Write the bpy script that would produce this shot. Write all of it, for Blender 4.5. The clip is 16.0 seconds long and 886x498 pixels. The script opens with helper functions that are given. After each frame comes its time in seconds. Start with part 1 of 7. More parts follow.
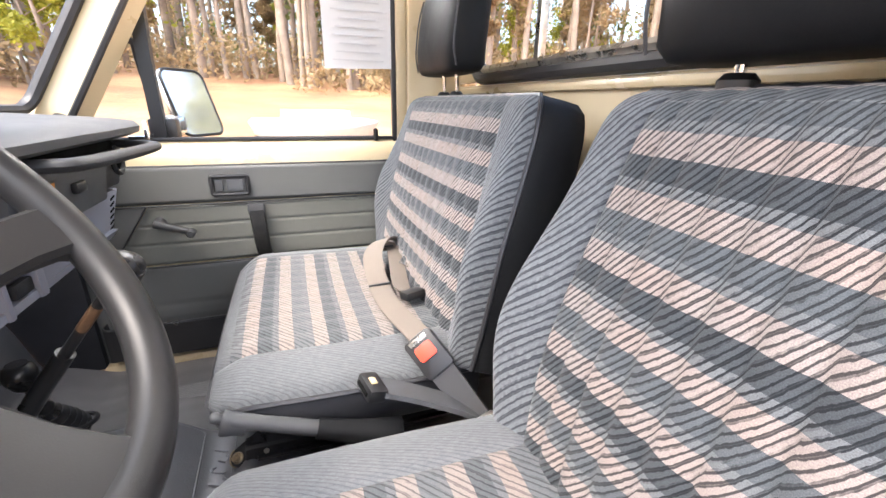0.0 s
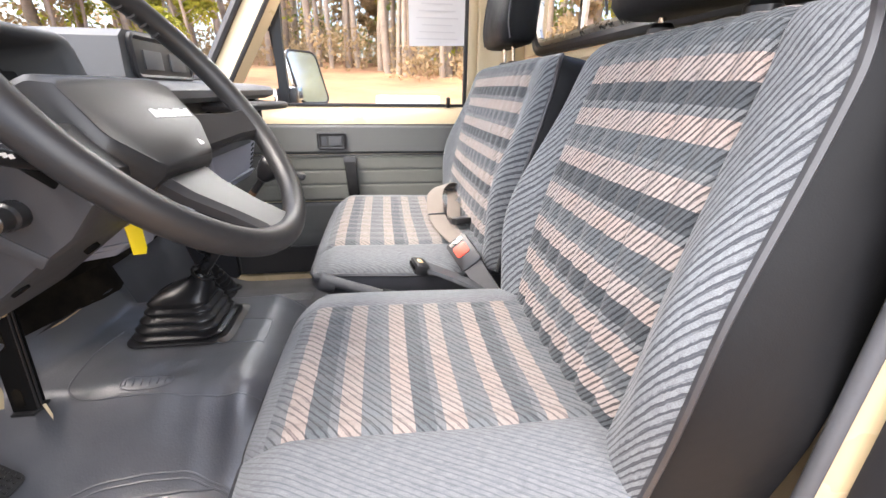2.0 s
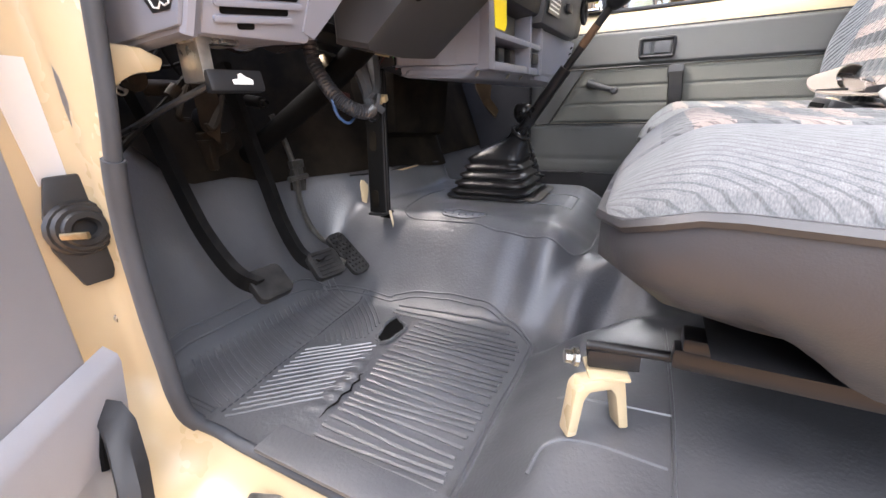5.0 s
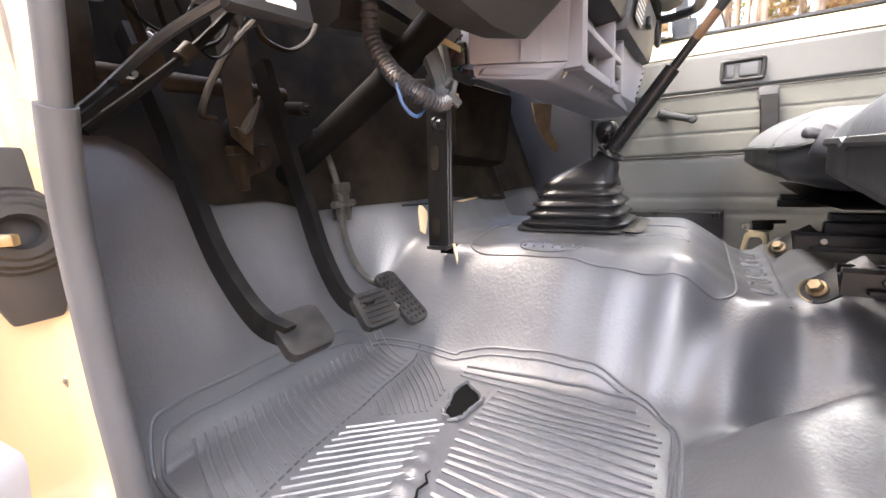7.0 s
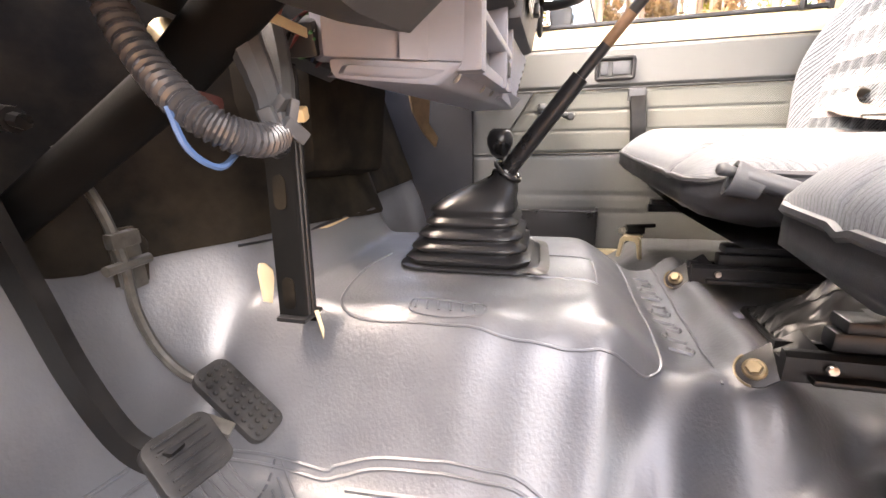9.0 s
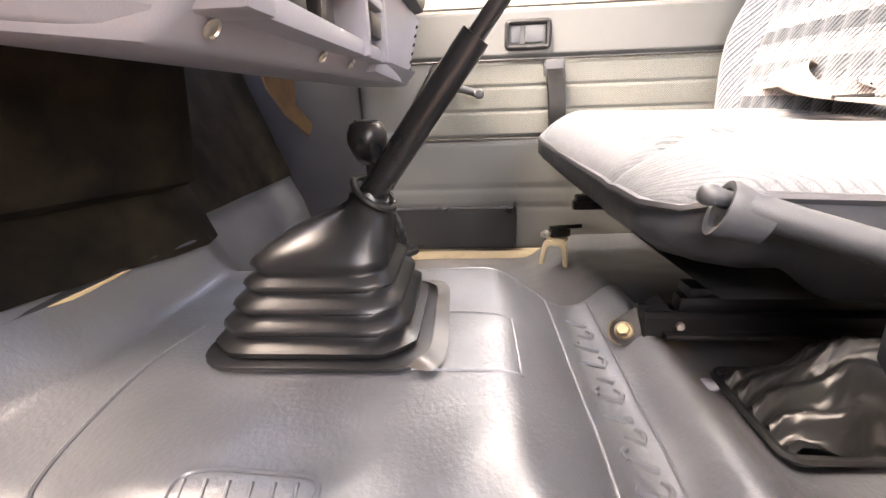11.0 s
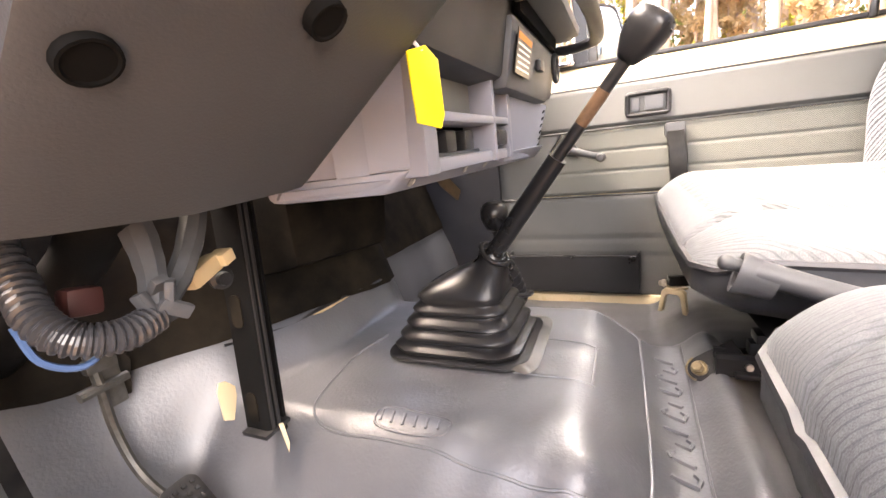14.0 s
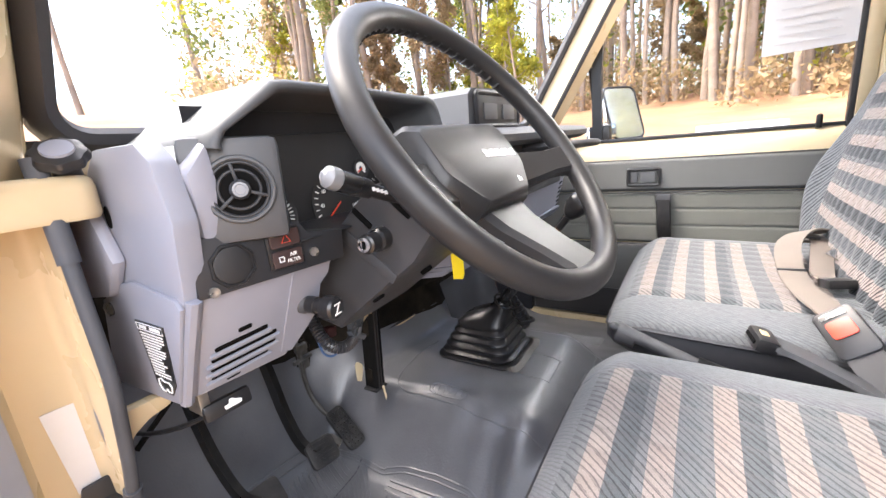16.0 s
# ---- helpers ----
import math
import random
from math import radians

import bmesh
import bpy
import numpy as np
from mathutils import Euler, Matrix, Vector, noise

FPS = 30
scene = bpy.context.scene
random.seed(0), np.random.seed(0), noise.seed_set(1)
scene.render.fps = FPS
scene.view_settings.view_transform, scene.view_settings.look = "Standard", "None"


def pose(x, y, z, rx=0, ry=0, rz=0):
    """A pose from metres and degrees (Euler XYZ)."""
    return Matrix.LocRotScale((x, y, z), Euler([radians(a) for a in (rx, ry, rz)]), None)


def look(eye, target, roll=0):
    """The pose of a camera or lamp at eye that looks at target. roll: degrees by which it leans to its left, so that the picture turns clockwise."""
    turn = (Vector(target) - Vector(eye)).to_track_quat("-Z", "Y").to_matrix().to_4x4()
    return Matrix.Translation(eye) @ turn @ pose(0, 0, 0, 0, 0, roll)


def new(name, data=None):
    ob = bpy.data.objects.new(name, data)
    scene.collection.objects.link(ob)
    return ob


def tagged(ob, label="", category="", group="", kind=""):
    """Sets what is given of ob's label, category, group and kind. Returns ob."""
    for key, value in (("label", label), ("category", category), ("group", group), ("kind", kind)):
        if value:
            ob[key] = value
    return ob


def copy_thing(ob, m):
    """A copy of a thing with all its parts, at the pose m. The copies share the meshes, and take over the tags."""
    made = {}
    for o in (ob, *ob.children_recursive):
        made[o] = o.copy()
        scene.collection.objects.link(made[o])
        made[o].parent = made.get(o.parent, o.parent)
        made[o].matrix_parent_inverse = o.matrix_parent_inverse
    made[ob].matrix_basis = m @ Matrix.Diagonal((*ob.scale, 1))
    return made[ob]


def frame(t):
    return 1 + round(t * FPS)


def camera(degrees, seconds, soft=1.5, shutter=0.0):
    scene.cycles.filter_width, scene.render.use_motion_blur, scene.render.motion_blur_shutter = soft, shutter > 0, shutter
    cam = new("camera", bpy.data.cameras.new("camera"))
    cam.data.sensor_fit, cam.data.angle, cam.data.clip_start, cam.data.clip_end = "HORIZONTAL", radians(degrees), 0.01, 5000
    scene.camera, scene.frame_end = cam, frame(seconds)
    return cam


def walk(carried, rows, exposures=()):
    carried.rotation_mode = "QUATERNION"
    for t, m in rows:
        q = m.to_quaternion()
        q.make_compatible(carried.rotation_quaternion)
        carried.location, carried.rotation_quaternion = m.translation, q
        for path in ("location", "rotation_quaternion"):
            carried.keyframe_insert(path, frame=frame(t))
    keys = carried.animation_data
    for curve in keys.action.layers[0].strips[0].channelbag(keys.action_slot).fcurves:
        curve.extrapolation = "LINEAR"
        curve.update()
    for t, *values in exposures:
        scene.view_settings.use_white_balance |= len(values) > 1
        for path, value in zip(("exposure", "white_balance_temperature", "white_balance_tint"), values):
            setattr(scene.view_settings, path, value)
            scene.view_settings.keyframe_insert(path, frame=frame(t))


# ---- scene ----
cam = camera(94.4, 16.0)
PATH = [
    (0, (0.049, 0.075, 0.997), (1.817, -0.58, 0.33), 1.1),
    (0.5, (-0.027, 0.068, 0.994), (1.755, -0.556, 0.335), 1.5),
    (1, (-0.103, 0.073, 0.992), (1.694, -0.483, 0.312), 1.5),
    (1.5, (-0.17, 0.067, 0.976), (1.647, -0.372, 0.266), 1.2),
    (2, (-0.228, 0.059, 0.943), (1.619, -0.208, 0.222), 0.7),
    (2.5, (-0.274, 0.063, 0.908), (1.594, -0.017, 0.198), 0.0),
    (3, (-0.306, 0.083, 0.856), (1.566, 0.212, 0.164), -0.6),
    (3.5, (-0.325, 0.103, 0.818), (1.527, 0.451, 0.145), -1.0),
    (4, (-0.311, 0.128, 0.756), (1.488, 0.679, 0.078), -1.3),
    (4.5, (-0.275, 0.155, 0.687), (1.454, 0.889, 0.0), -1.8),
    (5, (-0.226, 0.193, 0.631), (1.434, 1.08, -0.046), -2.3),
    (5.2, (-0.233, 0.206, 0.626), (1.396, 1.144, -0.057), -2.7),
    (7.3, (-0.101, 0.339, 0.552), (1.576, 1.364, 0.182), -3.0),
    (7.5, (-0.086, 0.343, 0.556), (1.625, 1.306, 0.172), -2.7),
    (8, (-0.046, 0.379, 0.578), (1.738, 1.168, 0.136), -1.9),
    (8.5, (-0.019, 0.401, 0.591), (1.812, 1.027, 0.082), -1.8),
    (9, (0.051, 0.408, 0.626), (1.904, 0.896, 0.053), -1.7),
    (9.5, (0.114, 0.401, 0.645), (1.978, 0.736, 0.001), -1.2),
    (9.7, (0.142, 0.392, 0.651), (2.006, 0.659, -0.022), -0.9),
    (11.8, (0.368, 0.37, 0.635), (2.24, 0.494, -0.059), -2.3),
    (12, (0.375, 0.357, 0.639), (2.245, 0.569, -0.038), -2.8),
    (12.5, (0.37, 0.347, 0.638), (2.225, 0.747, 0.009), -3.7),
    (13, (0.322, 0.353, 0.641), (2.153, 0.918, 0.069), -4.8),
    (13.5, (0.252, 0.335, 0.665), (2.052, 1.045, 0.157), -5.8),
    (14, (0.139, 0.305, 0.705), (1.911, 1.111, 0.243), -6.5),
    (14.5, (0.03, 0.278, 0.758), (1.765, 1.162, 0.301), -6.9),
    (15, (-0.046, 0.229, 0.809), (1.664, 1.156, 0.344), -7.0),
    (15.5, (-0.129, 0.182, 0.877), (1.551, 1.142, 0.373), -6.3),
    (16, (-0.168, 0.091, 0.93), (1.468, 1.132, 0.439), -5.3),
]
EXPOSURES = [(0, 2.52, 6350, 12), (2, 2.46, 6350, 12), (3, 2.54, 6180, 12), (5, 2.74, 6280, 13), (7.5, 3.92, 6850, 14), (9, 4.0, 7250, 17), (12, 3.98, 7300, 18), (14, 3.92, 7400, 18), (15, 3.52, 7100, 16), (15.5, 3.12, 7100, 15), (16, 2.66, 6350, 12)]
walk(cam, [(t, look(eye, target, roll)) for t, eye, target, roll in PATH], EXPOSURES)

# ---- world, sun ----
world = bpy.data.worlds.new("sky")
scene.world = world
world.use_nodes = True
wn = world.node_tree
sky = wn.nodes.new("ShaderNodeTexSky")
sky.sky_type, sky.sun_disc = "NISHITA", False
sky.sun_elevation, sky.sun_rotation = radians(60), radians(-20)
sky.air_density, sky.dust_density, sky.ozone_density = 1.0, 5.0, 1.0
wn.links.new(sky.outputs[0], wn.nodes["Background"].inputs[0])
wn.nodes["Background"].inputs[1].default_value = 0.15
sun = new("sun", bpy.data.lights.new("sun", "SUN"))
sun.data.energy, sun.data.angle, sun.data.color = 0.80, radians(42), (1.0, 0.95, 0.87)
sun.matrix_world = look((-3.4, 9.4, 17.3), (0, 0, 0))
# daylight that comes in through the open driver's door
door_light = new("door_daylight", bpy.data.lights.new("door_daylight", "AREA"))
door_light.data.shape, door_light.data.size, door_light.data.size_y = "RECTANGLE", 0.95, 1.0
door_light.data.energy, door_light.data.color = 5.1, (1.0, 0.95, 0.89)
door_light.matrix_world = look((-0.72, -0.42, 1.26), (0.50, 0.22, 0.36))
# sky light in the top of the passenger's window and of the windscreen
side_light = new("side_daylight", bpy.data.lights.new("side_daylight", "AREA"))
side_light.data.shape, side_light.data.size, side_light.data.size_y = "RECTANGLE", 0.64, 0.13
side_light.data.energy, side_light.data.color = 1.3, (1.0, 0.97, 0.93)
side_light.matrix_world = look((1.455, 0.05, 1.44), (0.45, 0.22, 0.60))
front_light = new("front_daylight", bpy.data.lights.new("front_daylight", "AREA"))
front_light.data.shape, front_light.data.size, front_light.data.size_y = "RECTANGLE", 1.10, 0.20
front_light.data.energy, front_light.data.color = 0.4, (1.0, 0.97, 0.93)
front_light.matrix_world = look((0.67, 0.375, 1.475), (0.67, 0.12, 0.75))


# ---- materials ----
def material(name, rough=0.6, metal=0.0):
    m = bpy.data.materials.new(name)
    m.use_nodes = True
    b = m.node_tree.nodes["Principled BSDF"]
    b.inputs["Roughness"].default_value, b.inputs["Metallic"].default_value = rough, metal
    return m, m.node_tree, b


def node(nt, kind, **sockets):
    n = nt.nodes.new(kind)
    for key, value in sockets.items():
        n.inputs[key.replace("_", " ")].default_value = value
    return n


def mixed(nt, factor, a, b):
    """A colour mix; a and b are colours or sockets."""
    n = nt.nodes.new("ShaderNodeMix")
    n.data_type = "RGBA"
    for socket, value in ((n.inputs[0], factor), (n.inputs[6], a), (n.inputs[7], b)):
        if isinstance(value, bpy.types.NodeSocket):
            nt.links.new(value, socket)
        elif isinstance(value, tuple):
            socket.default_value = (*value, 1.0)
        else:
            socket.default_value = value
    return n.outputs[2]


def mathed(nt, op, a, b=0.0, c=0.0):
    n = nt.nodes.new("ShaderNodeMath")
    n.operation = op
    for socket, value in zip(n.inputs, (a, b, c)):
        if isinstance(value, bpy.types.NodeSocket):
            nt.links.new(value, socket)
        else:
            socket.default_value = value
    return n.outputs[0]


def ramped(nt, value, lo, hi):
    n = nt.nodes.new("ShaderNodeMapRange")
    nt.links.new(value, n.inputs[0])
    n.inputs[1].default_value, n.inputs[2].default_value = lo, hi
    return n.outputs[0]


def noise_of(nt, scale, detail=3.0, rough=0.5, coords="Object", stretch=None):
    tc = nt.nodes.new("ShaderNodeTexCoord")
    n = node(nt, "ShaderNodeTexNoise", Scale=scale, Detail=detail, Roughness=rough)
    if stretch:
        mp = nt.nodes.new("ShaderNodeMapping")
        mp.inputs["Scale"].default_value = stretch
        nt.links.new(tc.outputs[coords], mp.inputs[0])
        nt.links.new(mp.outputs[0], n.inputs["Vector"])
    else:
        nt.links.new(tc.outputs[coords], n.inputs["Vector"])
    return n.outputs[0]


def bumped(nt, b, height, strength, distance):
    n = node(nt, "ShaderNodeBump", Strength=strength, Distance=distance)
    nt.links.new(height, n.inputs["Height"])
    nt.links.new(n.outputs[0], b.inputs["Normal"])


def plain(name, colour, rough=0.6, metal=0.0, wear=0.25, big=6.0, grain=400.0, bump=0.25, depth=0.0004, dust=None, spec=0.5, vary=0.16, wrinkle=0.0):
    """A surface with large stains and a fine grain."""
    m, nt, b = material(name, rough, metal)
    b.inputs["Specular IOR Level"].default_value = spec
    stain = ramped(nt, noise_of(nt, big, 5.0, 0.6), 0.35, 0.75)
    dark = tuple(c * (1 - wear) for c in colour)
    light = dust or tuple(min(1.0, c * (1 + wear * 0.6)) for c in colour)
    nt.links.new(mixed(nt, stain, dark, light), b.inputs["Base Color"])
    fine = noise_of(nt, grain, 2.0)
    rg = mathed(nt, "MULTIPLY_ADD", stain, vary, rough - vary / 2)
    nt.links.new(rg, b.inputs["Roughness"])
    if bump:
        height = fine
        if wrinkle:
            height = mathed(nt, "MULTIPLY_ADD", noise_of(nt, 16.0, 3.0, 0.5), wrinkle, fine)
        bumped(nt, b, height, bump, depth)
    return m


def fabric(name, centre, slope):
    """Striped velour: pale ground with slanting dark strokes; the centre also carries broad cross bands. UV in metres.
    Cushions (slope > 0) get darker colours to offset the strong light on them.
    """
    m, nt, b = material(name, 0.95)
    b.inputs["Specular IOR Level"].default_value = 0.15
    b.inputs["Sheen Weight"].default_value = 0.12
    uv = nt.nodes.new("ShaderNodeTexCoord")
    sep = nt.nodes.new("ShaderNodeSeparateXYZ")
    nt.links.new(uv.outputs["UV"], sep.inputs[0])
    u, v = sep.outputs[0], sep.outputs[1]
    wob = noise_of(nt, 7.0, 2.0, 0.5, "UV")
    fray = noise_of(nt, 220.0, 2.0, 0.6, "UV", (1.0, 0.4, 1.0))
    knit = noise_of(nt, 1100.0, 1.0, 0.5, "UV")
    if centre:
        # strokes arch over each quilted tube
        tubes = mathed(nt, "DIVIDE", mathed(nt, "ADD", u, 1.0), QUILT)
        s_ = mathed(nt, "FRACT", tubes)
        back = mathed(nt, "SUBTRACT", 1.0, s_)
        arch = mathed(nt, "ADD", mathed(nt, "FLOOR", tubes), mathed(nt, "ADD", mathed(nt, "MULTIPLY", s_, 0.55), mathed(nt, "MULTIPLY", mathed(nt, "SUBTRACT", 1.0, mathed(nt, "MULTIPLY", back, back)), 0.45)))
        ph = mathed(nt, "SUBTRACT", v, mathed(nt, "MULTIPLY", arch, QUILT * slope))
        period, lo, hi = (0.0108, 0.0, 0.7) if slope < 0 else (0.0108, 0.30, 0.90)
    else:
        bend = mathed(nt, "MULTIPLY", mathed(nt, "SINE", mathed(nt, "MULTIPLY", u, 30.0)), 0.004)
        ph = mathed(nt, "ADD", mathed(nt, "SUBTRACT", mathed(nt, "MULTIPLY", v, 0.72), mathed(nt, "MULTIPLY", u, 0.72 * slope)), bend)
        period, lo, hi = (0.0098, 0.0, 0.7) if slope < 0 else (0.0092, 0.30, 0.95)
    ph = mathed(nt, "ADD", ph, mathed(nt, "MULTIPLY", wob, 0.012))
    wave = mathed(nt, "SINE", mathed(nt, "ADD", mathed(nt, "MULTIPLY", ph, 2 * math.pi / period), mathed(nt, "MULTIPLY", fray, 3.0)))
    fine = mathed(nt, "SINE", mathed(nt, "ADD", mathed(nt, "MULTIPLY", ph, 2 * math.pi / period * 2.63), mathed(nt, "MULTIPLY", fray, 5.0)))
    stroke = ramped(nt, mathed(nt, "ADD", wave, mathed(nt, "MULTIPLY", fine, 0.42)), lo, hi)
    if centre:
        at = mathed(nt, "DIVIDE", mathed(nt, "ADD", v, 1.0 + BAND_SHIFT), 0.0570)
        band, idx = mathed(nt, "FRACT", at), mathed(nt, "FLOOR", at)
        is_cream = mathed(nt, "LESS_THAN", band, 0.42)
        is_pale = mathed(nt, "LESS_THAN", band, 0.60)
        alt = mathed(nt, "MODULO", idx, 2.0)
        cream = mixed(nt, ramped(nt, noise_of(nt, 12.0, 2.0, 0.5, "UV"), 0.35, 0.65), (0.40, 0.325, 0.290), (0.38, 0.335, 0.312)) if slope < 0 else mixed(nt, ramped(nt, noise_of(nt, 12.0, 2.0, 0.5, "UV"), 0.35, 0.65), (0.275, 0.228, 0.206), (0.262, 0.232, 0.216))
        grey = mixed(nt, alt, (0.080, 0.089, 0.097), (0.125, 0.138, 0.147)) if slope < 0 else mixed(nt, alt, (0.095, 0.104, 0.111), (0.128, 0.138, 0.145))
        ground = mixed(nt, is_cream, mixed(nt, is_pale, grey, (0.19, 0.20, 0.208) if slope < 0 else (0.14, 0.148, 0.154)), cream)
        line = mixed(nt, is_cream, mixed(nt, alt, (0.018, 0.020, 0.023), (0.030, 0.033, 0.037)), (0.050, 0.045, 0.045))
        col = mixed(nt, mathed(nt, "MULTIPLY", stroke, 0.95 if slope < 0 else 0.72), ground, line)
    else:
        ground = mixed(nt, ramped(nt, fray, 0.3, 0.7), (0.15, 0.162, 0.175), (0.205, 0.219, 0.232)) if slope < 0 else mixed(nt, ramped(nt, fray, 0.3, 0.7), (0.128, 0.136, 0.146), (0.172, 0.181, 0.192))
        col = mixed(nt, mathed(nt, "MULTIPLY", stroke, 0.9 if slope < 0 else 0.42), ground, (0.040, 0.044, 0.052) if slope < 0 else (0.036, 0.039, 0.045))
    col = mixed(nt, ramped(nt, knit, 0.2, 0.8), mixed(nt, 0.50, col, (0.0, 0.0, 0.0)), mixed(nt, 0.06, col, (0.0, 0.0, 0.0)))
    nt.links.new(col, b.inputs["Base Color"])
    bumped(nt, b, mathed(nt, "ADD", mathed(nt, "MULTIPLY", knit, 0.5), mathed(nt, "MULTIPLY", stroke, -0.4)), 0.3, 0.0010)
    return m


QUILT, BAND_SHIFT = 0.0385, 0.0
M = {}
# cushion copies of the velour, dimmed in colour against the light from above
M["fabric_centre"] = fabric("velour_banded_dimmed", True, 1.0)
M["fabric_side"] = fabric("velour_striped_dimmed", False, 2.0)
M["fabric_back"] = fabric("velour_banded_back", True, -1.5)
M["fabric_wing"] = fabric("velour_striped_back", False, -1.5)
M["vinyl"] = plain("grey_vinyl", (0.0085, 0.009, 0.010), 0.55, wear=0.2, grain=700, bump=0.35, spec=0.12, wrinkle=14.0)
M["skirt"] = plain("grey_skirt_vinyl", (0.030, 0.0312, 0.0355), 0.42, wear=0.15, grain=700, bump=0.35, spec=0.4, wrinkle=14.0)
M["piping"] = plain("piping", (0.03, 0.03, 0.033), 0.45)
M["mat"] = plain("black_floor_vinyl", (0.072, 0.075, 0.084), 0.44, wear=0.16, big=5, grain=250, bump=0.5, depth=0.0010, dust=(0.105, 0.108, 0.116), spec=0.9, vary=0.12, wrinkle=1.6)
M["rubber"] = plain("rubber", (0.022, 0.022, 0.024), 0.5, grain=300)
M["rubber_shiny"] = plain("shiny_rubber", (0.012, 0.012, 0.013), 0.34, grain=120, bump=0.10, spec=0.35)
M["matt_black"] = plain("matt_black_steel", (0.006, 0.006, 0.006), 0.75, wear=0.3, big=30, spec=0.08)
M["seal"] = plain("door_seal", (0.060, 0.064, 0.073), 0.75, grain=350, bump=0.5)
M["paint"] = plain("beige_paint", (0.52, 0.425, 0.27), 0.32, wear=0.1, big=4, grain=120, bump=0.05)
M["dash_low"] = plain("light_grey_plastic", (0.235, 0.242, 0.284), 0.5, wear=0.1, big=5, grain=900, bump=0.25)
M["dash_dark"] = plain("dark_grey_plastic", (0.019, 0.0195, 0.022), 0.5, wear=0.2, grain=900, bump=0.3, spec=0.35)
M["pod"] = plain("grey_pod_plastic", (0.045, 0.047, 0.051), 0.5, wear=0.15, grain=900, bump=0.3)
M["dash_pad"] = plain("soft_dash_pad", (0.060, 0.064, 0.070), 0.6, wear=0.15, grain=600, bump=0.4)
M["column"] = plain("column_plastic", (0.045, 0.045, 0.047), 0.50, wear=0.2, grain=700, bump=0.35, spec=0.4)
M["wheel"] = plain("wheel_urethane", (0.018, 0.0178, 0.0183), 0.42, wear=0.2, grain=800, bump=0.2, spec=0.30)
M["black"] = plain("black_plastic", (0.014, 0.014, 0.015), 0.35, grain=500, bump=0.1)
M["black_metal"] = plain("black_painted_steel", (0.014, 0.014, 0.015), 0.38, wear=0.3, grain=200, bump=0.1, spec=0.35)
M["steel"] = plain("worn_steel", (0.55, 0.52, 0.47), 0.32, 0.9, wear=0.35, big=40)
M["chrome"] = plain("chrome", (0.8, 0.8, 0.8), 0.12, 1.0, wear=0.05, bump=0)
M["mirror"] = plain("silvered_glass", (0.94, 0.94, 0.91), 0.06, 0.8, wear=0.0, bump=0, vary=0.02)
M["dull_red"] = plain("dull_red_plastic", (0.045, 0.011, 0.009), 0.6)
M["arm_black"] = plain("chipped_black_steel", (0.008, 0.008, 0.0085), 0.42, wear=0.4, big=40, grain=200, bump=0.15, spec=0.13, dust=(0.013, 0.0125, 0.012))
M["grey_steel"] = plain("dull_grey_steel", (0.13, 0.125, 0.115), 0.42, 0.7, wear=0.4, big=40)
M["brass"] = plain("zinc_yellow_bolt", (0.34, 0.27, 0.17), 0.38, 0.8, wear=0.4, big=60)
M["door_trim"] = plain("grey_door_vinyl", (0.092, 0.095, 0.092), 0.55, wear=0.12, big=3, grain=800, bump=0.3)
M["flange"] = plain("worn_boot_flange", (0.065, 0.058, 0.050), 0.36, wear=0.35, big=30)
M["belt"] = plain("belt_webbing", (0.145, 0.122, 0.103), 0.8, wear=0.15, grain=900, bump=0.4)
M["red"] = plain("red_button", (0.65, 0.06, 0.03), 0.35, wear=0.1)
M["yellow"] = plain("yellow_tag", (0.80, 0.63, 0.01), 0.5, wear=0.05)
M["white"] = plain("white_print", (0.75, 0.75, 0.73), 0.6, wear=0.05, bump=0)
M["paper"] = plain("paper", (0.66, 0.66, 0.67), 0.8, wear=0.06, bump=0)
# dusty brown, taken down in colour for the shade under the dash
M["firewall"] = plain("shaded_dusty_firewall", (0.009, 0.008, 0.0068), 0.9, wear=0.5, big=14, dust=(0.024, 0.0195, 0.014), spec=0.08)
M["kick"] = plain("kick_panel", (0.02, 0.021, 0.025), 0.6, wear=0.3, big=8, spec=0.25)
M["orange"] = plain("cream_connector", (0.55, 0.42, 0.24), 0.5, wear=0.2)
M["wire_red"] = plain("red_wire", (0.11, 0.012, 0.010), 0.5)
M["wire_green"] = plain("green_wire", (0.05, 0.2, 0.06), 0.5)
M["wire_blue"] = plain("blue_wire", (0.05, 0.10, 0.22), 0.5)
M["felt"] = plain("brown_felt", (0.16, 0.105, 0.055), 0.95, wear=0.3, big=30)
M["blank"] = plain("blanking_plate", (0.15, 0.145, 0.125), 0.6, wear=0.1)
M["conduit"] = plain("corrugated_conduit", (0.034, 0.034, 0.038), 0.32)
M["pedal_rubber"] = plain("pedal_rubber", (0.016, 0.016, 0.0175), 0.50, wear=0.4, big=30, dust=(0.034, 0.033, 0.032), spec=0.2)
M["tape"] = plain("cloth_tape", (0.055, 0.058, 0.064), 0.7, wear=0.3, big=50)
# near-black that paints the shade inside holes, slots and recesses
M["hollow_shade"] = plain("dark_hollow", (0.005, 0.005, 0.005), 0.95, bump=0, spec=0.05)
M["headliner"] = plain("headliner", (0.42, 0.40, 0.36), 0.9, wear=0.08)
M["gauge"] = plain("gauge_face", (0.012, 0.012, 0.013), 0.6, wear=0.1, bump=0)
M["lens"] = plain("hazard_lens", (0.045, 0.028, 0.026), 0.3, wear=0.1, bump=0)
M["door_gray"] = plain("grey_door_card", (0.36, 0.36, 0.385), 0.55, wear=0.1, grain=700)
M["clay"] = plain("red_clay", (0.42, 0.21, 0.11), 0.95, wear=0.35, big=0.25, grain=6, bump=0.6, depth=0.05, dust=(0.50, 0.33, 0.17))
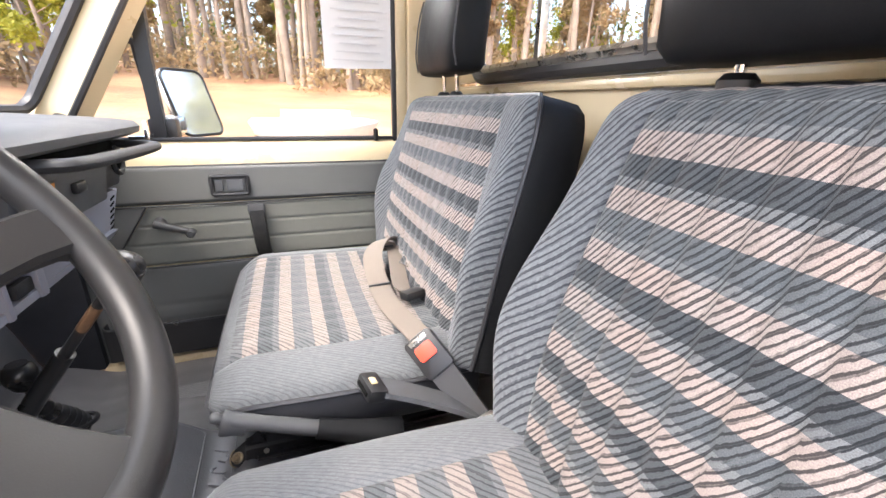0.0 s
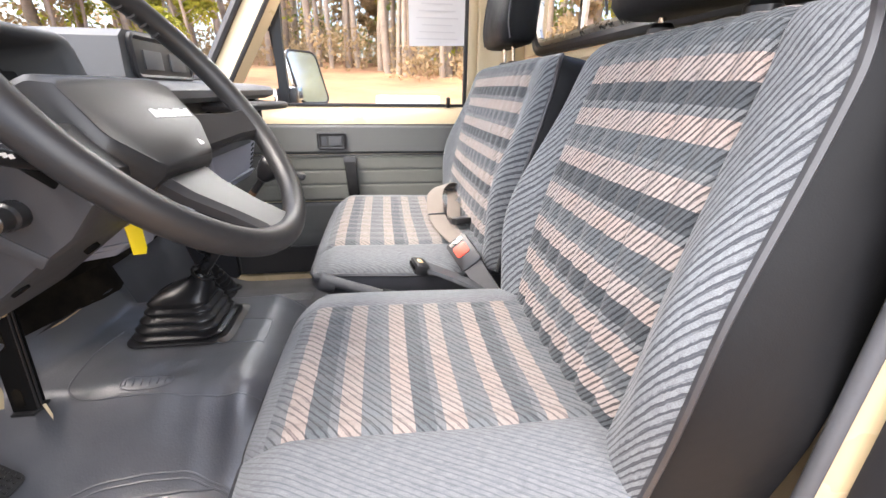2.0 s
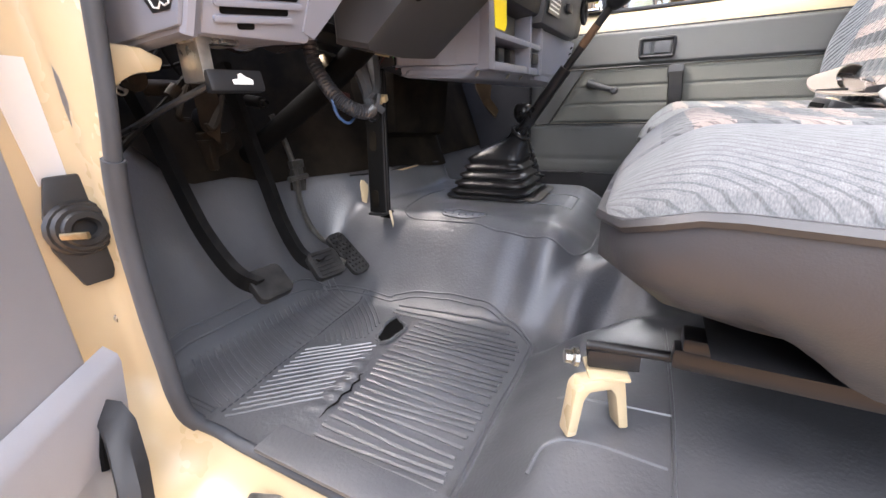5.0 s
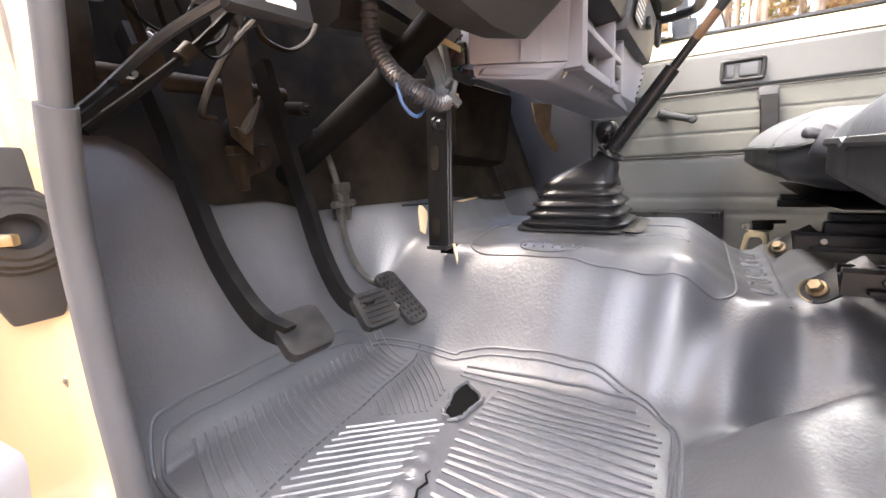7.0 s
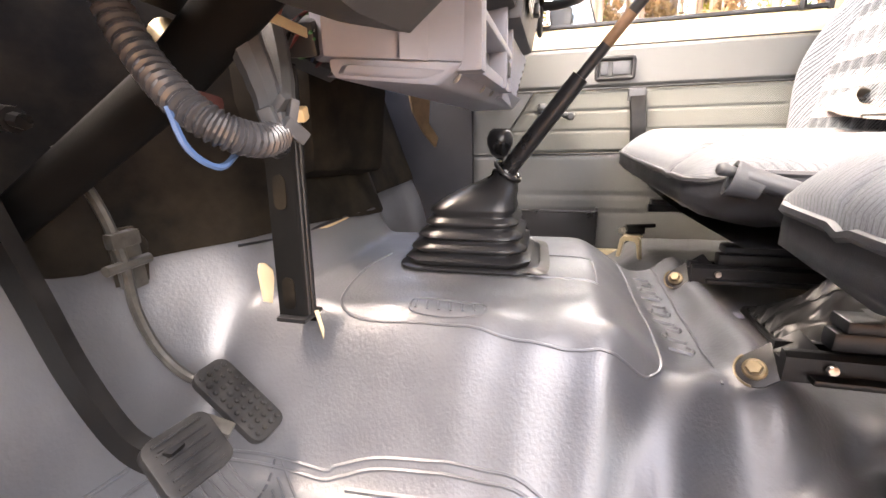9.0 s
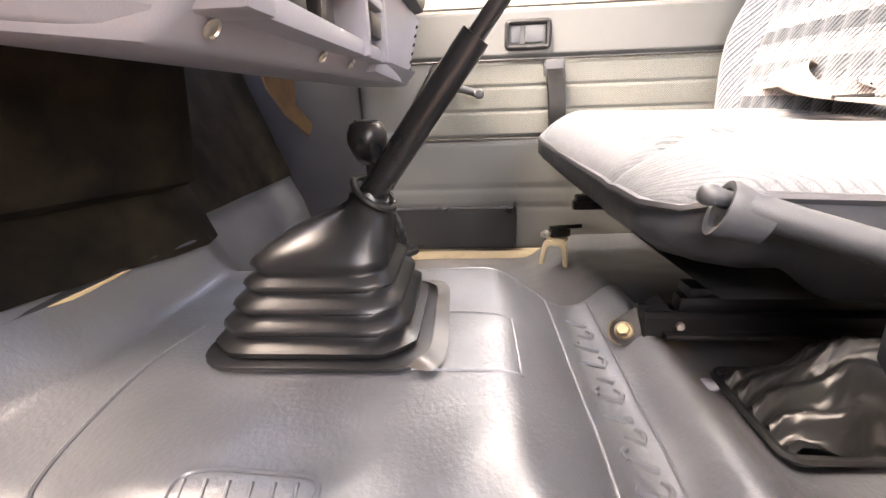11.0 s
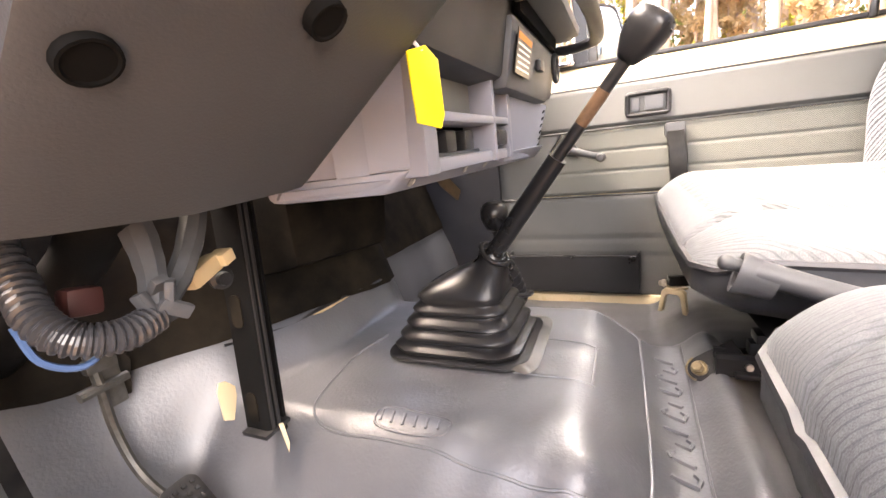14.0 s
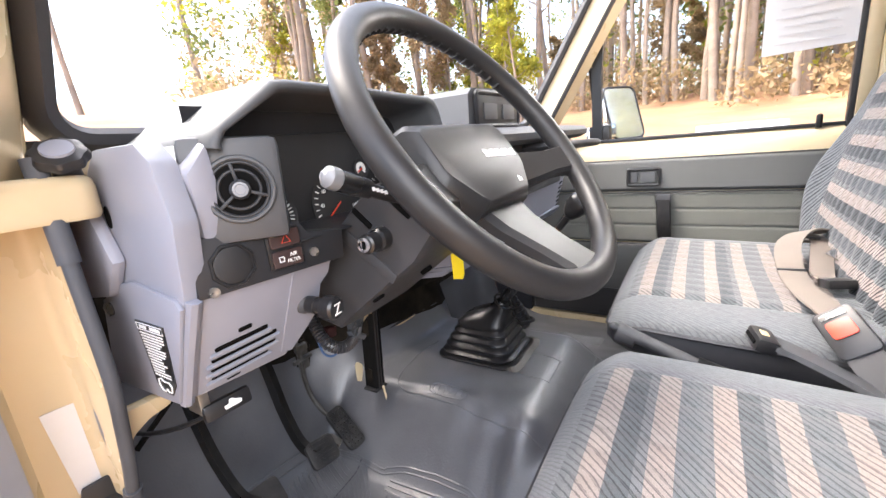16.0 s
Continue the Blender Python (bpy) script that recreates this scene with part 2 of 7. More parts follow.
M["bark"] = plain("bark", (0.40, 0.32, 0.25), 0.9, wear=0.35, big=1.2, grain=14, bump=0.8, depth=0.02)
M["needles"] = plain("pine_needles", (0.26, 0.29, 0.09), 0.8, wear=0.5, big=0.5, bump=0)
M["dry"] = plain("dry_leaves", (0.55, 0.40, 0.22), 0.85, wear=0.4, big=0.5, bump=0, dust=(0.62, 0.48, 0.28))
M["spring"] = plain("spring_leaves", (0.46, 0.46, 0.06), 0.8, wear=0.3, big=0.5, bump=0)
M["stalk_grey"] = plain("grey_stalk_end", (0.16, 0.165, 0.175), 0.45, wear=0.1)
M["trailer"] = plain("white_painted_metal", (0.78, 0.78, 0.76), 0.4, wear=0.06)


def let_through(m, share):
    """Thin leaves pass part of the light."""
    nt = m.node_tree
    b = nt.nodes["Principled BSDF"]
    tl, mx = nt.nodes.new("ShaderNodeBsdfTranslucent"), nt.nodes.new("ShaderNodeMixShader")
    nt.links.new(b.inputs["Base Color"].links[0].from_socket, tl.inputs[0])
    mx.inputs[0].default_value = share
    nt.links.new(b.outputs[0], mx.inputs[1])
    nt.links.new(tl.outputs[0], mx.inputs[2])
    nt.links.new(mx.outputs[0], nt.nodes["Material Output"].inputs[0])


for leaf in ("needles", "dry", "spring"):
    let_through(M[leaf], 0.5)


def weave_material():
    """Grey-green herringbone cloth of the door insert."""
    m, nt, b = material("herringbone_cloth", 0.9)
    tc = nt.nodes.new("ShaderNodeTexCoord")
    sep = nt.nodes.new("ShaderNodeSeparateXYZ")
    nt.links.new(tc.outputs["Object"], sep.inputs[0])
    zig = mathed(nt, "PINGPONG", sep.outputs[1], 0.006)
    w = mathed(nt, "SINE", mathed(nt, "MULTIPLY", mathed(nt, "ADD", sep.outputs[2], zig), 2 * math.pi / 0.0042))
    f = ramped(nt, w, -0.6, 0.6)
    stain = noise_of(nt, 14.0, 3.0)
    nt.links.new(mixed(nt, f, mixed(nt, stain, (0.066, 0.069, 0.062), (0.085, 0.088, 0.078)), (0.150, 0.153, 0.138)), b.inputs["Base Color"])
    bumped(nt, b, w, 0.2, 0.0005)
    return m


M["weave"] = weave_material()


def glass_material():
    m, nt, b = material("window_glass", 0.02)
    b.inputs["Base Color"].default_value = (0.95, 0.97, 0.96, 1)
    b.inputs["Transmission Weight"].default_value, b.inputs["IOR"].default_value = 1.0, 1.02
    return m


# dusty steel, colour lowered to hold the shade around the pedal box
M["brown_steel"] = plain("shaded_dusty_brown_steel", (0.015, 0.011, 0.007), 0.65, 0.1, wear=0.5, big=25, dust=(0.042, 0.031, 0.020), spec=0.25)
M["glass"] = glass_material()
M["mat"].node_tree.nodes["Principled BSDF"].inputs["Coat Weight"].default_value = 0.45
M["mat"].node_tree.nodes["Principled BSDF"].inputs["Coat Roughness"].default_value = 0.40
M["rust"] = plain("rusty_steel", (0.15, 0.085, 0.045), 0.55, 0.2, wear=0.4, big=60)


# ---- mesh helpers ----
def smooth_path(points, n=8, closed=False):
    """Catmull-Rom through the points."""
    p = [Vector(q) for q in points]
    if len(p) < 3:
        return p
    out = []
    k = len(p)
    for i in range(k if closed else k - 1):
        a, b = p[i], p[(i + 1) % k]
        z = p[(i - 1) % k] if closed or i > 0 else a * 2 - b
        c = p[(i + 2) % k] if closed or i + 2 < k else b * 2 - a
        for j in range(n):
            t = j / n
            out.append(0.5 * ((2 * a) + (b - z) * t + (2 * z - 5 * a + 4 * b - c) * t * t + (3 * a - z - 3 * b + c) * t ** 3))
    if not closed:
        out.append(p[-1])
    return out


def box(sx, sy, sz, at=(0, 0, 0), bevel=0.004, turn=(0, 0, 0), seg=2):
    bm = bmesh.new()
    bmesh.ops.create_cube(bm, size=1.0)
    bmesh.ops.scale(bm, vec=(sx, sy, sz), verts=bm.verts)
    if bevel:
        bmesh.ops.bevel(bm, geom=bm.edges[:], offset=min(bevel, 0.45 * min(sx, sy, sz)), segments=seg, affect="EDGES", profile=0.6)
    bmesh.ops.transform(bm, matrix=pose(*at, *turn), verts=bm.verts)
    return bm


def tube(points, radius, sides=10, closed=False, flat=1.0, caps=True):
    """A round (or flattened) tube along a polyline; radius is a number or one for each point."""
    pts = [Vector(q) for q in points]
    k = len(pts)
    radii = list(radius) if isinstance(radius, (list, tuple)) else [radius] * k
    bm = bmesh.new()
    rings, up = [], None
    for i, q in enumerate(pts):
        a = pts[(i - 1) % k] if closed or i > 0 else q
        c = pts[(i + 1) % k] if closed or i < k - 1 else q
        d = (c - a).normalized()
        if up is None:
            up = Vector((0, 0, 1)) if abs(d.z) < 0.9 else Vector((0, 1, 0))
        side = d.cross(up).normalized()
        up = side.cross(d).normalized()
        rings.append([bm.verts.new(q + radii[i] * (math.cos(2 * math.pi * s / sides) * side + flat * math.sin(2 * math.pi * s / sides) * up)) for s in range(sides)])
    for i in range(k if closed else k - 1):
        r0, r1 = rings[i], rings[(i + 1) % k]
        for s in range(sides):
            bm.faces.new((r0[s], r0[(s + 1) % sides], r1[(s + 1) % sides], r1[s]))
    if caps and not closed:
        bm.faces.new(rings[0][::-1])
        bm.faces.new(rings[-1])
    bmesh.ops.recalc_face_normals(bm, faces=bm.faces)
    return bm


def lathe(profile, sides=24, m=None):
    """Turn (radius, height) pairs about z, then place by m."""
    bm = bmesh.new()
    rings = []
    for r, z in profile:
        rings.append([bm.verts.new((max(r, 1e-5) * math.cos(2 * math.pi * s / sides), max(r, 1e-5) * math.sin(2 * math.pi * s / sides), z)) for s in range(sides)])
    for r0, r1 in zip(rings, rings[1:]):
        for s in range(sides):
            bm.faces.new((r0[s], r0[(s + 1) % sides], r1[(s + 1) % sides], r1[s]))
    bm.faces.new(rings[0][::-1])
    bm.faces.new(rings[-1])
    bmesh.ops.recalc_face_normals(bm, faces=bm.faces)
    if m is not None:
        bmesh.ops.transform(bm, matrix=m, verts=bm.verts)
    return bm


def loft(rings, caps=True):
    """Skin between rings that have the same number of points."""
    bm = bmesh.new()
    vs = [[bm.verts.new(q) for q in ring] for ring in rings]
    n = len(vs[0])
    for a, b in zip(vs, vs[1:]):
        for s in range(n):
            bm.faces.new((a[s], a[(s + 1) % n], b[(s + 1) % n], b[s]))
    if caps:
        bm.faces.new(vs[0][::-1])
        bm.faces.new(vs[-1])
    bmesh.ops.recalc_face_normals(bm, faces=bm.faces)
    return bm


def prism(poly, depth, m, bevel=0.003, seg=2):
    """A polygon in the local xy plane, given depth along local z, bevelled, placed by m."""
    bm = bmesh.new()
    lo = [bm.verts.new((x, y, 0)) for x, y in poly]
    hi = [bm.verts.new((x, y, depth)) for x, y in poly]
    n = len(poly)
    bm.faces.new(lo[::-1])
    bm.faces.new(hi)
    for i in range(n):
        bm.faces.new((lo[i], lo[(i + 1) % n], hi[(i + 1) % n], hi[i]))
    bmesh.ops.recalc_face_normals(bm, faces=bm.faces)
    if bevel:
        bmesh.ops.bevel(bm, geom=bm.edges[:], offset=bevel, segments=seg, affect="EDGES", profile=0.6, clamp_overlap=True)
    bmesh.ops.transform(bm, matrix=m, verts=bm.verts)
    return bm


def sheet(nu, nv, place, uv=None, flip=False):
    """A grid of nu x nv cells; place(a, b) with a, b in 0..1 gives the point, uv(a, b) its UV."""
    bm = bmesh.new()
    layer = bm.loops.layers.uv.new("UVMap") if uv else None
    vs = [[bm.verts.new(place(i / nu, j / nv)) for j in range(nv + 1)] for i in range(nu + 1)]
    for i in range(nu):
        for j in range(nv):
            ids = [(i, j), (i + 1, j), (i + 1, j + 1), (i, j + 1)]
            if flip:
                ids = ids[::-1]
            f = bm.faces.new([vs[a][b] for a, b in ids])
            if layer:
                for loop, (a, b) in zip(f.loops, ids):
                    loop[layer].uv = uv(a / nu, b / nv)
    return bm


def merged(*parts):
    out = bmesh.new()
    for p in parts:
        me = bpy.data.meshes.new("tmp")
        p.to_mesh(me)
        p.free()
        out.from_mesh(me)
        bpy.data.meshes.remove(me)
    return out


def rounded(w, h, r, n=5, cx=0.0, cy=0.0):
    """A rounded rectangle as a list of points, counter-clockwise."""
    pts = []
    for (sx, sy), a0 in zip(((1, -1), (1, 1), (-1, 1), (-1, -1)), (-90, 0, 90, 180)):
        for k in range(n + 1):
            a = radians(a0 + 90 * k / n)
            pts.append((cx + sx * (w / 2 - r) + r * math.cos(a), cy + sy * (h / 2 - r) + r * math.sin(a)))
    return pts


def meshed(name, bm, mat, angle=38):
    for e in bm.edges:
        if len(e.link_faces) == 2 and e.calc_face_angle(0) > radians(angle):
            e.smooth = False
    for f in bm.faces:
        f.smooth = True
    me = bpy.data.meshes.new(name)
    bm.to_mesh(me)
    bm.free()
    me.materials.append(mat)
    return me


def part(name, bm, mat, parent, label="", angle=38):
    ob = new(name, meshed(name, bm, mat, angle))
    ob.parent = parent
    up = parent.matrix_basis if parent.parent is None else Matrix.Identity(4)
    ob.matrix_parent_inverse = up.inverted()
    return tagged(ob, label)


def thing(name, at, label, category, group="", kind=""):
    ob = new(name)
    ob.empty_display_size = 0.05
    ob.location = at
    ob.matrix_basis = Matrix.Translation(at)
    return tagged(ob, label, category, group, kind)


def solid(name, bm, mat, label, category="", group="", kind="", angle=38):
    """A thing that is one mesh."""
    return tagged(new(name, meshed(name, bm, mat, angle)), label, category, group, kind)


def facing(at, normal, up=(0, 0, 1)):
    """A pose whose local z is the normal and whose local y is near up."""
    z = Vector(normal).normalized()
    x = Vector(up).cross(z).normalized()
    y = z.cross(x)
    return Matrix.Translation(at) @ Matrix((x, y, z)).transposed().to_4x4()


def ease(a, b, x):
    t = min(1.0, max(0.0, (x - a) / (b - a)))
    return t * t * (3 - 2 * t)


def placed(bm, m):
    bmesh.ops.transform(bm, matrix=m, verts=bm.verts)
    return bm



# ---- floor, walls, roof of the cab (x to the passenger, y ahead, z up; driver's sill at x = 0) ----
def floor_z(x, y):
    """The vinyl floor: driver's well, gearbox tunnel, seat step, cross-member, toe board."""
    tun = ease(0.330, 0.475, x) * (1 - ease(0.80, 0.93, x))
    high = 0.160 - 0.060 * (1 - ease(0.25, 0.36, y)) - 0.012 * (1 - ease(0.12, 0.17, y))
    step = 0.065 * (1 - ease(0.24, 0.345, y + 0.10 * ease(0.28, 0.40, x)))
    z = 0.266 + max(tun * high, step) - 0.042 * ease(0.95, 1.28, x) * (1 - ease(0.60, 0.75, y))
    start = 0.765 - 0.065 * ease(0.40, 0.6, x) * (1 - ease(0.86, 0.95, x))
    z += max(0.0, y - start) * 2.3 * ease(start, start + 0.06, y) * (1 - 0.45 * tun)
    # loose folds where the sheet turns up the tunnel
    fold = ease(0.30, 0.37, x) * (1 - ease(0.45, 0.53, x)) * ease(0.05, 0.16, y) * (1 - ease(0.40, 0.60, y))
    wander = 2.6 * noise.noise(Vector((x * 5, y * 5, 7.0)))
    z += (0.0035 + 0.0085 * (1 - ease(0.24, 0.40, y))) * fold * (0.6 * math.sin(2 * math.pi * (y + 0.45 * (x - 0.4)) / 0.082 + wander) + 0.9 * noise.noise(Vector((x * 8, y * 16, 5.0))))
    z += 0.010 * ease(0.34, 0.40, x) * (1 - ease(0.46, 0.50, x)) * ease(0.34, 0.42, y) * (1 - ease(0.60, 0.68, y)) * noise.noise(Vector((x * 3.0, y * 9.0, 2.2)))
    # cross-member under the covering behind the tunnel panel
    z += 0.031 * math.exp(-(((y - 0.193) / 0.026) ** 2)) * ease(0.38, 0.46, x) * (1 - ease(0.82, 0.88, x))
    z += 0.003 * ease(0.3, 0.4, x) * noise.noise(Vector((x * 9, y * 9, 0.3)))
    return z + 0.0022 * noise.noise(Vector((x * 22, y * 17, 1.7)))
FX0, FX1, FY0, FY1 = -0.012, 1.345, -0.46, 0.93


def floor_point(a, y):
    """A point of the floor covering; it widens into the front of the door opening."""
    x0 = FX0 - 0.026 * ease(0.585, 0.66, y)
    x = x0 + a * (FX1 - x0)
    return Vector((x, y, floor_z(x, y)))


solid("floor", sheet(190, 180, lambda a, b: floor_point(a, FY0 + b * (FY1 - FY0))),
      M["mat"], "black moulded vinyl floor covering with folds over the tunnel", "floor", kind="structure", angle=60)
solid("underbody", box(1.48, 1.36, 0.03, (0.68, 0.2, 0.2), 0.01), M["black_metal"], "black steel floor pan under the covering", "floor", kind="structure")
solid("wall_front", box(1.42, 0.02, 0.70, (0.68, 0.945, 0.64), 0.004), M["firewall"], "dusty firewall, its colour darkened for the shade behind the dashboard", "wall", kind="structure")


def toe_top(x):
    """Height of the covering's top edge; it reaches higher behind the pedals."""
    return 0.500 + 0.026 * (1 - ease(0.24, 0.34, x)) + 0.090 * (1 - ease(0.09, 0.17, x)) - 0.030 * ease(0.55, 0.85, x)


def toe_y(x):
    """How far ahead the covering has climbed to its top edge."""
    y = 0.66
    while floor_z(x, y) < toe_top(x) and y < 0.925:
        y += 0.004
    return y


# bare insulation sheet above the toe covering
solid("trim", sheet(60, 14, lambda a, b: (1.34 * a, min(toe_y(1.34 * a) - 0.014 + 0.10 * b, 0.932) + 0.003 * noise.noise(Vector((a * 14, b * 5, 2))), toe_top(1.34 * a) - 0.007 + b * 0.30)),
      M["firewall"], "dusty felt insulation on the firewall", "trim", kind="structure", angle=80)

# rear wall with its window
rw = thing("wall_rear", (0.68, -0.46, 0.3), "beige painted rear cab wall with a sliding window", "wall", kind="structure")
part("panel", box(1.50, 0.03, 0.82, (0.68, -0.485, 0.64), 0.006), M["paint"], rw)
part("panel", box(0.16, 0.03, 0.46, (1.34, -0.485, 1.29), 0.006), M["paint"], rw)
part("panel", box(0.16, 0.03, 0.46, (0.02, -0.485, 1.29), 0.006), M["paint"], rw)
part("panel", box(1.50, 0.03, 0.06, (0.68, -0.485, 1.53), 0.006), M["paint"], rw)
part("rib", box(1.36, 0.02, 0.018, (0.68, -0.466, 1.035), 0.008), M["paint"], rw)
win = thing("window_3", (0.68, -0.46, 1.06), "rear sliding window with aluminium dividers in a black seal", "window", kind="structure")
part("seal", tube([(x, -0.464, z) for x, z in rounded(1.17, 0.44, 0.07, 6, 0.68, 1.285)], 0.016, 8, True), M["rubber"], win)
part("window_frame", tube([(x, -0.468, z) for x, z in rounded(1.13, 0.40, 0.06, 6, 0.68, 1.29)], 0.011, 6, True), M["steel"], win)
for x in (0.40, 0.925):
    part("divider", box(0.018, 0.02, 0.40, (x, -0.470, 1.29), 0.003), M["steel"], win)
part("pane", box(1.12, 0.004, 0.40, (0.68, -0.482, 1.29), 0), M["glass"], win).visible_shadow = False

# roof, windscreen
solid("ceiling", box(1.50, 0.80, 0.03, (0.68, -0.09, 1.56), 0.01), M["headliner"], "pale headliner of the cab roof", "ceiling", kind="structure")
ws = thing("window_1", (0.68, 0.64, 0.95), "flat windscreen in a black rubber seal", "window", kind="structure")


def on_screen(u, v, w=0.0):
    """A point of the windscreen's plane: u across from its middle, v up along the glass, w outwards."""
    d = Vector((0, -0.52, 0.854))
    n = Vector((0, 0.854, 0.52))
    return Vector((0.67 + u, 0.645, 0.962)) + v * d + w * n


part("seal", tube([on_screen(u, v) for u, v in rounded(1.350, 0.66, 0.045, 6, -0.012, 0.335)], 0.017, 8, True, 0.8), M["rubber"], ws)
part("pane", sheet(1, 1, lambda a, b: on_screen(-0.675 + 1.325 * a, 0.01 + 0.65 * b, 0.004)), M["glass"], ws).visible_shadow = False
part("cowl", box(1.46, 0.16, 0.03, (0.67, 0.70, 0.935), 0.01), M["paint"], ws, "beige painted cowl lip")


def pillar(x, side):
    """A sloping painted windscreen pillar."""
    rings = []
    for v in (-0.06, 0.1, 0.3, 0.5, 0.72):
        c = on_screen(0, v)
        rings.append([(x + side * dx, c.y + dy, c.z) for dx, dy in ((0.0, -0.015), (-0.012, -0.085), (0.055, -0.115), (0.085, -0.06), (0.07, 0.0), (0.03, 0.008))])
    return loft(rings)


pl = thing("pillar", (1.345, 0.6, 0.9), "sloping beige painted windscreen pillar with black edge trim", "pillar", kind="structure")
part("post", pillar(1.335, 1), M["paint"], pl)
part("edge_trim", tube([(1.332, on_screen(0, v).y - 0.087, on_screen(0, v).z) for v in (-0.05, 0.1, 0.3, 0.5, 0.7)], 0.010, 8), M["rubber"], pl)
part("bolt_cover", lathe([(0.018, 0), (0.018, 0.006), (0.011, 0.010), (0.0, 0.011)], 14, facing((1.315, 0.575, 0.945), (-0.3, -0.5, 0.8))), M["black"], pl)
kn = thing("clamp_knob", (-0.012, 0.57, 0.93), "black lobed plastic knob on the painted pillar foot", "knob")
KMX = facing((-0.024, 0.575, 0.948), (-0.25, -0.55, 0.78))
part("stem", lathe([(0.012, -0.03), (0.010, 0.0), (0, 0.0)], 14, KMX), M["black"], kn)
part("knob", placed(loft([[(r * (1 + 0.05 * math.cos(8 * a)) * math.cos(a), r * (1 + 0.05 * math.cos(8 * a)) * math.sin(a), z) for a in [2 * math.pi * k / 48 for k in range(48)]] for r, z in ((0.014, -0.004), (0.0205, 0.0), (0.0215, 0.005), (0.0195, 0.009), (0.014, 0.010))]), KMX), M["black"], kn)
part("cap", lathe([(0.0125, 0.010), (0.012, 0.0125), (0, 0.013)], 20, KMX), M["dash_low"], kn)
part("foot", loft([[(-0.066 + f * x, 0.640 + f * y, z - 0.06 * y * (z > 0.9)) for x, y in rounded(0.128, 0.150, 0.022, 5)] for f, z in ((0.97, 0.893), (1.0, 0.898), (1.0, 0.918), (0.975, 0.926), (0.93, 0.929))]), M["paint"], kn, "beige painted pillar foot", 60)
pr = thing("pillar", (0.0, 0.6, 0.9), "beige painted windscreen pillar beside the driver", "pillar", kind="structure")
part("post", loft([[(x, on_screen(0, v).y + dy, on_screen(0, v).z) for x, dy in ((-0.028, -0.005), (-0.046, -0.06), (-0.085, -0.115), (-0.115, -0.06), (-0.105, 0.0), (-0.055, 0.008))] for v in (-0.06, 0.1, 0.3, 0.5, 0.72)]), M["paint"], pr)

# driver's door opening: jamb, seal, sill
jamb_line = [(0.580, 0.95), (0.574, 0.893), (0.567, 0.817), (0.562, 0.74), (0.575, 0.68), (0.590, 0.63), (0.610, 0.578), (0.621, 0.53), (0.625, 0.472), (0.626, 0.43), (0.624, 0.385), (0.622, 0.345), (0.620, 0.312), (0.603, 0.284), (0.565, 0.276), (0.40, 0.274), (0.10, 0.276), (-0.14, 0.29), (-0.24, 0.34), (-0.285, 0.50), (-0.30, 0.75), (-0.31, 1.1), (-0.32, 1.5)]
js = smooth_path([(-0.016 - (0.026 * ease(0.27, 0.33, z) if y > 0.4 else 0.0), y, z) for y, z in jamb_line], 6)
jm = thing("door_frame", (-0.05, 0.5, 0.28), "beige painted door opening with a grey rubber seal", "door frame", kind="structure")
part("seal", tube(js, 0.0068, 10), M["seal"], jm, "grey rubber door seal")
for low, high in ((0.845, 0.95), (0.30, 0.60)):
    cover = [p for p in js if p.y > 0.45 and low < p.z < high]
    part("seal_moulding", tube(cover, 0.0092, 10), M["seal"], jm, "thicker moulded end of the seal")
skin = bmesh.new()
prev = None
for i, p in enumerate(js):
    a, c = js[max(i - 1, 0)], js[min(i + 1, len(js) - 1)]
    d = (c - a).normalized()
    out = Vector((0, -d.z, d.y))
    ring = [p + Vector((0.004, 0, 0)), p + Vector((-0.012, 0, 0)) + out * 0.03, p + Vector((-0.030, 0, 0)) + out * 0.045, p + Vector((-0.082, 0, 0)) + out * 0.05, p + Vector((-0.092, 0, 0)) + out * 0.07, p + Vector((-0.092, 0, 0)) + out * 0.16]
    if p.y > 0.45 and p.z > 0.30:
        k = ease(0.30, 0.36, p.z)
        for q, x, y in zip(ring[1:], (-0.036, -0.046, -0.098, -0.108, -0.108), (0.672, 0.692, 0.696, 0.72, 0.80)):
            q.x += k * (x - q.x)
            q.y += k * (y - q.y)
    vs = [skin.verts.new(q) for q in ring]
    if prev:
        for k in range(len(vs) - 1):
            skin.faces.new((prev[k], prev[k + 1], vs[k + 1], vs[k]))
    prev = vs
bmesh.ops.recalc_face_normals(skin, faces=skin.faces)
part("jamb", skin, M["paint"], jm, angle=60)
part("scuff_plate", box(0.040, 0.56, 0.006, (-0.004, 0.26, 0.289), 0.003), M["mat"], jm, "edge of the floor covering over the sill")
part("clip", box(0.02, 0.035, 0.012, (-0.052, 0.50, 0.262), 0.004, (0, 0, 20)), M["steel"], jm)
part("screw", lathe([(0.007, 0), (0.007, 0.003), (0.003, 0.005), (0, 0.005)], 10, facing((-0.040, 0.693, 0.425), (0, -1, 0))), M["steel"], jm)
solid("sticker", prism([(0, 0), (0.042, 0.002), (0.034, 0.108), (-0.008, 0.110)], 0.0015, facing((-0.068, 0.690, 0.572), (0.06, -1, 0.02)), 0), M["paper"], "blank white paper sticker on the door jamb", "sticker")
chk = thing("door_check", (-0.05, 0.69, 0.52), "black rubber-booted door check strap on the jamb", "door check")
FCH = facing((-0.052, 0.684, 0.535), (-0.05, -1, 0.05))
part("plate", prism([(-0.014, 0.045), (0.014, 0.045), (0.030, 0.0), (0.024, -0.03), (0.012, -0.062), (-0.012, -0.062), (-0.026, -0.02), (-0.024, 0.01)], 0.006, FCH, 0.003), M["rubber"], chk)
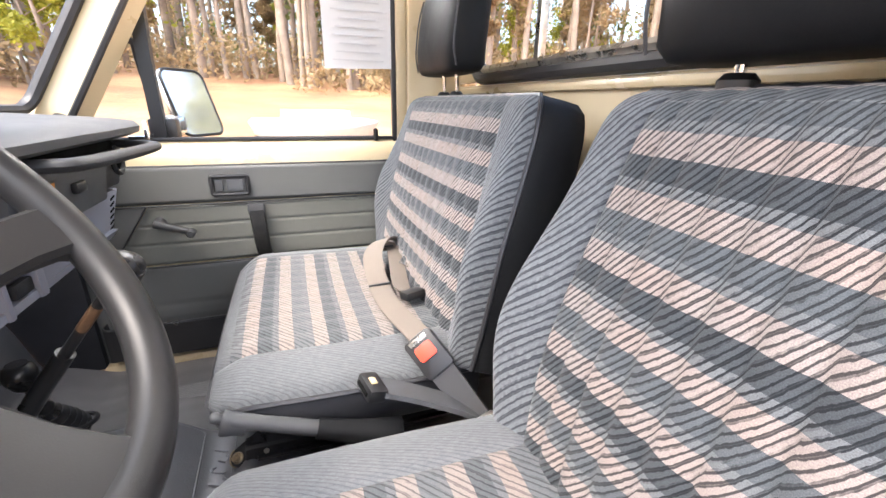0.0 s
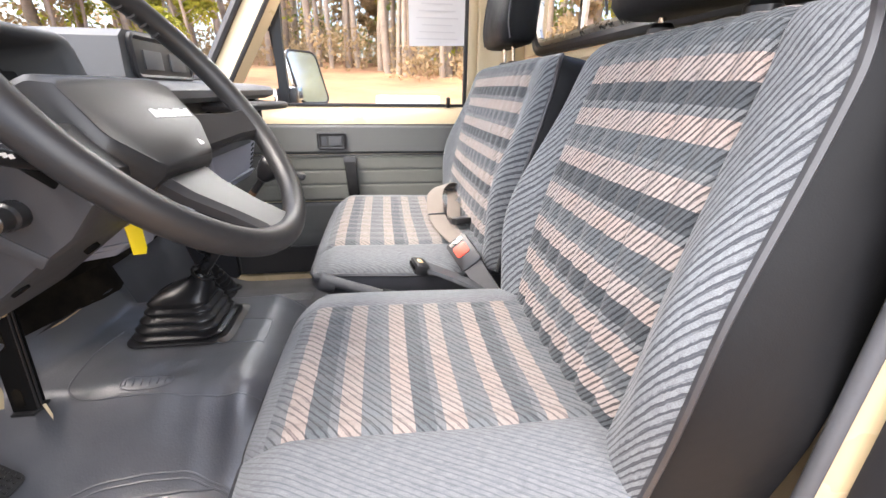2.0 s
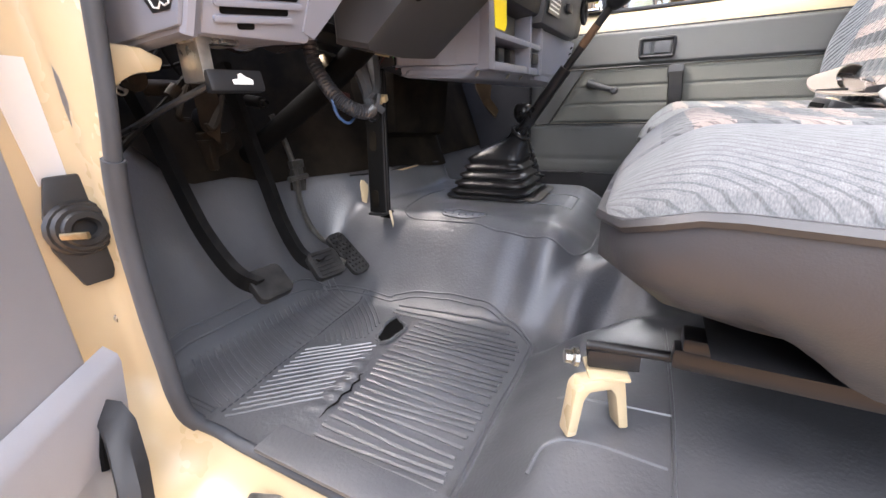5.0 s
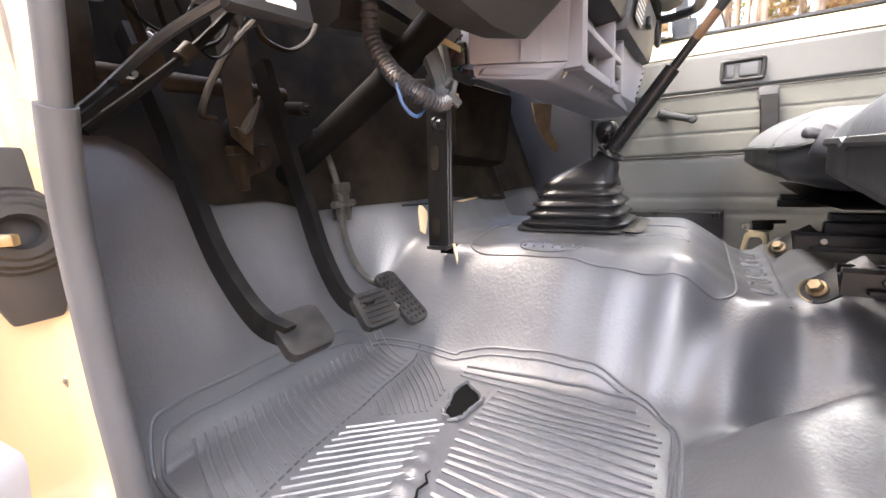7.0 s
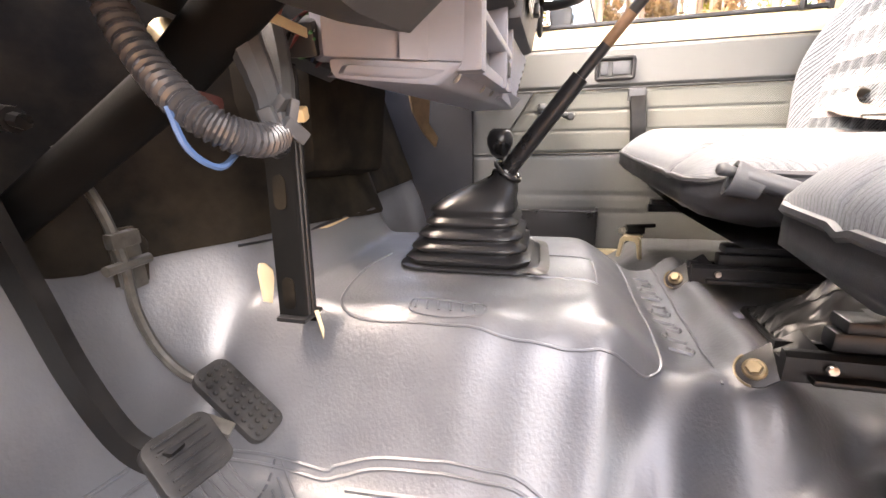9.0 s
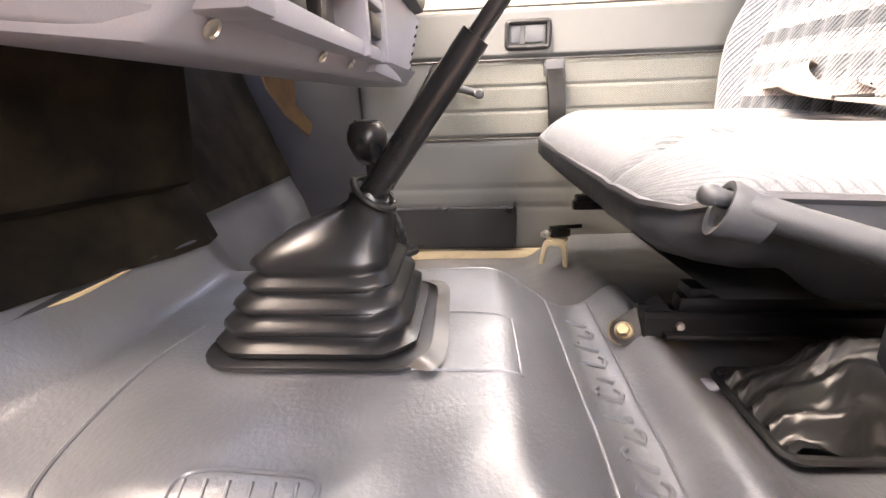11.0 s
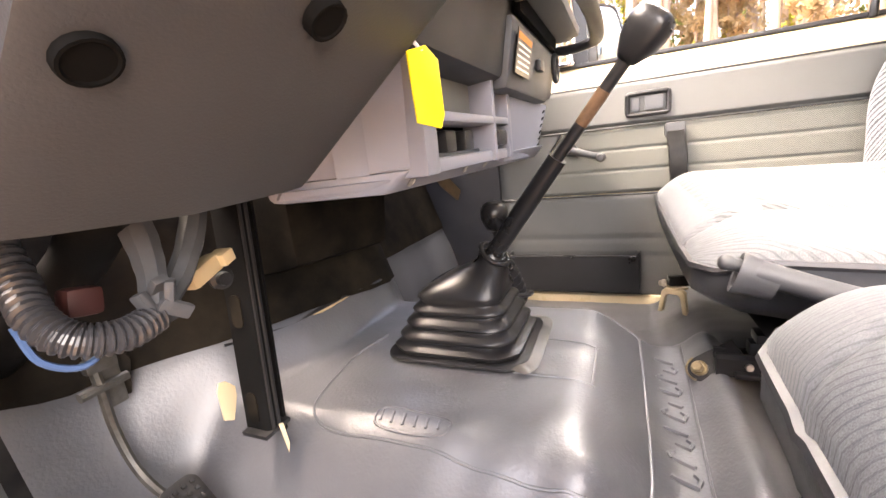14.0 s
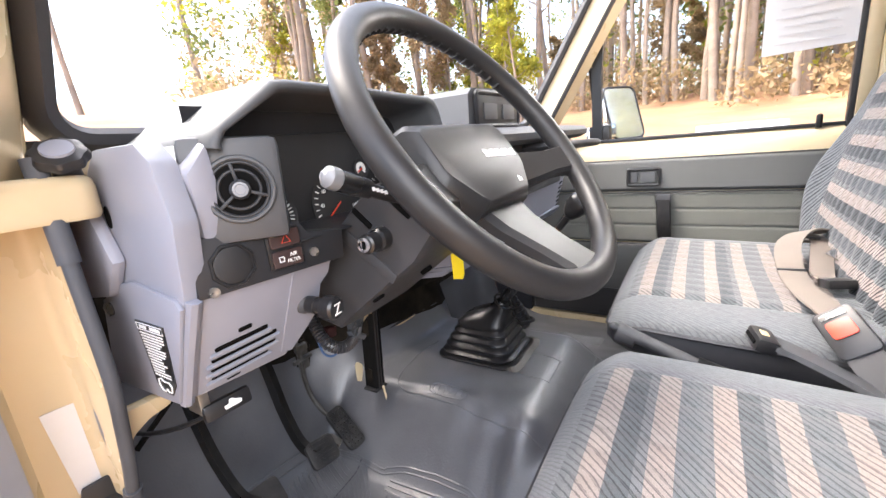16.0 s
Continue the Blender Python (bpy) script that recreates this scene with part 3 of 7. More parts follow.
part("boot", merged(*[tube([FCH @ Vector((r * math.cos(a) * 1.1, r * math.sin(a) - 0.005, 0.006 + h)) for a in [2 * math.pi * k / 20 for k in range(20)]], 0.005, 6, True) for r, h in ((0.022, 0.001), (0.018, 0.006), (0.013, 0.010))]), M["rubber"], chk)
part("link", box(0.005, 0.036, 0.007, (-0.068, 0.664, 0.528), 0.002, (0, 0, 30)), M["brass"], chk)

# side walls that close the cab
solid("wall_left", sheet(30, 30, lambda a, b: (-0.034 + 0.004 * noise.noise(Vector((6 * a, 6 * b, 3.0))) + 0.016 * (1 - ease(0.0, 0.12, b)), 0.655 + 0.29 * a, 0.268 + 0.66 * b), flip=True), M["mat"], "black vinyl side covering beside the pedals", "wall", kind="structure", angle=70)
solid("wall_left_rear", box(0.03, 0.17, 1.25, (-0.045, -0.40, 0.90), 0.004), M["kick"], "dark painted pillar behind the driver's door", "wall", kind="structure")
solid("kick_panel", box(0.05, 0.30, 0.62, (1.372, 0.795, 0.53), 0.006), M["kick"], "dark kick panel in the passenger footwell", "wall", kind="structure")
solid("wall_right", box(0.05, 0.18, 1.36, (1.415, -0.385, 0.86), 0.01), M["paint"], "beige painted pillar behind the passenger door", "wall", kind="structure")
solid("sill", box(0.03, 1.1, 0.05, (1.362, 0.16, 0.221), 0.006), M["paint"], "beige painted passenger door sill", "sill", kind="structure")
solid("body_gusset", prism([(-0.008, 0.020), (0.030, 0.018), (0.049, 0.010), (0.044, -0.001), (0.021, -0.004), (0.005, -0.013), (-0.006, -0.026)], 0.014, facing((-0.030, 0.612, 0.668), (0.05, -1, -0.12)), 0.005), M["paint"], "beige painted body gusset under the dash end", "gusset", kind="structure")

# ---- passenger door ----
dr = thing("door_1", (1.39, 0.2, 0.22), "closed passenger door, beige paint and grey vinyl trim", "door", kind="structure")


def along_door(profile, y0, y1, ny=24):
    """A skin along the door from (x, z) pairs."""
    return sheet(len(profile) - 1, ny, lambda a, b: (profile[round(a * (len(profile) - 1))][0], y0 + b * (y1 - y0), profile[round(a * (len(profile) - 1))][1]))


part("sill_rail", along_door([(1.47, 0.875), (1.428, 0.886), (1.415, 0.884), (1.395, 0.872), (1.382, 0.855), (1.374, 0.835), (1.372, 0.80), (1.376, 0.78)], -0.285, 0.66), M["paint"], dr, "beige painted window sill rail", 60)
part("shell", box(0.05, 0.93, 0.62, (1.408, 0.19, 0.51), 0.006), M["paint"], dr)


def door_face(y0, y1, z0, z1, x, thick, m, creases=(), name="panel", label="", corner=None):
    """A padded trim panel with sewn creases across it."""
    ny, nz = 40, 40

    def place(a, b):
        y, z = y0 + a * (y1 - y0), z0 + b * (z1 - z0)
        e = min(ease(0, 0.012, y - y0), ease(0, 0.012, y1 - y), ease(0, 0.010, z - z0), ease(0, 0.010, z1 - z))
        d = thick * e
        for c in creases:
            d -= 0.0035 * math.exp(-(((z - c) / 0.004) ** 2))
        return (x + thick - d, y, z)
    return part(name, sheet(ny, nz, place, flip=True), m, dr, label, 60)


door_face(-0.262, 0.66, 0.717, 0.822, 1.362, 0.010, M["door_trim"], name="upper_panel")
door_face(-0.262, 0.66, 0.236, 0.535, 1.364, 0.010, M["door_trim"], (0.412, 0.36), name="lower_panel")
# cloth insert with a slanting front end
ins = sheet(60, 60, lambda a, b: (1.3635 + 0.008 * (1 - min(ease(0, .03, a), ease(0, .03, 1 - a), ease(0, .05, b), ease(0, .05, 1 - b))) + 0.003 * (math.exp(-((b - 0.36) / 0.02) ** 2) + math.exp(-((b - 0.68) / 0.02) ** 2)) * (1 if a < 0.90 else 0.2),
                                  0.575 - 0.115 * b + a * (-0.258 - 0.575 + 0.115 * b), 0.540 + b * 0.172))
part("cloth_insert", ins, M["weave"], dr, "grey-green herringbone cloth insert", 60)
part("front_panel", prism([(0.0, 0.0), (0.09, 0.0), (0.09, 0.18), (-0.11, 0.18)], 0.008, facing((1.3725, 0.575, 0.536), (-1, 0, 0)) @ Matrix.Diagonal((-1, 1, 1, 1)), 0.002), M["door_trim"], dr)
for z, y0, y1 in ((0.8235, -0.262, 0.65), (0.7145, -0.258, 0.65), (0.5365, -0.258, 0.66)):
    part("beading", tube([(1.361, y0, z), (1.361, (y0 + y1) / 2, z), (1.361, y1, z)], 0.0028, 6), M["rubber"], dr)
part("beading", tube([(1.361, 0.577, 0.538), (1.361, 0.462, 0.714)], 0.0028, 6), M["rubber"], dr)
part("beading", tube(smooth_path([(1.364, -0.20, 0.8235), (1.364, -0.25, 0.822), (1.364, -0.262, 0.80), (1.364, -0.263, 0.70)], 5), 0.003, 6), M["rubber"], dr)

hd = part("handle_bezel", merged(*[tube([(1.357, y, z) for y, z in rounded(0.094, 0.052, 0.006, 3, 0.246, 0.766)], 0.006, 8, True), box(0.004, 0.086, 0.044, (1.366, 0.246, 0.766), 0)]), M["black"], dr, "black inner door handle bezel")
part("handle_lever", prism(rounded(0.042, 0.034, 0.004, 3), 0.010, facing((1.3635, 0.232, 0.766), (-1, 0, 0)), 0.003), M["dash_pad"], hd)
part("handle_recess", box(0.010, 0.020, 0.034, (1.3605, 0.274, 0.766), 0.003), M["dash_pad"], hd)
st = part("pull_strap", loft([[(1.358 - dx - k[0], y + k[1], z) for k in ((0, -0.021), (0.008, -0.018), (0.008, 0.018), (0, 0.021))] for dx, y, z in ((0.0, 0.185, 0.705), (0.012, 0.184, 0.69), (0.030, 0.180, 0.64), (0.034, 0.176, 0.58), (0.026, 0.172, 0.53), (0.006, 0.170, 0.50))]), M["arm_black"], dr, "black door pull strap")
part("strap_cap", box(0.018, 0.046, 0.036, (1.348, 0.185, 0.694), 0.006), M["pod"], st)
cr = part("window_crank", tube(smooth_path([(1.338, 0.445, 0.671), (1.336, 0.42, 0.662), (1.333, 0.38, 0.650), (1.334, 0.355, 0.642)], 4), [0.012, 0.012, 0.0115, 0.011, 0.0105, 0.010, 0.0095, 0.009, 0.009, 0.009, 0.0095, 0.010, 0.010], 12), M["pod"], dr, "grey window winder", 60)
part("spindle", lathe([(0.016, 0), (0.016, 0.012), (0.011, 0.024), (0.010, 0.030), (0, 0.031)], 16, facing((1.366, 0.437, 0.668), (-1, 0, 0))), M["pod"], cr)
part("knob", lathe([(0.008, 0), (0.012, 0.006), (0.012, 0.024), (0.008, 0.030), (0, 0.031)], 14, facing((1.338, 0.358, 0.643), (-1, 0, 0))), M["pod"], cr)
pk = part("door_pocket", merged(box(0.006, 0.36, 0.105, (1.338, 0.445, 0.315), 0.003), box(0.03, 0.006, 0.115, (1.352, 0.266, 0.319), 0.002), box(0.03, 0.006, 0.115, (1.352, 0.624, 0.319), 0.002), box(0.03, 0.36, 0.006, (1.352, 0.445, 0.264), 0.002)), M["black"], dr, "black plastic map pocket")
part("lip", tube([(1.337, 0.266, 0.372), (1.337, 0.275, 0.366), (1.337, 0.615, 0.366), (1.337, 0.624, 0.372)], 0.004, 6), M["black"], pk)
part("lock_pin", merged(lathe([(0.007, 0), (0.008, 0.004), (0.0075, 0.034), (0.004, 0.038), (0, 0.038)], 12, Matrix.Translation((1.405, -0.19, 0.882)))), M["black"], dr)
# window opening: frame, divider, quarter light
part("window_frame", merged(box(0.045, 0.035, 0.68, (1.425, -0.277, 1.20), 0.008), box(0.045, 0.5, 0.035, (1.425, -0.04, 1.53), 0.008)), M["paint"], dr, "beige painted window frame")
part("glass_run", merged(box(0.022, 0.014, 0.66, (1.418, -0.2535, 1.20), 0.003), box(0.030, 0.92, 0.010, (1.424, 0.18, 0.890), 0.003)), M["rubber"], dr, "black rubber glass run")
part("divider", loft([[(1.425 + dx, y + dy, z) for dx, dy in ((-0.012, -0.016), (-0.012, 0.016), (0.012, 0.016), (0.012, -0.016))] for y, z in ((0.405, 0.885), (0.408, 1.10), (0.400, 1.30), (0.395, 1.50))]), M["black"], dr, "black quarter light divider")
part("quarter_light_frame", tube(smooth_path([(1.424, 0.425, 0.893), (1.424, 0.595, 0.893), (1.424, 0.605, 0.90), (1.424, 0.545, 1.0), (1.424, 0.455, 1.125), (1.424, 0.432, 1.135), (1.424, 0.424, 1.10)], 5, True), 0.009, 8, True), M["rubber"], dr)
part("quarter_light_bar", tube([(1.424, 0.60, 0.905), (1.424, 0.44, 1.16), (1.424, 0.26, 1.48)], 0.018, 8), M["rubber"], dr)
ct = part("catch", box(0.018, 0.05, 0.012, (1.40, 0.45, 0.897), 0.004), M["chrome"], dr, "chrome quarter light catch")
part("catch_lever", box(0.008, 0.010, 0.045, (1.395, 0.432, 0.918), 0.003, (0, 8, 0)), M["chrome"], ct)
part("pane", box(0.004, 0.70, 0.62, (1.430, 0.06, 1.195), 0), M["glass"], dr).visible_shadow = False

# paper hung inside the window, its print too faint to read
pp = thing("paper_sheet", (1.412, -0.15, 1.09), "white printed paper sheet hung inside the side window", "paper")
part("sheet", sheet(6, 8, lambda a, b: (1.409 + 0.004 * math.sin(3 * a + 2 * b), -0.046 - 0.200 * a, 1.090 + 0.30 * b + 0.006 * a)), M["paper"], pp)
M["faint"] = plain("faint_print", (0.56, 0.56, 0.58), 0.8, wear=0.05, bump=0)
for k in range(9):
    part("print_line", box(0.0006, 0.15 - 0.02 * (k % 3), 0.004, (1.4035, -0.146, 1.115 + 0.022 * k), 0), M["faint"], pp)

# ---- outside mirror ----
mr = thing("wing_mirror", (1.50, 0.36, 0.88), "chrome-backed rectangular wing mirror on a black bracket", "mirror")
MF = facing((1.590, 0.345, 0.985), (-0.60, -0.78, 0.34))
part("housing", loft([[MF @ Vector((x * f + dx, y * f, z)) for x, y in rounded(0.160, 0.210, 0.032, 6)] for f, dx, z in ((0.70, -0.012, -0.075), (0.86, -0.010, -0.068), (0.94, -0.008, -0.050), (0.985, -0.002, -0.020), (1.0, 0.0, -0.004), (0.98, 0.0, 0.0))]), M["chrome"], mr, "chrome mirror housing", 60)
part("rim", tube([MF @ Vector((x, y, 0.001)) for x, y in rounded(0.150, 0.20, 0.028, 6)], 0.0045, 8, True), M["black"], mr)
part("mirror_glass", prism(rounded(0.147, 0.197, 0.026, 6), 0.002, MF, 0), M["mirror"], mr, "silvered mirror glass")
part("arm_cover", box(0.042, 0.05, 0.050, (1.515, 0.385, 0.925), 0.008, (0, 0, 20)), M["chrome"], mr, "bright bracket cover")
part("arm", tube([(1.44, 0.40, 0.90), (1.47, 0.395, 0.915), (1.54, 0.375, 0.93)], 0.014, 10), M["trailer"], mr)
part("bracket", box(0.05, 0.07, 0.06, (1.452, 0.40, 0.915), 0.008), M["black"], mr)

# ---- driver's door, standing open ----
DD = Matrix.Translation((-0.090, 0.604, 0.0)) @ Matrix.Rotation(radians(180 + 38), 4, "Z")
dd = thing("door_2", (-0.5, 0.5, 0.25), "open driver's door with a grey trim card and black pull", "door", kind="structure")



part("shell", placed(box(0.95, 0.05, 0.66, (0.47, -0.045, 0.56), 0.012), DD), M["paint"], dd)
part("trim_card", placed(box(0.90, 0.014, 0.62, (0.475, -0.008, 0.56), 0.006), DD), M["door_gray"], dd, "light grey door trim card")
part("lower_fold", placed(loft([[(x, y, z) for y, z in ((0.0, 0.443), (0.009, 0.434), (0.010, 0.426), (0.0, 0.36))] for x in (0.004, 0.30, 0.90)]), DD), M["door_gray"], dd)
pu = part("pocket_pull", placed(loft([[(x + a * w, y + b, z + c) for a, b, c in ((-1, 0, 0.006), (-0.6, 0.012, 0.004), (0.6, 0.012, -0.004), (1, 0, -0.006), (0.5, -0.006, -0.003), (-0.5, -0.006, 0.003))] for x, y, z, w in ((0.040, 0.008, 0.402, 0.008), (0.050, 0.018, 0.388, 0.014), (0.066, 0.026, 0.355, 0.016), (0.082, 0.028, 0.31, 0.018), (0.098, 0.026, 0.25, 0.020), (0.11, 0.012, 0.19, 0.020))]), DD), M["rubber"], dd, "black plastic pull")
part("pull_recess", placed(prism([(0.018, 0.385), (0.044, 0.397), (0.056, 0.355), (0.030, 0.340)], 0.004, Matrix(((1, 0, 0, 0), (0, 0, 1, 0.001), (0, 1, 0, 0), (0, 0, 0, 1))), 0.001), DD), M["hollow_shade"], pu)


# ---- seats ----
def make_seat(SX, SW, yf, drop, bc, BW, head, posts, runners, label):
    """A cab seat: cushion from SX, SW wide; backrest about bc; headrest (middle, half width, y, bottom)."""
    xc, yr = SX + SW / 2, -0.205
    s = thing("seat", (xc, 0.0, 0.335), label, "seat", "cab seats")
    hw = SW / 2

    def half_width(b):
        """Half width at b (0 front .. 1 rear); corners rounded."""
        r = 0.055
        d = b * (yf - yr)
        inset = 0.0
        if d < r:
            inset = r - math.sqrt(max(0.0, r * r - (r - d) ** 2))
        return hw - inset * 0.8 + 0.006 * math.sin(math.pi * b)

    def edge_z(b):
        return 0.555 + drop + 0.017 * ease(0.0, 0.15, b) - 0.018 * b

    def crown(a, b):
        """Height of the pad over the piping; a -1..1 across, b 0..1 front to rear."""
        side = (1 - abs(a) ** 5) ** 0.5 if abs(a) < 1 else 0.0
        front = math.sqrt(max(0.0, 1 - max(0.0, (0.20 - b) / 0.20) ** 2.6))
        dish = 0.043 + 0.024 * b - 0.012 * math.exp(-(a / 0.55) ** 2 - ((b - 0.65) / 0.35) ** 2) - 0.012 * b
        return dish * side * front

    AC = 1 - 0.091 / hw   # the banded centre reaches this share of the half width

    def top(a, b):
        w = half_width(b)
        z = edge_z(b) + crown(a, b)
        if abs(a) <= AC:
            g = ((a * SW / 2 + 1.0) / QUILT) % 1.0
            z += 0.0042 * (math.sin(math.pi * g) ** 0.5 - 0.8) * ease(0.03, 0.13, b)
        z -= 0.004 * math.exp(-((abs(a) - AC) / 0.02) ** 2)
        y = yf + b * (yr - yf) - 0.004 * (a * a)
        return Vector((xc + a * w, y, z))

    # piping and skirt
    rim = [top(-1, k / 24) for k in range(24, -1, -1)] + [top(-1 + 2 * k / 30, 0) for k in range(1, 30)] + [top(1, k / 24) for k in range(25)]
    c0 = Vector((xc, 0.0, 0))
    rows = []
    for f, dz in ((1.0, 0.0), (1.008, -0.018), (1.0, -0.045), (0.965, -0.075), (0.90, -0.098)):
        row = []
        for p in rim:
            q = Vector((xc + (p.x - xc) * f, p.y, p.z + dz))
            fr = ease(0.05, 0.23, p.y)
            q.y -= fr * (1 - f) * 0.75 * (1 if f < 1 else 0)
            q.z += fr * 0.35 * (-dz)
            row.append(q)
        rows.append(row)
    cu = part("cushion", sheet(len(rows) - 1, len(rim) - 1, lambda a, b: rows[round(a * (len(rows) - 1))][round(b * (len(rim) - 1))]), M["skirt"], s, "dark grey vinyl cushion skirt", 70)
    part("piping", tube(rim, 0.0045, 6), M["piping"], cu)
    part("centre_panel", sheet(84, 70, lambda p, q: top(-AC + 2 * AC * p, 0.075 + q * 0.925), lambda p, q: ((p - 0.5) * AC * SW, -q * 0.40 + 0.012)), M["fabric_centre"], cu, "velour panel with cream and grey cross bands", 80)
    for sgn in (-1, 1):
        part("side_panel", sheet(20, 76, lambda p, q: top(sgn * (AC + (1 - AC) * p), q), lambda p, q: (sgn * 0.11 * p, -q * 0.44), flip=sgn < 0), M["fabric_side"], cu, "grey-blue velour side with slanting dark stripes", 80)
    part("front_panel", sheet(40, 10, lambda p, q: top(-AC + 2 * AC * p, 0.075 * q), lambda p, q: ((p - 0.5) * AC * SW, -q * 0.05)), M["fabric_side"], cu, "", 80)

    part("underside", sheet(10, 10, lambda a, b: (SX + 0.03 + a * (SW - 0.06), yr + 0.02 + b * (yf - yr - 0.10), 0.468 + drop - 0.008 * math.sin(math.pi * a))), M["rubber"], cu)

    # backrest
    H = 0.468
    y0, z0, lean = -0.172, 0.565, radians(13.5)
    up = Vector((0, -math.sin(lean), math.cos(lean)))
    fw = Vector((0, -math.cos(lean), -math.sin(lean))) * -1

    def bhalf(v, full=0.0):
        """Half width of the backrest at height v (0..1)."""
        w = BW + full + 0.016 * math.exp(-((v - 0.30) / 0.25) ** 2) - 0.012 * ease(0.5, 1.0, v)
        r = 0.075
        d = (1 - v) * H
        if d < r:
            w -= 0.55 * (r - math.sqrt(max(0.0, r * r - (r - d) ** 2)))
        return w

    BC = 1 - (0.064 if BW < 0.3 else 0.078) / BW
    WR, wide = (BW + 0.024, 0.088) if BW < 0.3 else (BW, 0.078)   # the driver's inner wing is fuller and softer
    BR = 1 - wide / WR

    def front(a, v):
        soft = a > 0 and WR > BW
        W = WR if soft else BW
        w = bhalf(v, W - BW)
        bul = 0.045 * (1 - abs(a) ** (4 * W / 0.23)) ** 0.5
        amp = 0.012 + 0.040 * math.exp(-((v - 0.38) / 0.30) ** 2)
        off = (1 - abs(a)) * W
        wing = amp * math.exp(-((off - (0.036 if soft else 0.018)) / 0.034) ** 2)
        if off < 0.018 and not soft:
            # the wing rolls over to the piping and stays well ahead of the back
            crest = 0.045 * (1 - (1 - 0.018 / BW) ** (4 * BW / 0.23)) ** 0.5 + amp
            bul, wing = 0.0, crest * (1 - (0.30 if BW < 0.3 else 0.62) * ((0.018 - off) / 0.018) ** 2)
        end = math.sqrt(max(0.0, 1 - max(0.0, (v - 0.90) / 0.10) ** 2.4))
        low = 1 - 0.5 * ease(0.10, 0.0, v) if v < 0.10 else 1.0
        d = (bul + wing) * end + 0.020 * math.sin(math.pi * v) * (1 - a * a)
        if -BC <= a <= BR:
            g = ((a * W + 1.0) / QUILT) % 1.0
            d += 0.0080 * (math.sin(math.pi * g) ** 0.5 - 0.8)
        d -= 0.004 * math.exp(-((abs(a) - (BR if a > 0 else BC)) / 0.02) ** 2)
        return Vector((bc + a * w, y0, z0)) + up * (v * H) + fw * (d - 0.028)

    edge = [front(-1, k / 30) for k in range(31)] + [front(-1 + 2 * k / 30, 1) for k in range(1, 30)] + [front(1, k / 30) for k in range(30, -1, -1)]
    rows2 = []
    for dep, f, out in ((0.0, 1.0, 0.0), (0.08, 1.0, 0.006), (0.40, 1.0, 0.016), (0.75, 1.0, 0.018), (0.93, 0.96, 0.010), (1.0, 0.82, 0.0)):
        row = []
        for p in edge:
            lift = (p - Vector((bc, y0, z0))).dot(fw) + 0.028
            deep = 0.112 * (1.0 - 0.25 * ((p - Vector((bc, y0, z0))).dot(up) / H)) + max(0.0, lift)
            row.append(Vector((bc + (p.x - bc) * f + out * max(-1.0, min(1.0, (p.x - bc) / (0.9 * BW))), p.y, p.z)) - fw * dep * deep + up * (-0.012 * (f < 0.98)))
        rows2.append(row)
    bk = part("backrest", sheet(len(rows2) - 1, len(edge) - 1, lambda a, b: rows2[round(a * (len(rows2) - 1))][round(b * (len(edge) - 1))], flip=True), M["vinyl"], s, "black vinyl back and sides", 70)
    part("piping", tube(edge, 0.0045, 6), M["piping"], bk)
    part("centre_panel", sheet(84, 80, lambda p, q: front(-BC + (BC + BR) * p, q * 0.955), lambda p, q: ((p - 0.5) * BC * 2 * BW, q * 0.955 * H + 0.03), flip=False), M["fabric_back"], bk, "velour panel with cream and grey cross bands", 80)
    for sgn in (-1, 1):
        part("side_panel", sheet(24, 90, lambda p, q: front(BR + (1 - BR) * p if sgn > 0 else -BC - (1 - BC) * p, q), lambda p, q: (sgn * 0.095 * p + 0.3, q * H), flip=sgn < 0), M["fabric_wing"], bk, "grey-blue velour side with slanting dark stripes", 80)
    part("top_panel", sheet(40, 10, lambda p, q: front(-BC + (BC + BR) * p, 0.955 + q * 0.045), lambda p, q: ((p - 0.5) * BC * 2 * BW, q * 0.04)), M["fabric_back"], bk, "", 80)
    part("lower_flap", placed(box(2 * BW - 0.03, 0.10, 0.045, (0, 0, 0), 0.015), pose(bc, y0 - 0.062, z0 - 0.006, -6)), M["vinyl"], bk)

    # headrest
    hx, hh, hy, hz = head
    hr = part("headrest", loft([[Vector((hx + hh * sx * math.copysign(abs(math.cos(t)) ** 0.5, math.cos(t)), hy + oy + 0.056 * sy * math.copysign(abs(math.sin(t)) ** 0.6, math.sin(t)), hz + z)) for t in [2 * math.pi * k / 32 for k in range(32)]]
                              for z, sx, sy, oy in ((0.0, 0.80, 0.55, 0), (0.004, 0.92, 0.8, 0), (0.018, 0.99, 0.97, 0), (0.06, 1.0, 1.0, 0), (0.115, 1.0, 1.0, -0.006), (0.165, 0.99, 0.95, -0.012), (0.197, 0.93, 0.8, -0.016), (0.211, 0.82, 0.5, -0.018))]), M["vinyl"], s, "dark vinyl headrest", 60)
    for dx in posts:
        part("post", tube([(hx + dx, hy - 0.012, 0.97), (hx + dx, hy - 0.004, hz + 0.012)], 0.005, 10), M["chrome"], hr)
        part("collar", lathe([(0.017, 0), (0.017, 0.010), (0.012, 0.016), (0, 0.016)], 14, Matrix.Translation((hx + dx, hy - 0.006, 1.011))), M["black"], hr)
    for sx in (-1, 1):
        part("seam", tube(smooth_path([Vector((hx + sx * hh * 1.0, hy + 0.040 + oy, hz + z)) for z, oy in ((0.012, -0.004), (0.05, 0.003), (0.10, 0.0), (0.15, -0.008), (0.19, -0.02))], 4), 0.0022, 5), M["piping"], hr)

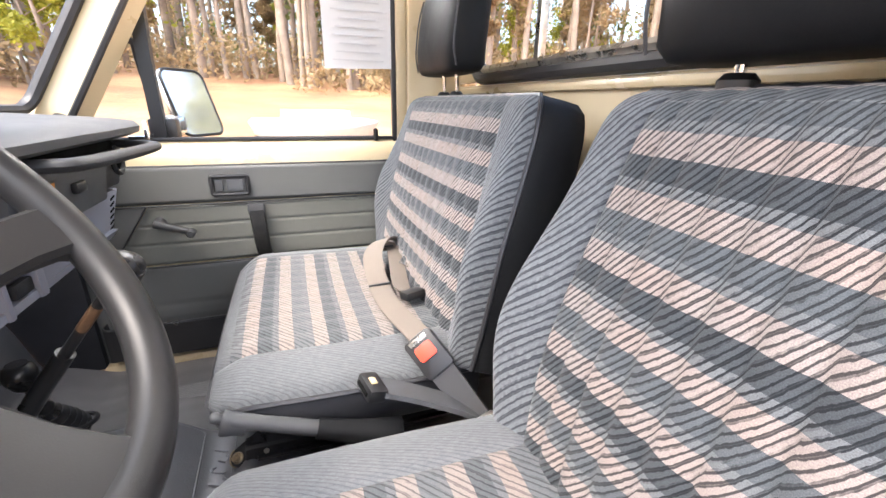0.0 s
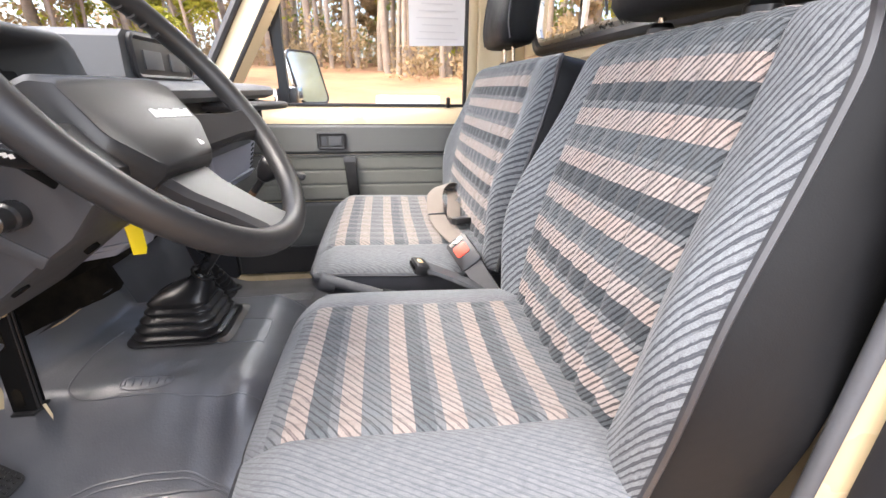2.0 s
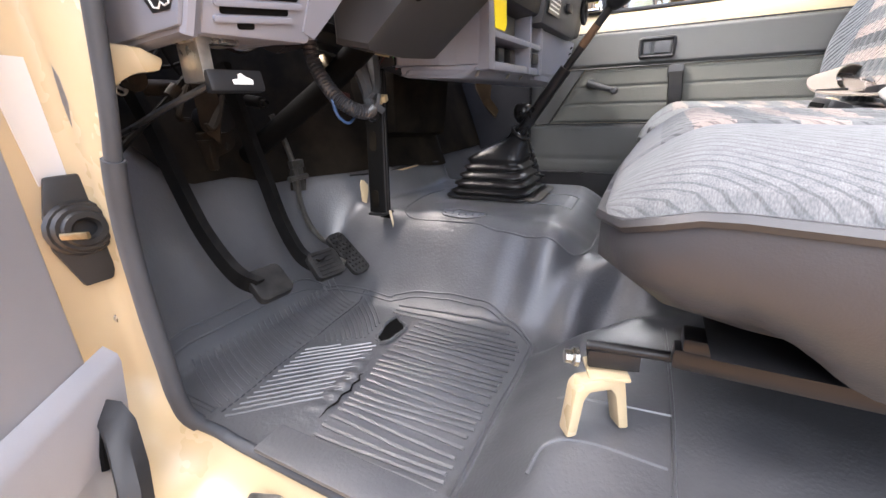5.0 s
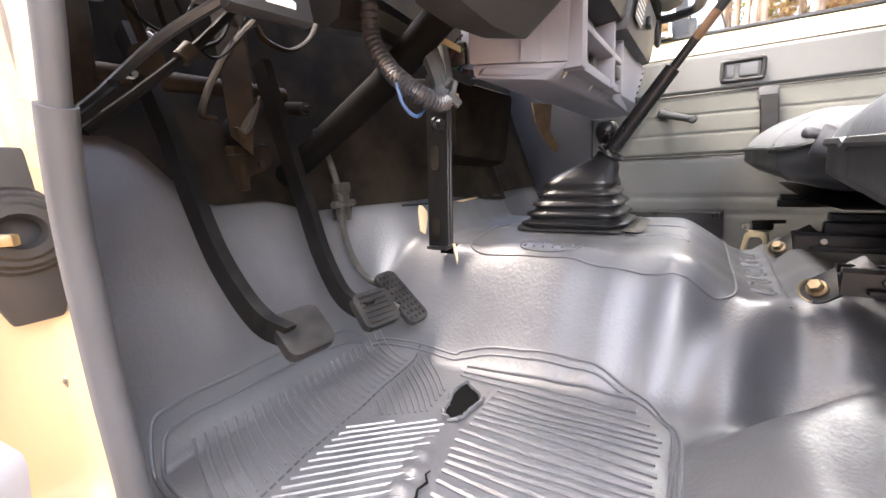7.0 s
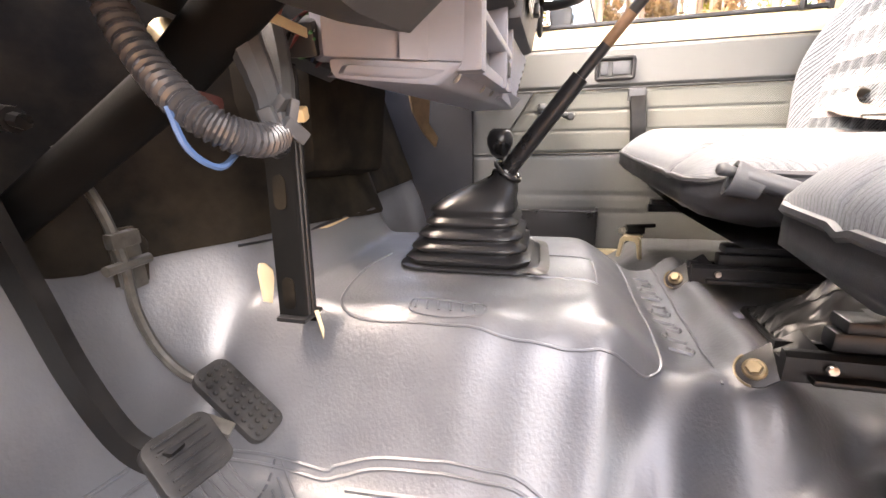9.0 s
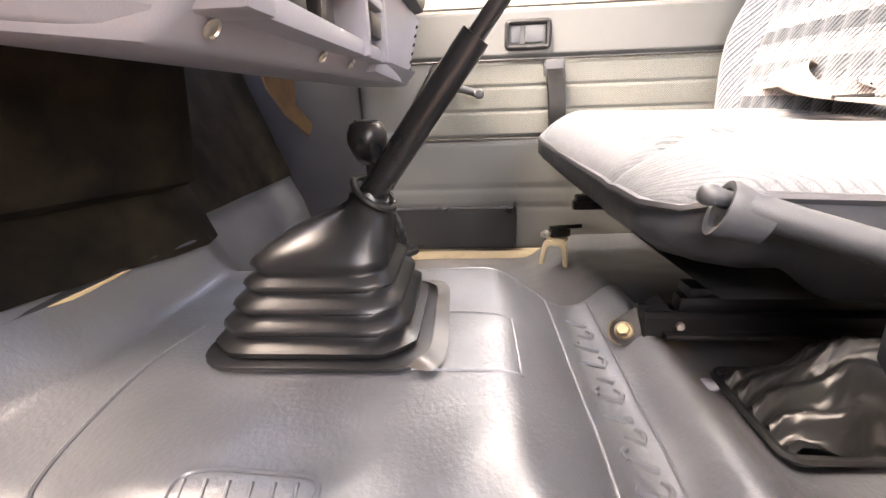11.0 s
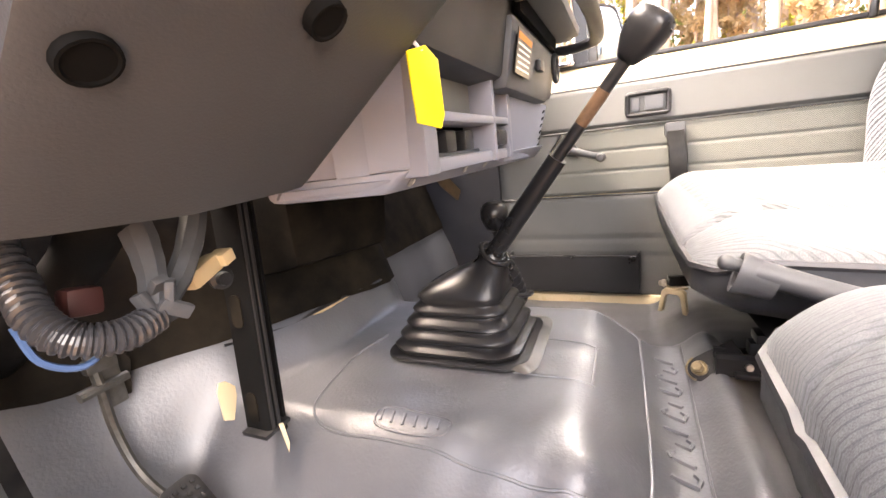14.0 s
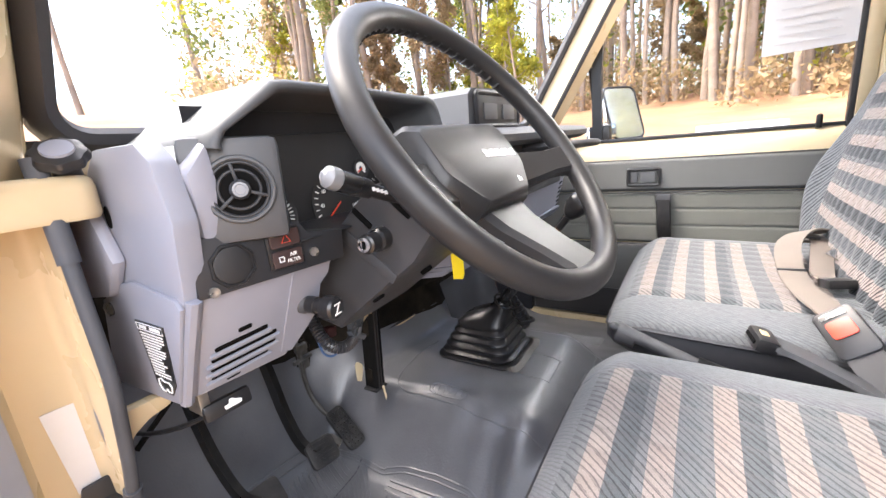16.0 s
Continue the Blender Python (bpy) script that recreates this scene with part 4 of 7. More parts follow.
    # runners
    for x, zb in runners:
        part("runner", merged(box(0.026, 0.34, 0.012, (x, -0.01, zb + 0.016), 0.003), box(0.018, 0.35, 0.018, (x, -0.01, zb), 0.003)), M["black_metal"], s, "black steel seat runner")
    return s


make_seat(0.020, 0.456, 0.228, 0.0, 0.240, 0.214, (0.252, 0.148, -0.300, 1.034), (-0.078, 0.078), ((0.112, 0.430), (0.447, 0.438)), "grey-blue striped velour bucket seat with black vinyl sides")
make_seat(0.616, 0.646, 0.238, -0.006, 0.952, 0.354, (1.115, 0.145, -0.325, 1.066), (-0.045, 0.045), ((0.706, 0.428), (1.165, 0.415)), "wide grey-blue striped velour passenger seat with black vinyl sides")


# ---- steering wheel and column ----
WC = Vector((0.286, 0.297, 0.930))
WN = Vector((-0.05, -0.796, 0.603)).normalized()
WM = facing(WC, WN)


def wp(x, y, z=0.0):
    """A point in the wheel's own frame: x to the right, y up its face, z to the driver."""
    return WM @ Vector((x, y, z))


wh = thing("steering_wheel", tuple(WC), "dark grey three-spoke steering wheel with a square padded hub", "steering wheel")
part("rim", tube([wp(0.191 * math.cos(a), 0.191 * math.sin(a)) for a in [2 * math.pi * k / 72 for k in range(72)]], 0.0155, 14, True), M["wheel"], wh, "moulded grip rim")
for k in range(23):
    a = radians(35 + 5 * k)
    part("grip_ridge", tube([wp((0.191 + 0.0145 * math.cos(q)) * math.cos(a), (0.191 + 0.0145 * math.cos(q)) * math.sin(a), 0.0145 * math.sin(q)) for q in [math.pi * (1.02 + 0.80 * n / 8) for n in range(9)]], 0.0030, 5), M["wheel"], wh)
SPOKE = ((-1, -0.007), (-1, 0.004), (-0.80, 0.0105), (0.80, 0.0105), (1, 0.004), (1, -0.007), (0.8, -0.011), (-0.8, -0.011))
for a0, rows in ((-14, ((0.070, 0.036, -0.052), (0.115, 0.027, -0.037), (0.152, 0.021, -0.019), (0.174, 0.022, -0.008), (0.188, 0.030, -0.002))), (194, ((0.070, 0.036, -0.052), (0.115, 0.027, -0.037), (0.152, 0.021, -0.019), (0.174, 0.022, -0.008), (0.188, 0.030, -0.002))), (-90, ((0.050, 0.054, -0.052), (0.095, 0.045, -0.041), (0.140, 0.036, -0.022), (0.168, 0.036, -0.009), (0.188, 0.046, -0.002)))):
    d = Vector((math.cos(radians(a0)), math.sin(radians(a0))))
    q = Vector((-d.y, d.x))
    part("spoke", loft([[wp(d.x * r + q.x * w * s, d.y * r + q.y * w * s, zz + t) for s, t in SPOKE] for r, w, zz in rows]), M["wheel"], wh, "", 30)
HUB = ((-0.079, 0.042), (0.0, 0.043), (0.079, 0.042), (0.087, 0.035), (0.088, -0.016), (0.084, -0.025), (0.057, -0.057), (0.048, -0.062), (-0.048, -0.062), (-0.057, -0.057), (-0.084, -0.025), (-0.088, -0.016), (-0.087, 0.035))
pad = part("hub_pad", loft([[wp(x + math.copysign(g, x) * (x != 0), y + (1.5 * g if y > 0 else -0.9 * g), z) for x, y in HUB] for g, z in ((0.004, -0.066), (0.0105, -0.062), (0.011, -0.054), (0.0085, -0.036), (0.007, -0.032), (0.0012, -0.0232), (0.0, -0.0224), (-0.002, -0.022))]), M["wheel"], wh, "square padded horn push with a bevelled edge", 24)
for k in range(9):
    part("badge_bar", prism([(0, 0), (0.0074, 0), (0.0081, 0.011 - 0.003 * (k % 3 == 1)), (0.0007, 0.011 - 0.001 * (k % 2))], 0.0008, WM @ Matrix.Translation((0.006 + 0.0087 * k, -0.007 - 0.0004 * k, -0.0221)), 0), M["paper"], pad)
part("badge_mark", prism([(0, 0), (0.009, 0), (0.009, 0.004), (0.003, 0.008)], 0.0008, WM @ Matrix.Translation((0.042, -0.049, -0.0221)), 0), M["white"], pad)
part("boss", tube([wp(0, 0, -0.06), wp(0, 0, -0.10)], 0.036, 20), M["column"], wh)

co = thing("steering_column", (0.29, 0.45, 0.78), "dark grey plastic steering column shroud with ignition lock", "steering column")
side = [(0.478, 0.846), (0.432, 0.885), (0.385, 0.906), (0.352, 0.878), (0.333, 0.838), (0.362, 0.802), (0.404, 0.772), (0.512, 0.690), (0.56, 0.70), (0.56, 0.80)]
rings = []
for x, f in ((0.2005, 0.93), (0.206, 0.985), (0.222, 1.0), (0.285, 1.03), (0.350, 1.0), (0.366, 0.985), (0.372, 0.93)):
    rings.append([(x, 0.445 + (y - 0.445) * f, 0.79 + (z - 0.79) * f) for y, z in side])
sh = part("shroud", loft(rings), M["column"], co, "", 28)
for x, y, z in ((0.2168, 0.4432, 0.7405), (0.288, 0.4138, 0.7628)):
    part("screw_hole", lathe([(0.0092, -0.004), (0.0088, 0.0010), (0.0078, 0.0011), (0.0070, 0.0004), (0, 0.0003)], 18, facing((x, y - 0.0026 * (x > 0.25), z - 0.0034 * (x > 0.25)), (0, -0.605, -0.796))), M["hollow_shade"], sh)
part("shroud_ridge", prism([(-0.046, -0.0075), (0.046, -0.0085), (0.050, 0.0), (0.046, 0.0085), (-0.046, 0.0075)], 0.006, facing((0.2035, 0.434, 0.803), (-1, -0.05, 0.08), (0, 0.64, -0.77)) @ Matrix.Rotation(radians(4), 4, "Z"), 0.0035), M["column"], sh, "raised flat rib")
part("slot", box(0.004, 0.034, 0.008, (0.2005, 0.438, 0.852), 0.002, (40, 0, 0)), M["hollow_shade"], sh)
part("stalk_opening", box(0.006, 0.036, 0.030, (0.2015, 0.372, 0.874), 0.003, (40, 0, 0)), M["hollow_shade"], sh)
ig = part("ignition_lock", lathe([(0.0140, 0), (0.0140, 0.016), (0.0115, 0.019), (0.0115, 0.036), (0.009, 0.038), (0.0, 0.038)], 20, facing((0.200, 0.408, 0.829), (-1, -0.12, 0.02))), M["black"], co, "black ignition lock with a silver face")
part("key_face", lathe([(0.0085, 0), (0.0085, 0.002), (0.0052, 0.0024), (0.0047, 0.0012), (0, 0.001)], 18, facing((0.1615, 0.4035, 0.830), (-1, -0.12, 0.02))), M["chrome"], ig)
part("key_slot", box(0.002, 0.002, 0.009, (0.1595, 0.4033, 0.830), 0), M["hollow_shade"], ig)
sk = part("indicator_stalk", tube(smooth_path([(0.215, 0.372, 0.873), (0.175, 0.374, 0.884), (0.140, 0.377, 0.897)], 4), 0.0074, 12), M["black"], co, "black indicator stalk with a grey end")
part("stalk_grip", tube([(0.150, 0.376, 0.893), (0.128, 0.379, 0.901), (0.112, 0.380, 0.907)], [0.0098, 0.0110, 0.0110], 14), M["black"], sk)
part("stalk_end", lathe([(0.0110, 0), (0.0113, 0.004), (0.0106, 0.011), (0.006, 0.0155), (0, 0.0165)], 16, facing((0.112, 0.380, 0.907), (-0.87, 0.05, 0.37))), M["stalk_grey"], sk, "pale grey stalk end")
for k in range(4):
    part("stalk_mark", box(0.0008, 0.0045, 0.004, (0.165 - 0.006 * k, 0.3665, 0.8875 + 0.002 * k), 0, (0, 20, 90)), M["white"], sk)
part("lower_tube", tube([(0.288, 0.54, 0.735), (0.300, 0.672, 0.656), (0.300, 0.807, 0.587), (0.300, 0.88, 0.550)], 0.0185, 14), M["matt_black"], co)

# ---- dashboard ----
def slab(front, back, bevel=0.004):
    """A block between two quads, bevelled."""
    bm = loft([front, back])
    bmesh.ops.bevel(bm, geom=bm.edges[:], offset=bevel, segments=2, affect="EDGES", profile=0.6, clamp_overlap=True)
    return bm


ds = thing("dashboard", (0.67, 0.55, 0.67), "grey plastic dashboard with a dark padded top", "dashboard")
# driver's lower panel
A, B, C, D = Vector((0.018, 0.478, 0.814)), Vector((0.118, 0.466, 0.813)), Vector((0.124, 0.524, 0.690)), Vector((0.016, 0.538, 0.690))
off = Vector((0.01, 0.12, 0.01))
lp = part("lower_panel", slab([A, B, C, D], [A + off, B + off, C + off, D + off], 0.006), M["dash_low"], ds, "pale grey knee panel")
part("knob_housing", loft([[(x, y + 0.4655 + (0.813 - z) * 0.47, z) for x, z in ((0.112, 0.811), (0.160, 0.818), (0.167, 0.812), (0.168, 0.790), (0.158, 0.778), (0.160, 0.755), (0.163, 0.742), (0.150, 0.722), (0.128, 0.695), (0.112, 0.700))] for y in (0.0, 0.12)]), M["dash_low"], ds, "pale grey lobe round the pull knob", 40)
part("knob_seat", lathe([(0.0125, -0.02), (0.012, -0.004), (0.010, 0.0), (0, 0.0)], 20, facing((0.139, 0.486, 0.757), (0.12, -0.99, -0.04))), M["pod"], ds)
sidep = [(0.540, 0.690), (0.481, 0.812), (0.467, 0.885), (0.480, 0.938), (0.50, 0.955), (0.585, 0.955), (0.618, 0.93), (0.60, 0.85), (0.612, 0.825), (0.66, 0.80), (0.70, 0.68)]
part("end_panel", prism([(y, z) for y, z in sidep], 0.024, Matrix(((0, 0, 1, 0.002), (1, 0, 0, 0), (0, 1, 0, 0), (0, 0, 0, 1))), 0.005), M["dash_low"], ds, "pale grey end panel")
part("end_skirt", prism([(0.536, 0.694), (0.482, 0.806), (0.49, 0.815), (0.565, 0.826), (0.60, 0.82), (0.655, 0.795), (0.694, 0.685)], 0.006, Matrix(((0, 0, 1, -0.003), (1, 0, 0, 0), (0, 1, 0, 0), (0, 0, 0, 1))), 0.004), M["dash_low"], ds)
part("corner_ridge", tube([(0.010, 0.480, 0.812), (0.008, 0.511, 0.750), (0.007, 0.541, 0.690)], 0.007, 8), M["dash_low"], ds)
part("pillar_cover", prism([(0.706, 0.898), (0.60, 0.90), (0.572, 0.846), (0.605, 0.807), (0.661, 0.799)], 0.014, Matrix(((0, 0, 1, -0.012), (1, 0, 0, 0), (0, 1, 0, 0), (0, 0, 0, 1))), 0.006), M["dash_low"], ds, "pale grey pillar foot cover")
for y, z in ((0.600, 0.905), (0.588, 0.890)):
    part("vent_hole", lathe([(0.0075, 0), (0.007, 0.002), (0, 0.002)], 12, facing((0.003, y, z), (-1, 0, 0)) @ Matrix.Diagonal((0.8, 1.6, 1, 1))), M["hollow_shade"], ds)
part("screw", lathe([(0.008, 0), (0.008, 0.003), (0.004, 0.005), (0, 0.005)], 12, facing((-0.003, 0.636, 0.788), (-1, -0.2, 0))), M["steel"], ds)
ux, uy = (B - A).normalized(), (D - A).normalized()
nn = ux.cross((C + D - A - B).normalized()).normalized()
if nn.y > 0:
    nn = -nn


def on_panel(x, z):
    """The point of the knee panel over (x, z)."""
    f = (0.8135 - z) / 0.1235
    y0, y1 = 0.478 + (x - 0.018) * -0.12, 0.538 + (x - 0.016) * -0.13
    return Vector((x, y0 + (y1 - y0) * f, z))


for x0, x1, z in ((0.055, 0.070, 0.7585), (0.031, 0.090, 0.7465), (0.028, 0.102, 0.7345), (0.028, 0.102, 0.7225), (0.029, 0.094, 0.7110), (0.046, 0.062, 0.6995)):
    c = on_panel((x0 + x1) / 2, z)
    part("vent_slot", prism(rounded(x1 - x0, 0.0062, 0.0022, 3), 0.004, facing(c - nn * 0.0032, nn, (0, 0.45, 0.9)), 0.0006), M["hollow_shade"], lp, "dark vent slot")
    if x1 - x0 > 0.02:
        part("louvre", prism(rounded(x1 - x0 + 0.010, 0.0052, 0.002, 3), 0.005, facing(c - Vector((0, -0.003, 0.0060)) - nn * 0.002, nn, (0, 0.45, 0.9)), 0.002), M["dash_low"], lp)
kb = part("choke_knob", lathe([(0.0105, 0), (0.0105, 0.016), (0.009, 0.017), (0.009, 0.026), (0.0135, 0.028), (0.0145, 0.033), (0.0145, 0.043), (0.012, 0.046), (0, 0.046)], 20, facing((0.139, 0.490, 0.757), (0.12, -0.99, -0.04))), M["black"], ds, "black pull knob with a white mark")
KM = facing((0.1445, 0.4437, 0.7550), (0.12, -0.99, -0.04))
for x, y, w, h, r in ((0, 0.006, 0.011, 0.0018, 0), (0, -0.006, 0.011, 0.0018, 0), (0, 0, 0.0018, 0.012, 0.5)):
    part("mark", placed(box(w, h, 0.0006, (x, y, 0.0004), 0, (0, 0, math.degrees(-r))), KM), M["white"], kb)
# label plate, its print too small to read
pm = facing((-0.0032, 0.552, 0.742), (-1, 0, 0))
lb = thing("label_plate", (0.0, 0.56, 0.70), "black warning label with rows of white print on the dash end", "label")
part("plate", prism([(-0.028, 0.042), (0.030, 0.042), (0.0245, -0.023), (0.012, -0.037), (-0.010, -0.037), (-0.017, -0.028)], 0.0010, pm, 0), M["black"], lb)
part("heading_frame", tube([pm @ Vector((x, y, 0.0012)) for x, y in ((-0.0255, 0.040), (0.0275, 0.040), (0.0270, 0.033), (-0.0245, 0.033))], 0.0006, 4, True), M["white"], lb)
for x, w in ((-0.013, 0.014), (0.012, 0.020)):
    part("heading_bar", placed(box(w, 0.0035, 0.0006, (x, 0.0365, 0.0013), 0), pm), M["white"], lb)
rl = random.Random(3)
for k in range(15):
    y = 0.0295 - 0.0033 * k
    x, x1 = -0.0225 + 0.00062 * k, 0.0265 - 0.00045 * k - 0.014 * rl.random() ** 2
    while x < x1 - 0.002:
        w = min(rl.uniform(0.003, 0.009), x1 - x)
        part("print_bar", placed(box(w, 0.0017, 0.0005, (x + w / 2, y, 0.0012), 0), pm), M["white"], lb)
        x += w + 0.0012
part("outline_mark", tube([pm @ Vector((x, y, 0.0015)) for x, y in ((-0.009, -0.022), (-0.004, -0.020), (0.002, -0.023), (0.012, -0.022), (0.016, -0.026), (0.014, -0.033), (0.008, -0.034), (0.004, -0.031), (0.0, -0.035), (-0.006, -0.034), (-0.010, -0.028))], 0.0008, 5, True), M["white"], lb)

# vent pod
PM = facing((0.0665, 0.4625, 0.906), (-0.50, -0.86, 0.06))
pod = part("vent_pod", placed(slab([(-0.050, -0.049, 0), (0.038, -0.052, 0), (0.042, 0.048, 0.0), (-0.045, 0.052, 0)], [(-0.055, -0.055, -0.11), (0.05, -0.055, -0.11), (0.05, 0.052, -0.11), (-0.05, 0.055, -0.11)], 0.008), PM), M["pod"], ds, "dark air vent pod")
for r, t, z in ((0.0300, 0.0028, -0.0008), (0.0258, 0.0018, -0.001), (0.0185, 0.0018, -0.001)):
    part("ring", tube([PM @ Vector((r * math.cos(a), r * math.sin(a), z + 0.002)) for a in [2 * math.pi * k / 40 for k in range(40)]], t, 8, True), M["pod"] if r > 0.028 else M["dash_dark"], pod)
part("vent_bowl", lathe([(0.029, 0.0005), (0.025, 0.001), (0.0, 0.0012)], 32, PM), M["hollow_shade"], pod)
for a in (100, 220, 340):
    part("vane", placed(box(0.017, 0.0032, 0.004, (0.0165 * math.cos(radians(a)), 0.0165 * math.sin(radians(a)), 0.003), 0.001, (0, 0, a)), PM), M["dash_dark"], pod)
part("vent_hub", lathe([(0.0095, 0.0), (0.0095, 0.008), (0.0075, 0.010), (0, 0.010)], 20, PM), M["dash_dark"], pod)
part("hub_mark", lathe([(0.0070, 0.0102), (0.0070, 0.011), (0.0050, 0.0112), (0.0045, 0.0106), (0, 0.0106)], 20, PM), M["stalk_grey"], pod)
# switch panel
SM = facing((0.088, 0.4655, 0.8385), (-0.16, -0.985, 0.05))
sp = part("switch_panel", prism([(-0.0755, -0.029), (0.088, -0.029), (0.092, 0.006), (0.046, 0.012), (0.037, 0.027), (-0.0755, 0.029)], 0.03, SM @ Matrix.Translation((0, 0, -0.03)), 0.004), M["dash_dark"], ds, "dark switch panel")
part("blank_plug", tube([SM @ Vector((-0.040 + 0.021 * math.cos(a), -0.003 + 0.021 * math.sin(a), 0.001)) for a in [2 * math.pi * (k + 0.5) / 8 for k in range(8)]], 0.002, 6, True), M["black"], sp)
part("plug_face", placed(lathe([(0.018, 0), (0.018, 0.002), (0.015, 0.003), (0, 0.003)], 24), SM @ Matrix.Translation((-0.040, -0.003, 0))), M["gauge"], sp)
for y in (0.011, -0.010):
    part("switch", placed(box(0.034, 0.018, 0.008, (0.015, y, 0.002), 0.0025), SM), M["lens"], sp, "dark red push switch")
part("switch_bezel", placed(box(0.040, 0.042, 0.006, (0.015, 0.0005, 0.0), 0.003), SM), M["black"], sp)
for x, y in ((-0.062, -0.024), (0.048, -0.012)):
    part("screw", placed(lathe([(0.005, 0), (0.005, 0.003), (0.002, 0.003), (0, 0.002)], 12), SM @ Matrix.Translation((x, y, 0))), M["steel"], sp)
part("warning_triangle", placed(tube([(0.010, 0.007, 0.0072), (0.020, 0.007, 0.0072), (0.015, 0.016, 0.0072)], 0.0008, 5, True), SM), M["red"], sp)


def lettering(text, size, m, mat, parent, name="lettering"):
    cu = bpy.data.curves.new(name, "FONT")
    cu.body, cu.size, cu.align_x, cu.align_y, cu.extrude = text, size, "CENTER", "CENTER", 0.0002
    ob = bpy.data.objects.new(name, cu)
    me = bpy.data.meshes.new_from_object(ob)
    bpy.data.objects.remove(ob)
    me.transform(m)
    me.materials.append(mat)
    t = new(name, me)
    t.parent = parent
    t.matrix_parent_inverse = (parent.matrix_basis if parent.parent is None else Matrix.Identity(4)).inverted()
    return t


part("filter_mark", placed(tube([(0.0045, -0.0125, 0.0064), (0.0095, -0.0125, 0.0064), (0.0095, -0.0075, 0.0064), (0.0045, -0.0075, 0.0064)], 0.0006, 5, True), SM), M["white"], sp)
lettering("AIR", 0.0056, SM @ Matrix.Translation((0.021, -0.0068, 0.0064)), M["white"], sp)
lettering("FILTER", 0.0052, SM @ Matrix.Translation((0.0205, -0.0132, 0.0064)), M["white"], sp)

# instrument binnacle
HOOD = [(0.0448, 0.946), (0.0452, 0.952), (0.052, 0.962), (0.112, 1.004), (0.122, 1.010), (0.140, 1.012), (0.280, 1.011), (0.415, 1.007), (0.430, 1.003), (0.438, 0.994), (0.457, 0.945), (0.459, 0.860)]


def hood_row(shrink, y):
    """The hood's outline drawn in by shrink, at depth y."""
    return [Vector((x + shrink * (0.25 - x) / 0.20, y, z - shrink * (1.0 if z > 0.97 else 0.25))) for x, z in HOOD]


hood_rows = [hood_row(0.0, 0.66), hood_row(0.0, 0.475), hood_row(0.0015, 0.463), hood_row(0.006, 0.458), hood_row(0.011, 0.461), hood_row(0.014, 0.475), hood_row(0.024, 0.545)]
bn = part("binnacle", sheet(len(hood_rows) - 1, len(HOOD) - 1, lambda a, b: hood_rows[round(a * (len(hood_rows) - 1))][round(b * (len(HOOD) - 1))]), M["dash_pad"], ds, "dark instrument hood", 45)
part("hood_back", sheet(4, 4, lambda a, b: (0.07 + 0.37 * a, 0.542, 0.93 + 0.062 * b)), M["dash_dark"], ds)
part("hood_cheek", slab([(0.024, 0.470, 0.925), (0.048, 0.466, 0.955), (0.048, 0.62, 0.955), (0.024, 0.60, 0.935)], [(0.030, 0.475, 0.86), (0.060, 0.475, 0.86), (0.060, 0.62, 0.86), (0.030, 0.60, 0.86)], 0.008), M["dash_low"], ds)
cl = part("instrument_panel", box(0.36, 0.01, 0.13, (0.285, 0.535, 0.895), 0.003), M["gauge"], ds, "black instrument panel with white dials")
for cx, cz, r in ((0.252, 0.862, 0.048), (0.362, 0.862, 0.045), (0.148, 0.862, 0.03), (0.307, 0.906, 0.015)):
    part("dial", lathe([(r, 0), (r, 0.003), (r - 0.003, 0.0015), (0, 0.001)], 32, facing((cx, 0.529, cz), (0, -1, 0.12))), M["gauge"], cl)
    n = 22
    part("tick", merged(*[placed(box(0.0012 if k % 2 else 0.0018, 0.006, 0.0006, (0, r - 0.008, 0.0022), 0), facing((cx, 0.529, cz), (0, -1, 0.12)) @ Matrix.Rotation(radians(-130 + 260 * k / n), 4, "Z")) for k in range(n + 1)]), M["white"], cl)
    part("needle", placed(box(0.0018, r * 0.75, 0.001, (0, r * 0.3, 0.004), 0), facing((cx, 0.529, cz), (0, -1, 0.12)) @ Matrix.Rotation(radians(125 if r > 0.046 else 118), 4, "Z")), M["red"], cl)
for k, num in enumerate(("20", "40", "60", "80", "100", "120", "140")):
    a = radians(215 - 38 * k)
    lettering(num, 0.0075, facing((0.252, 0.529, 0.862), (0, -1, 0.12)) @ Matrix.Translation((0.031 * math.cos(a), 0.031 * math.sin(a), 0.0028)), M["white"], cl)
part("cluster_floor", sheet(2, 2, lambda a, b: (0.11 + 0.34 * a, 0.455 + 0.09 * b, 0.842 + 0.008 * b)), M["dash_dark"], ds)

# middle and passenger side
main = part("main_body", slab([(0.38, 0.470, 0.80), (1.255, 0.470, 0.80), (1.255, 0.450, 0.915), (0.38, 0.450, 0.915)], [(0.38, 0.66, 0.78), (1.27, 0.66, 0.78), (1.27, 0.66, 0.93), (0.38, 0.66, 0.93)], 0.01), M["dash_dark"], ds, "dark grey dash body")
part("top_pad", loft([[(x, y, z) for y, z in ((0.395, 0.925), (0.392, 0.938), (0.402, 0.949), (0.45, 0.955), (0.66, 0.965), (0.66, 0.93), (0.42, 0.915))] for x in (0.44, 0.46, 0.8, 1.18, 1.20, 1.206)]), M["dash_pad"], ds, "padded dash top", 45)
gb = part("grab_handle", tube(smooth_path([(0.77, 0.44, 0.905), (0.775, 0.395, 0.905), (0.80, 0.362, 0.905), (0.95, 0.350, 0.902), (1.12, 0.352, 0.898), (1.17, 0.372, 0.897), (1.20, 0.415, 0.897), (1.21, 0.45, 0.90)], 6), 0.014, 12, flat=0.75), M["dash_dark"], ds, "dark moulded grab handle")
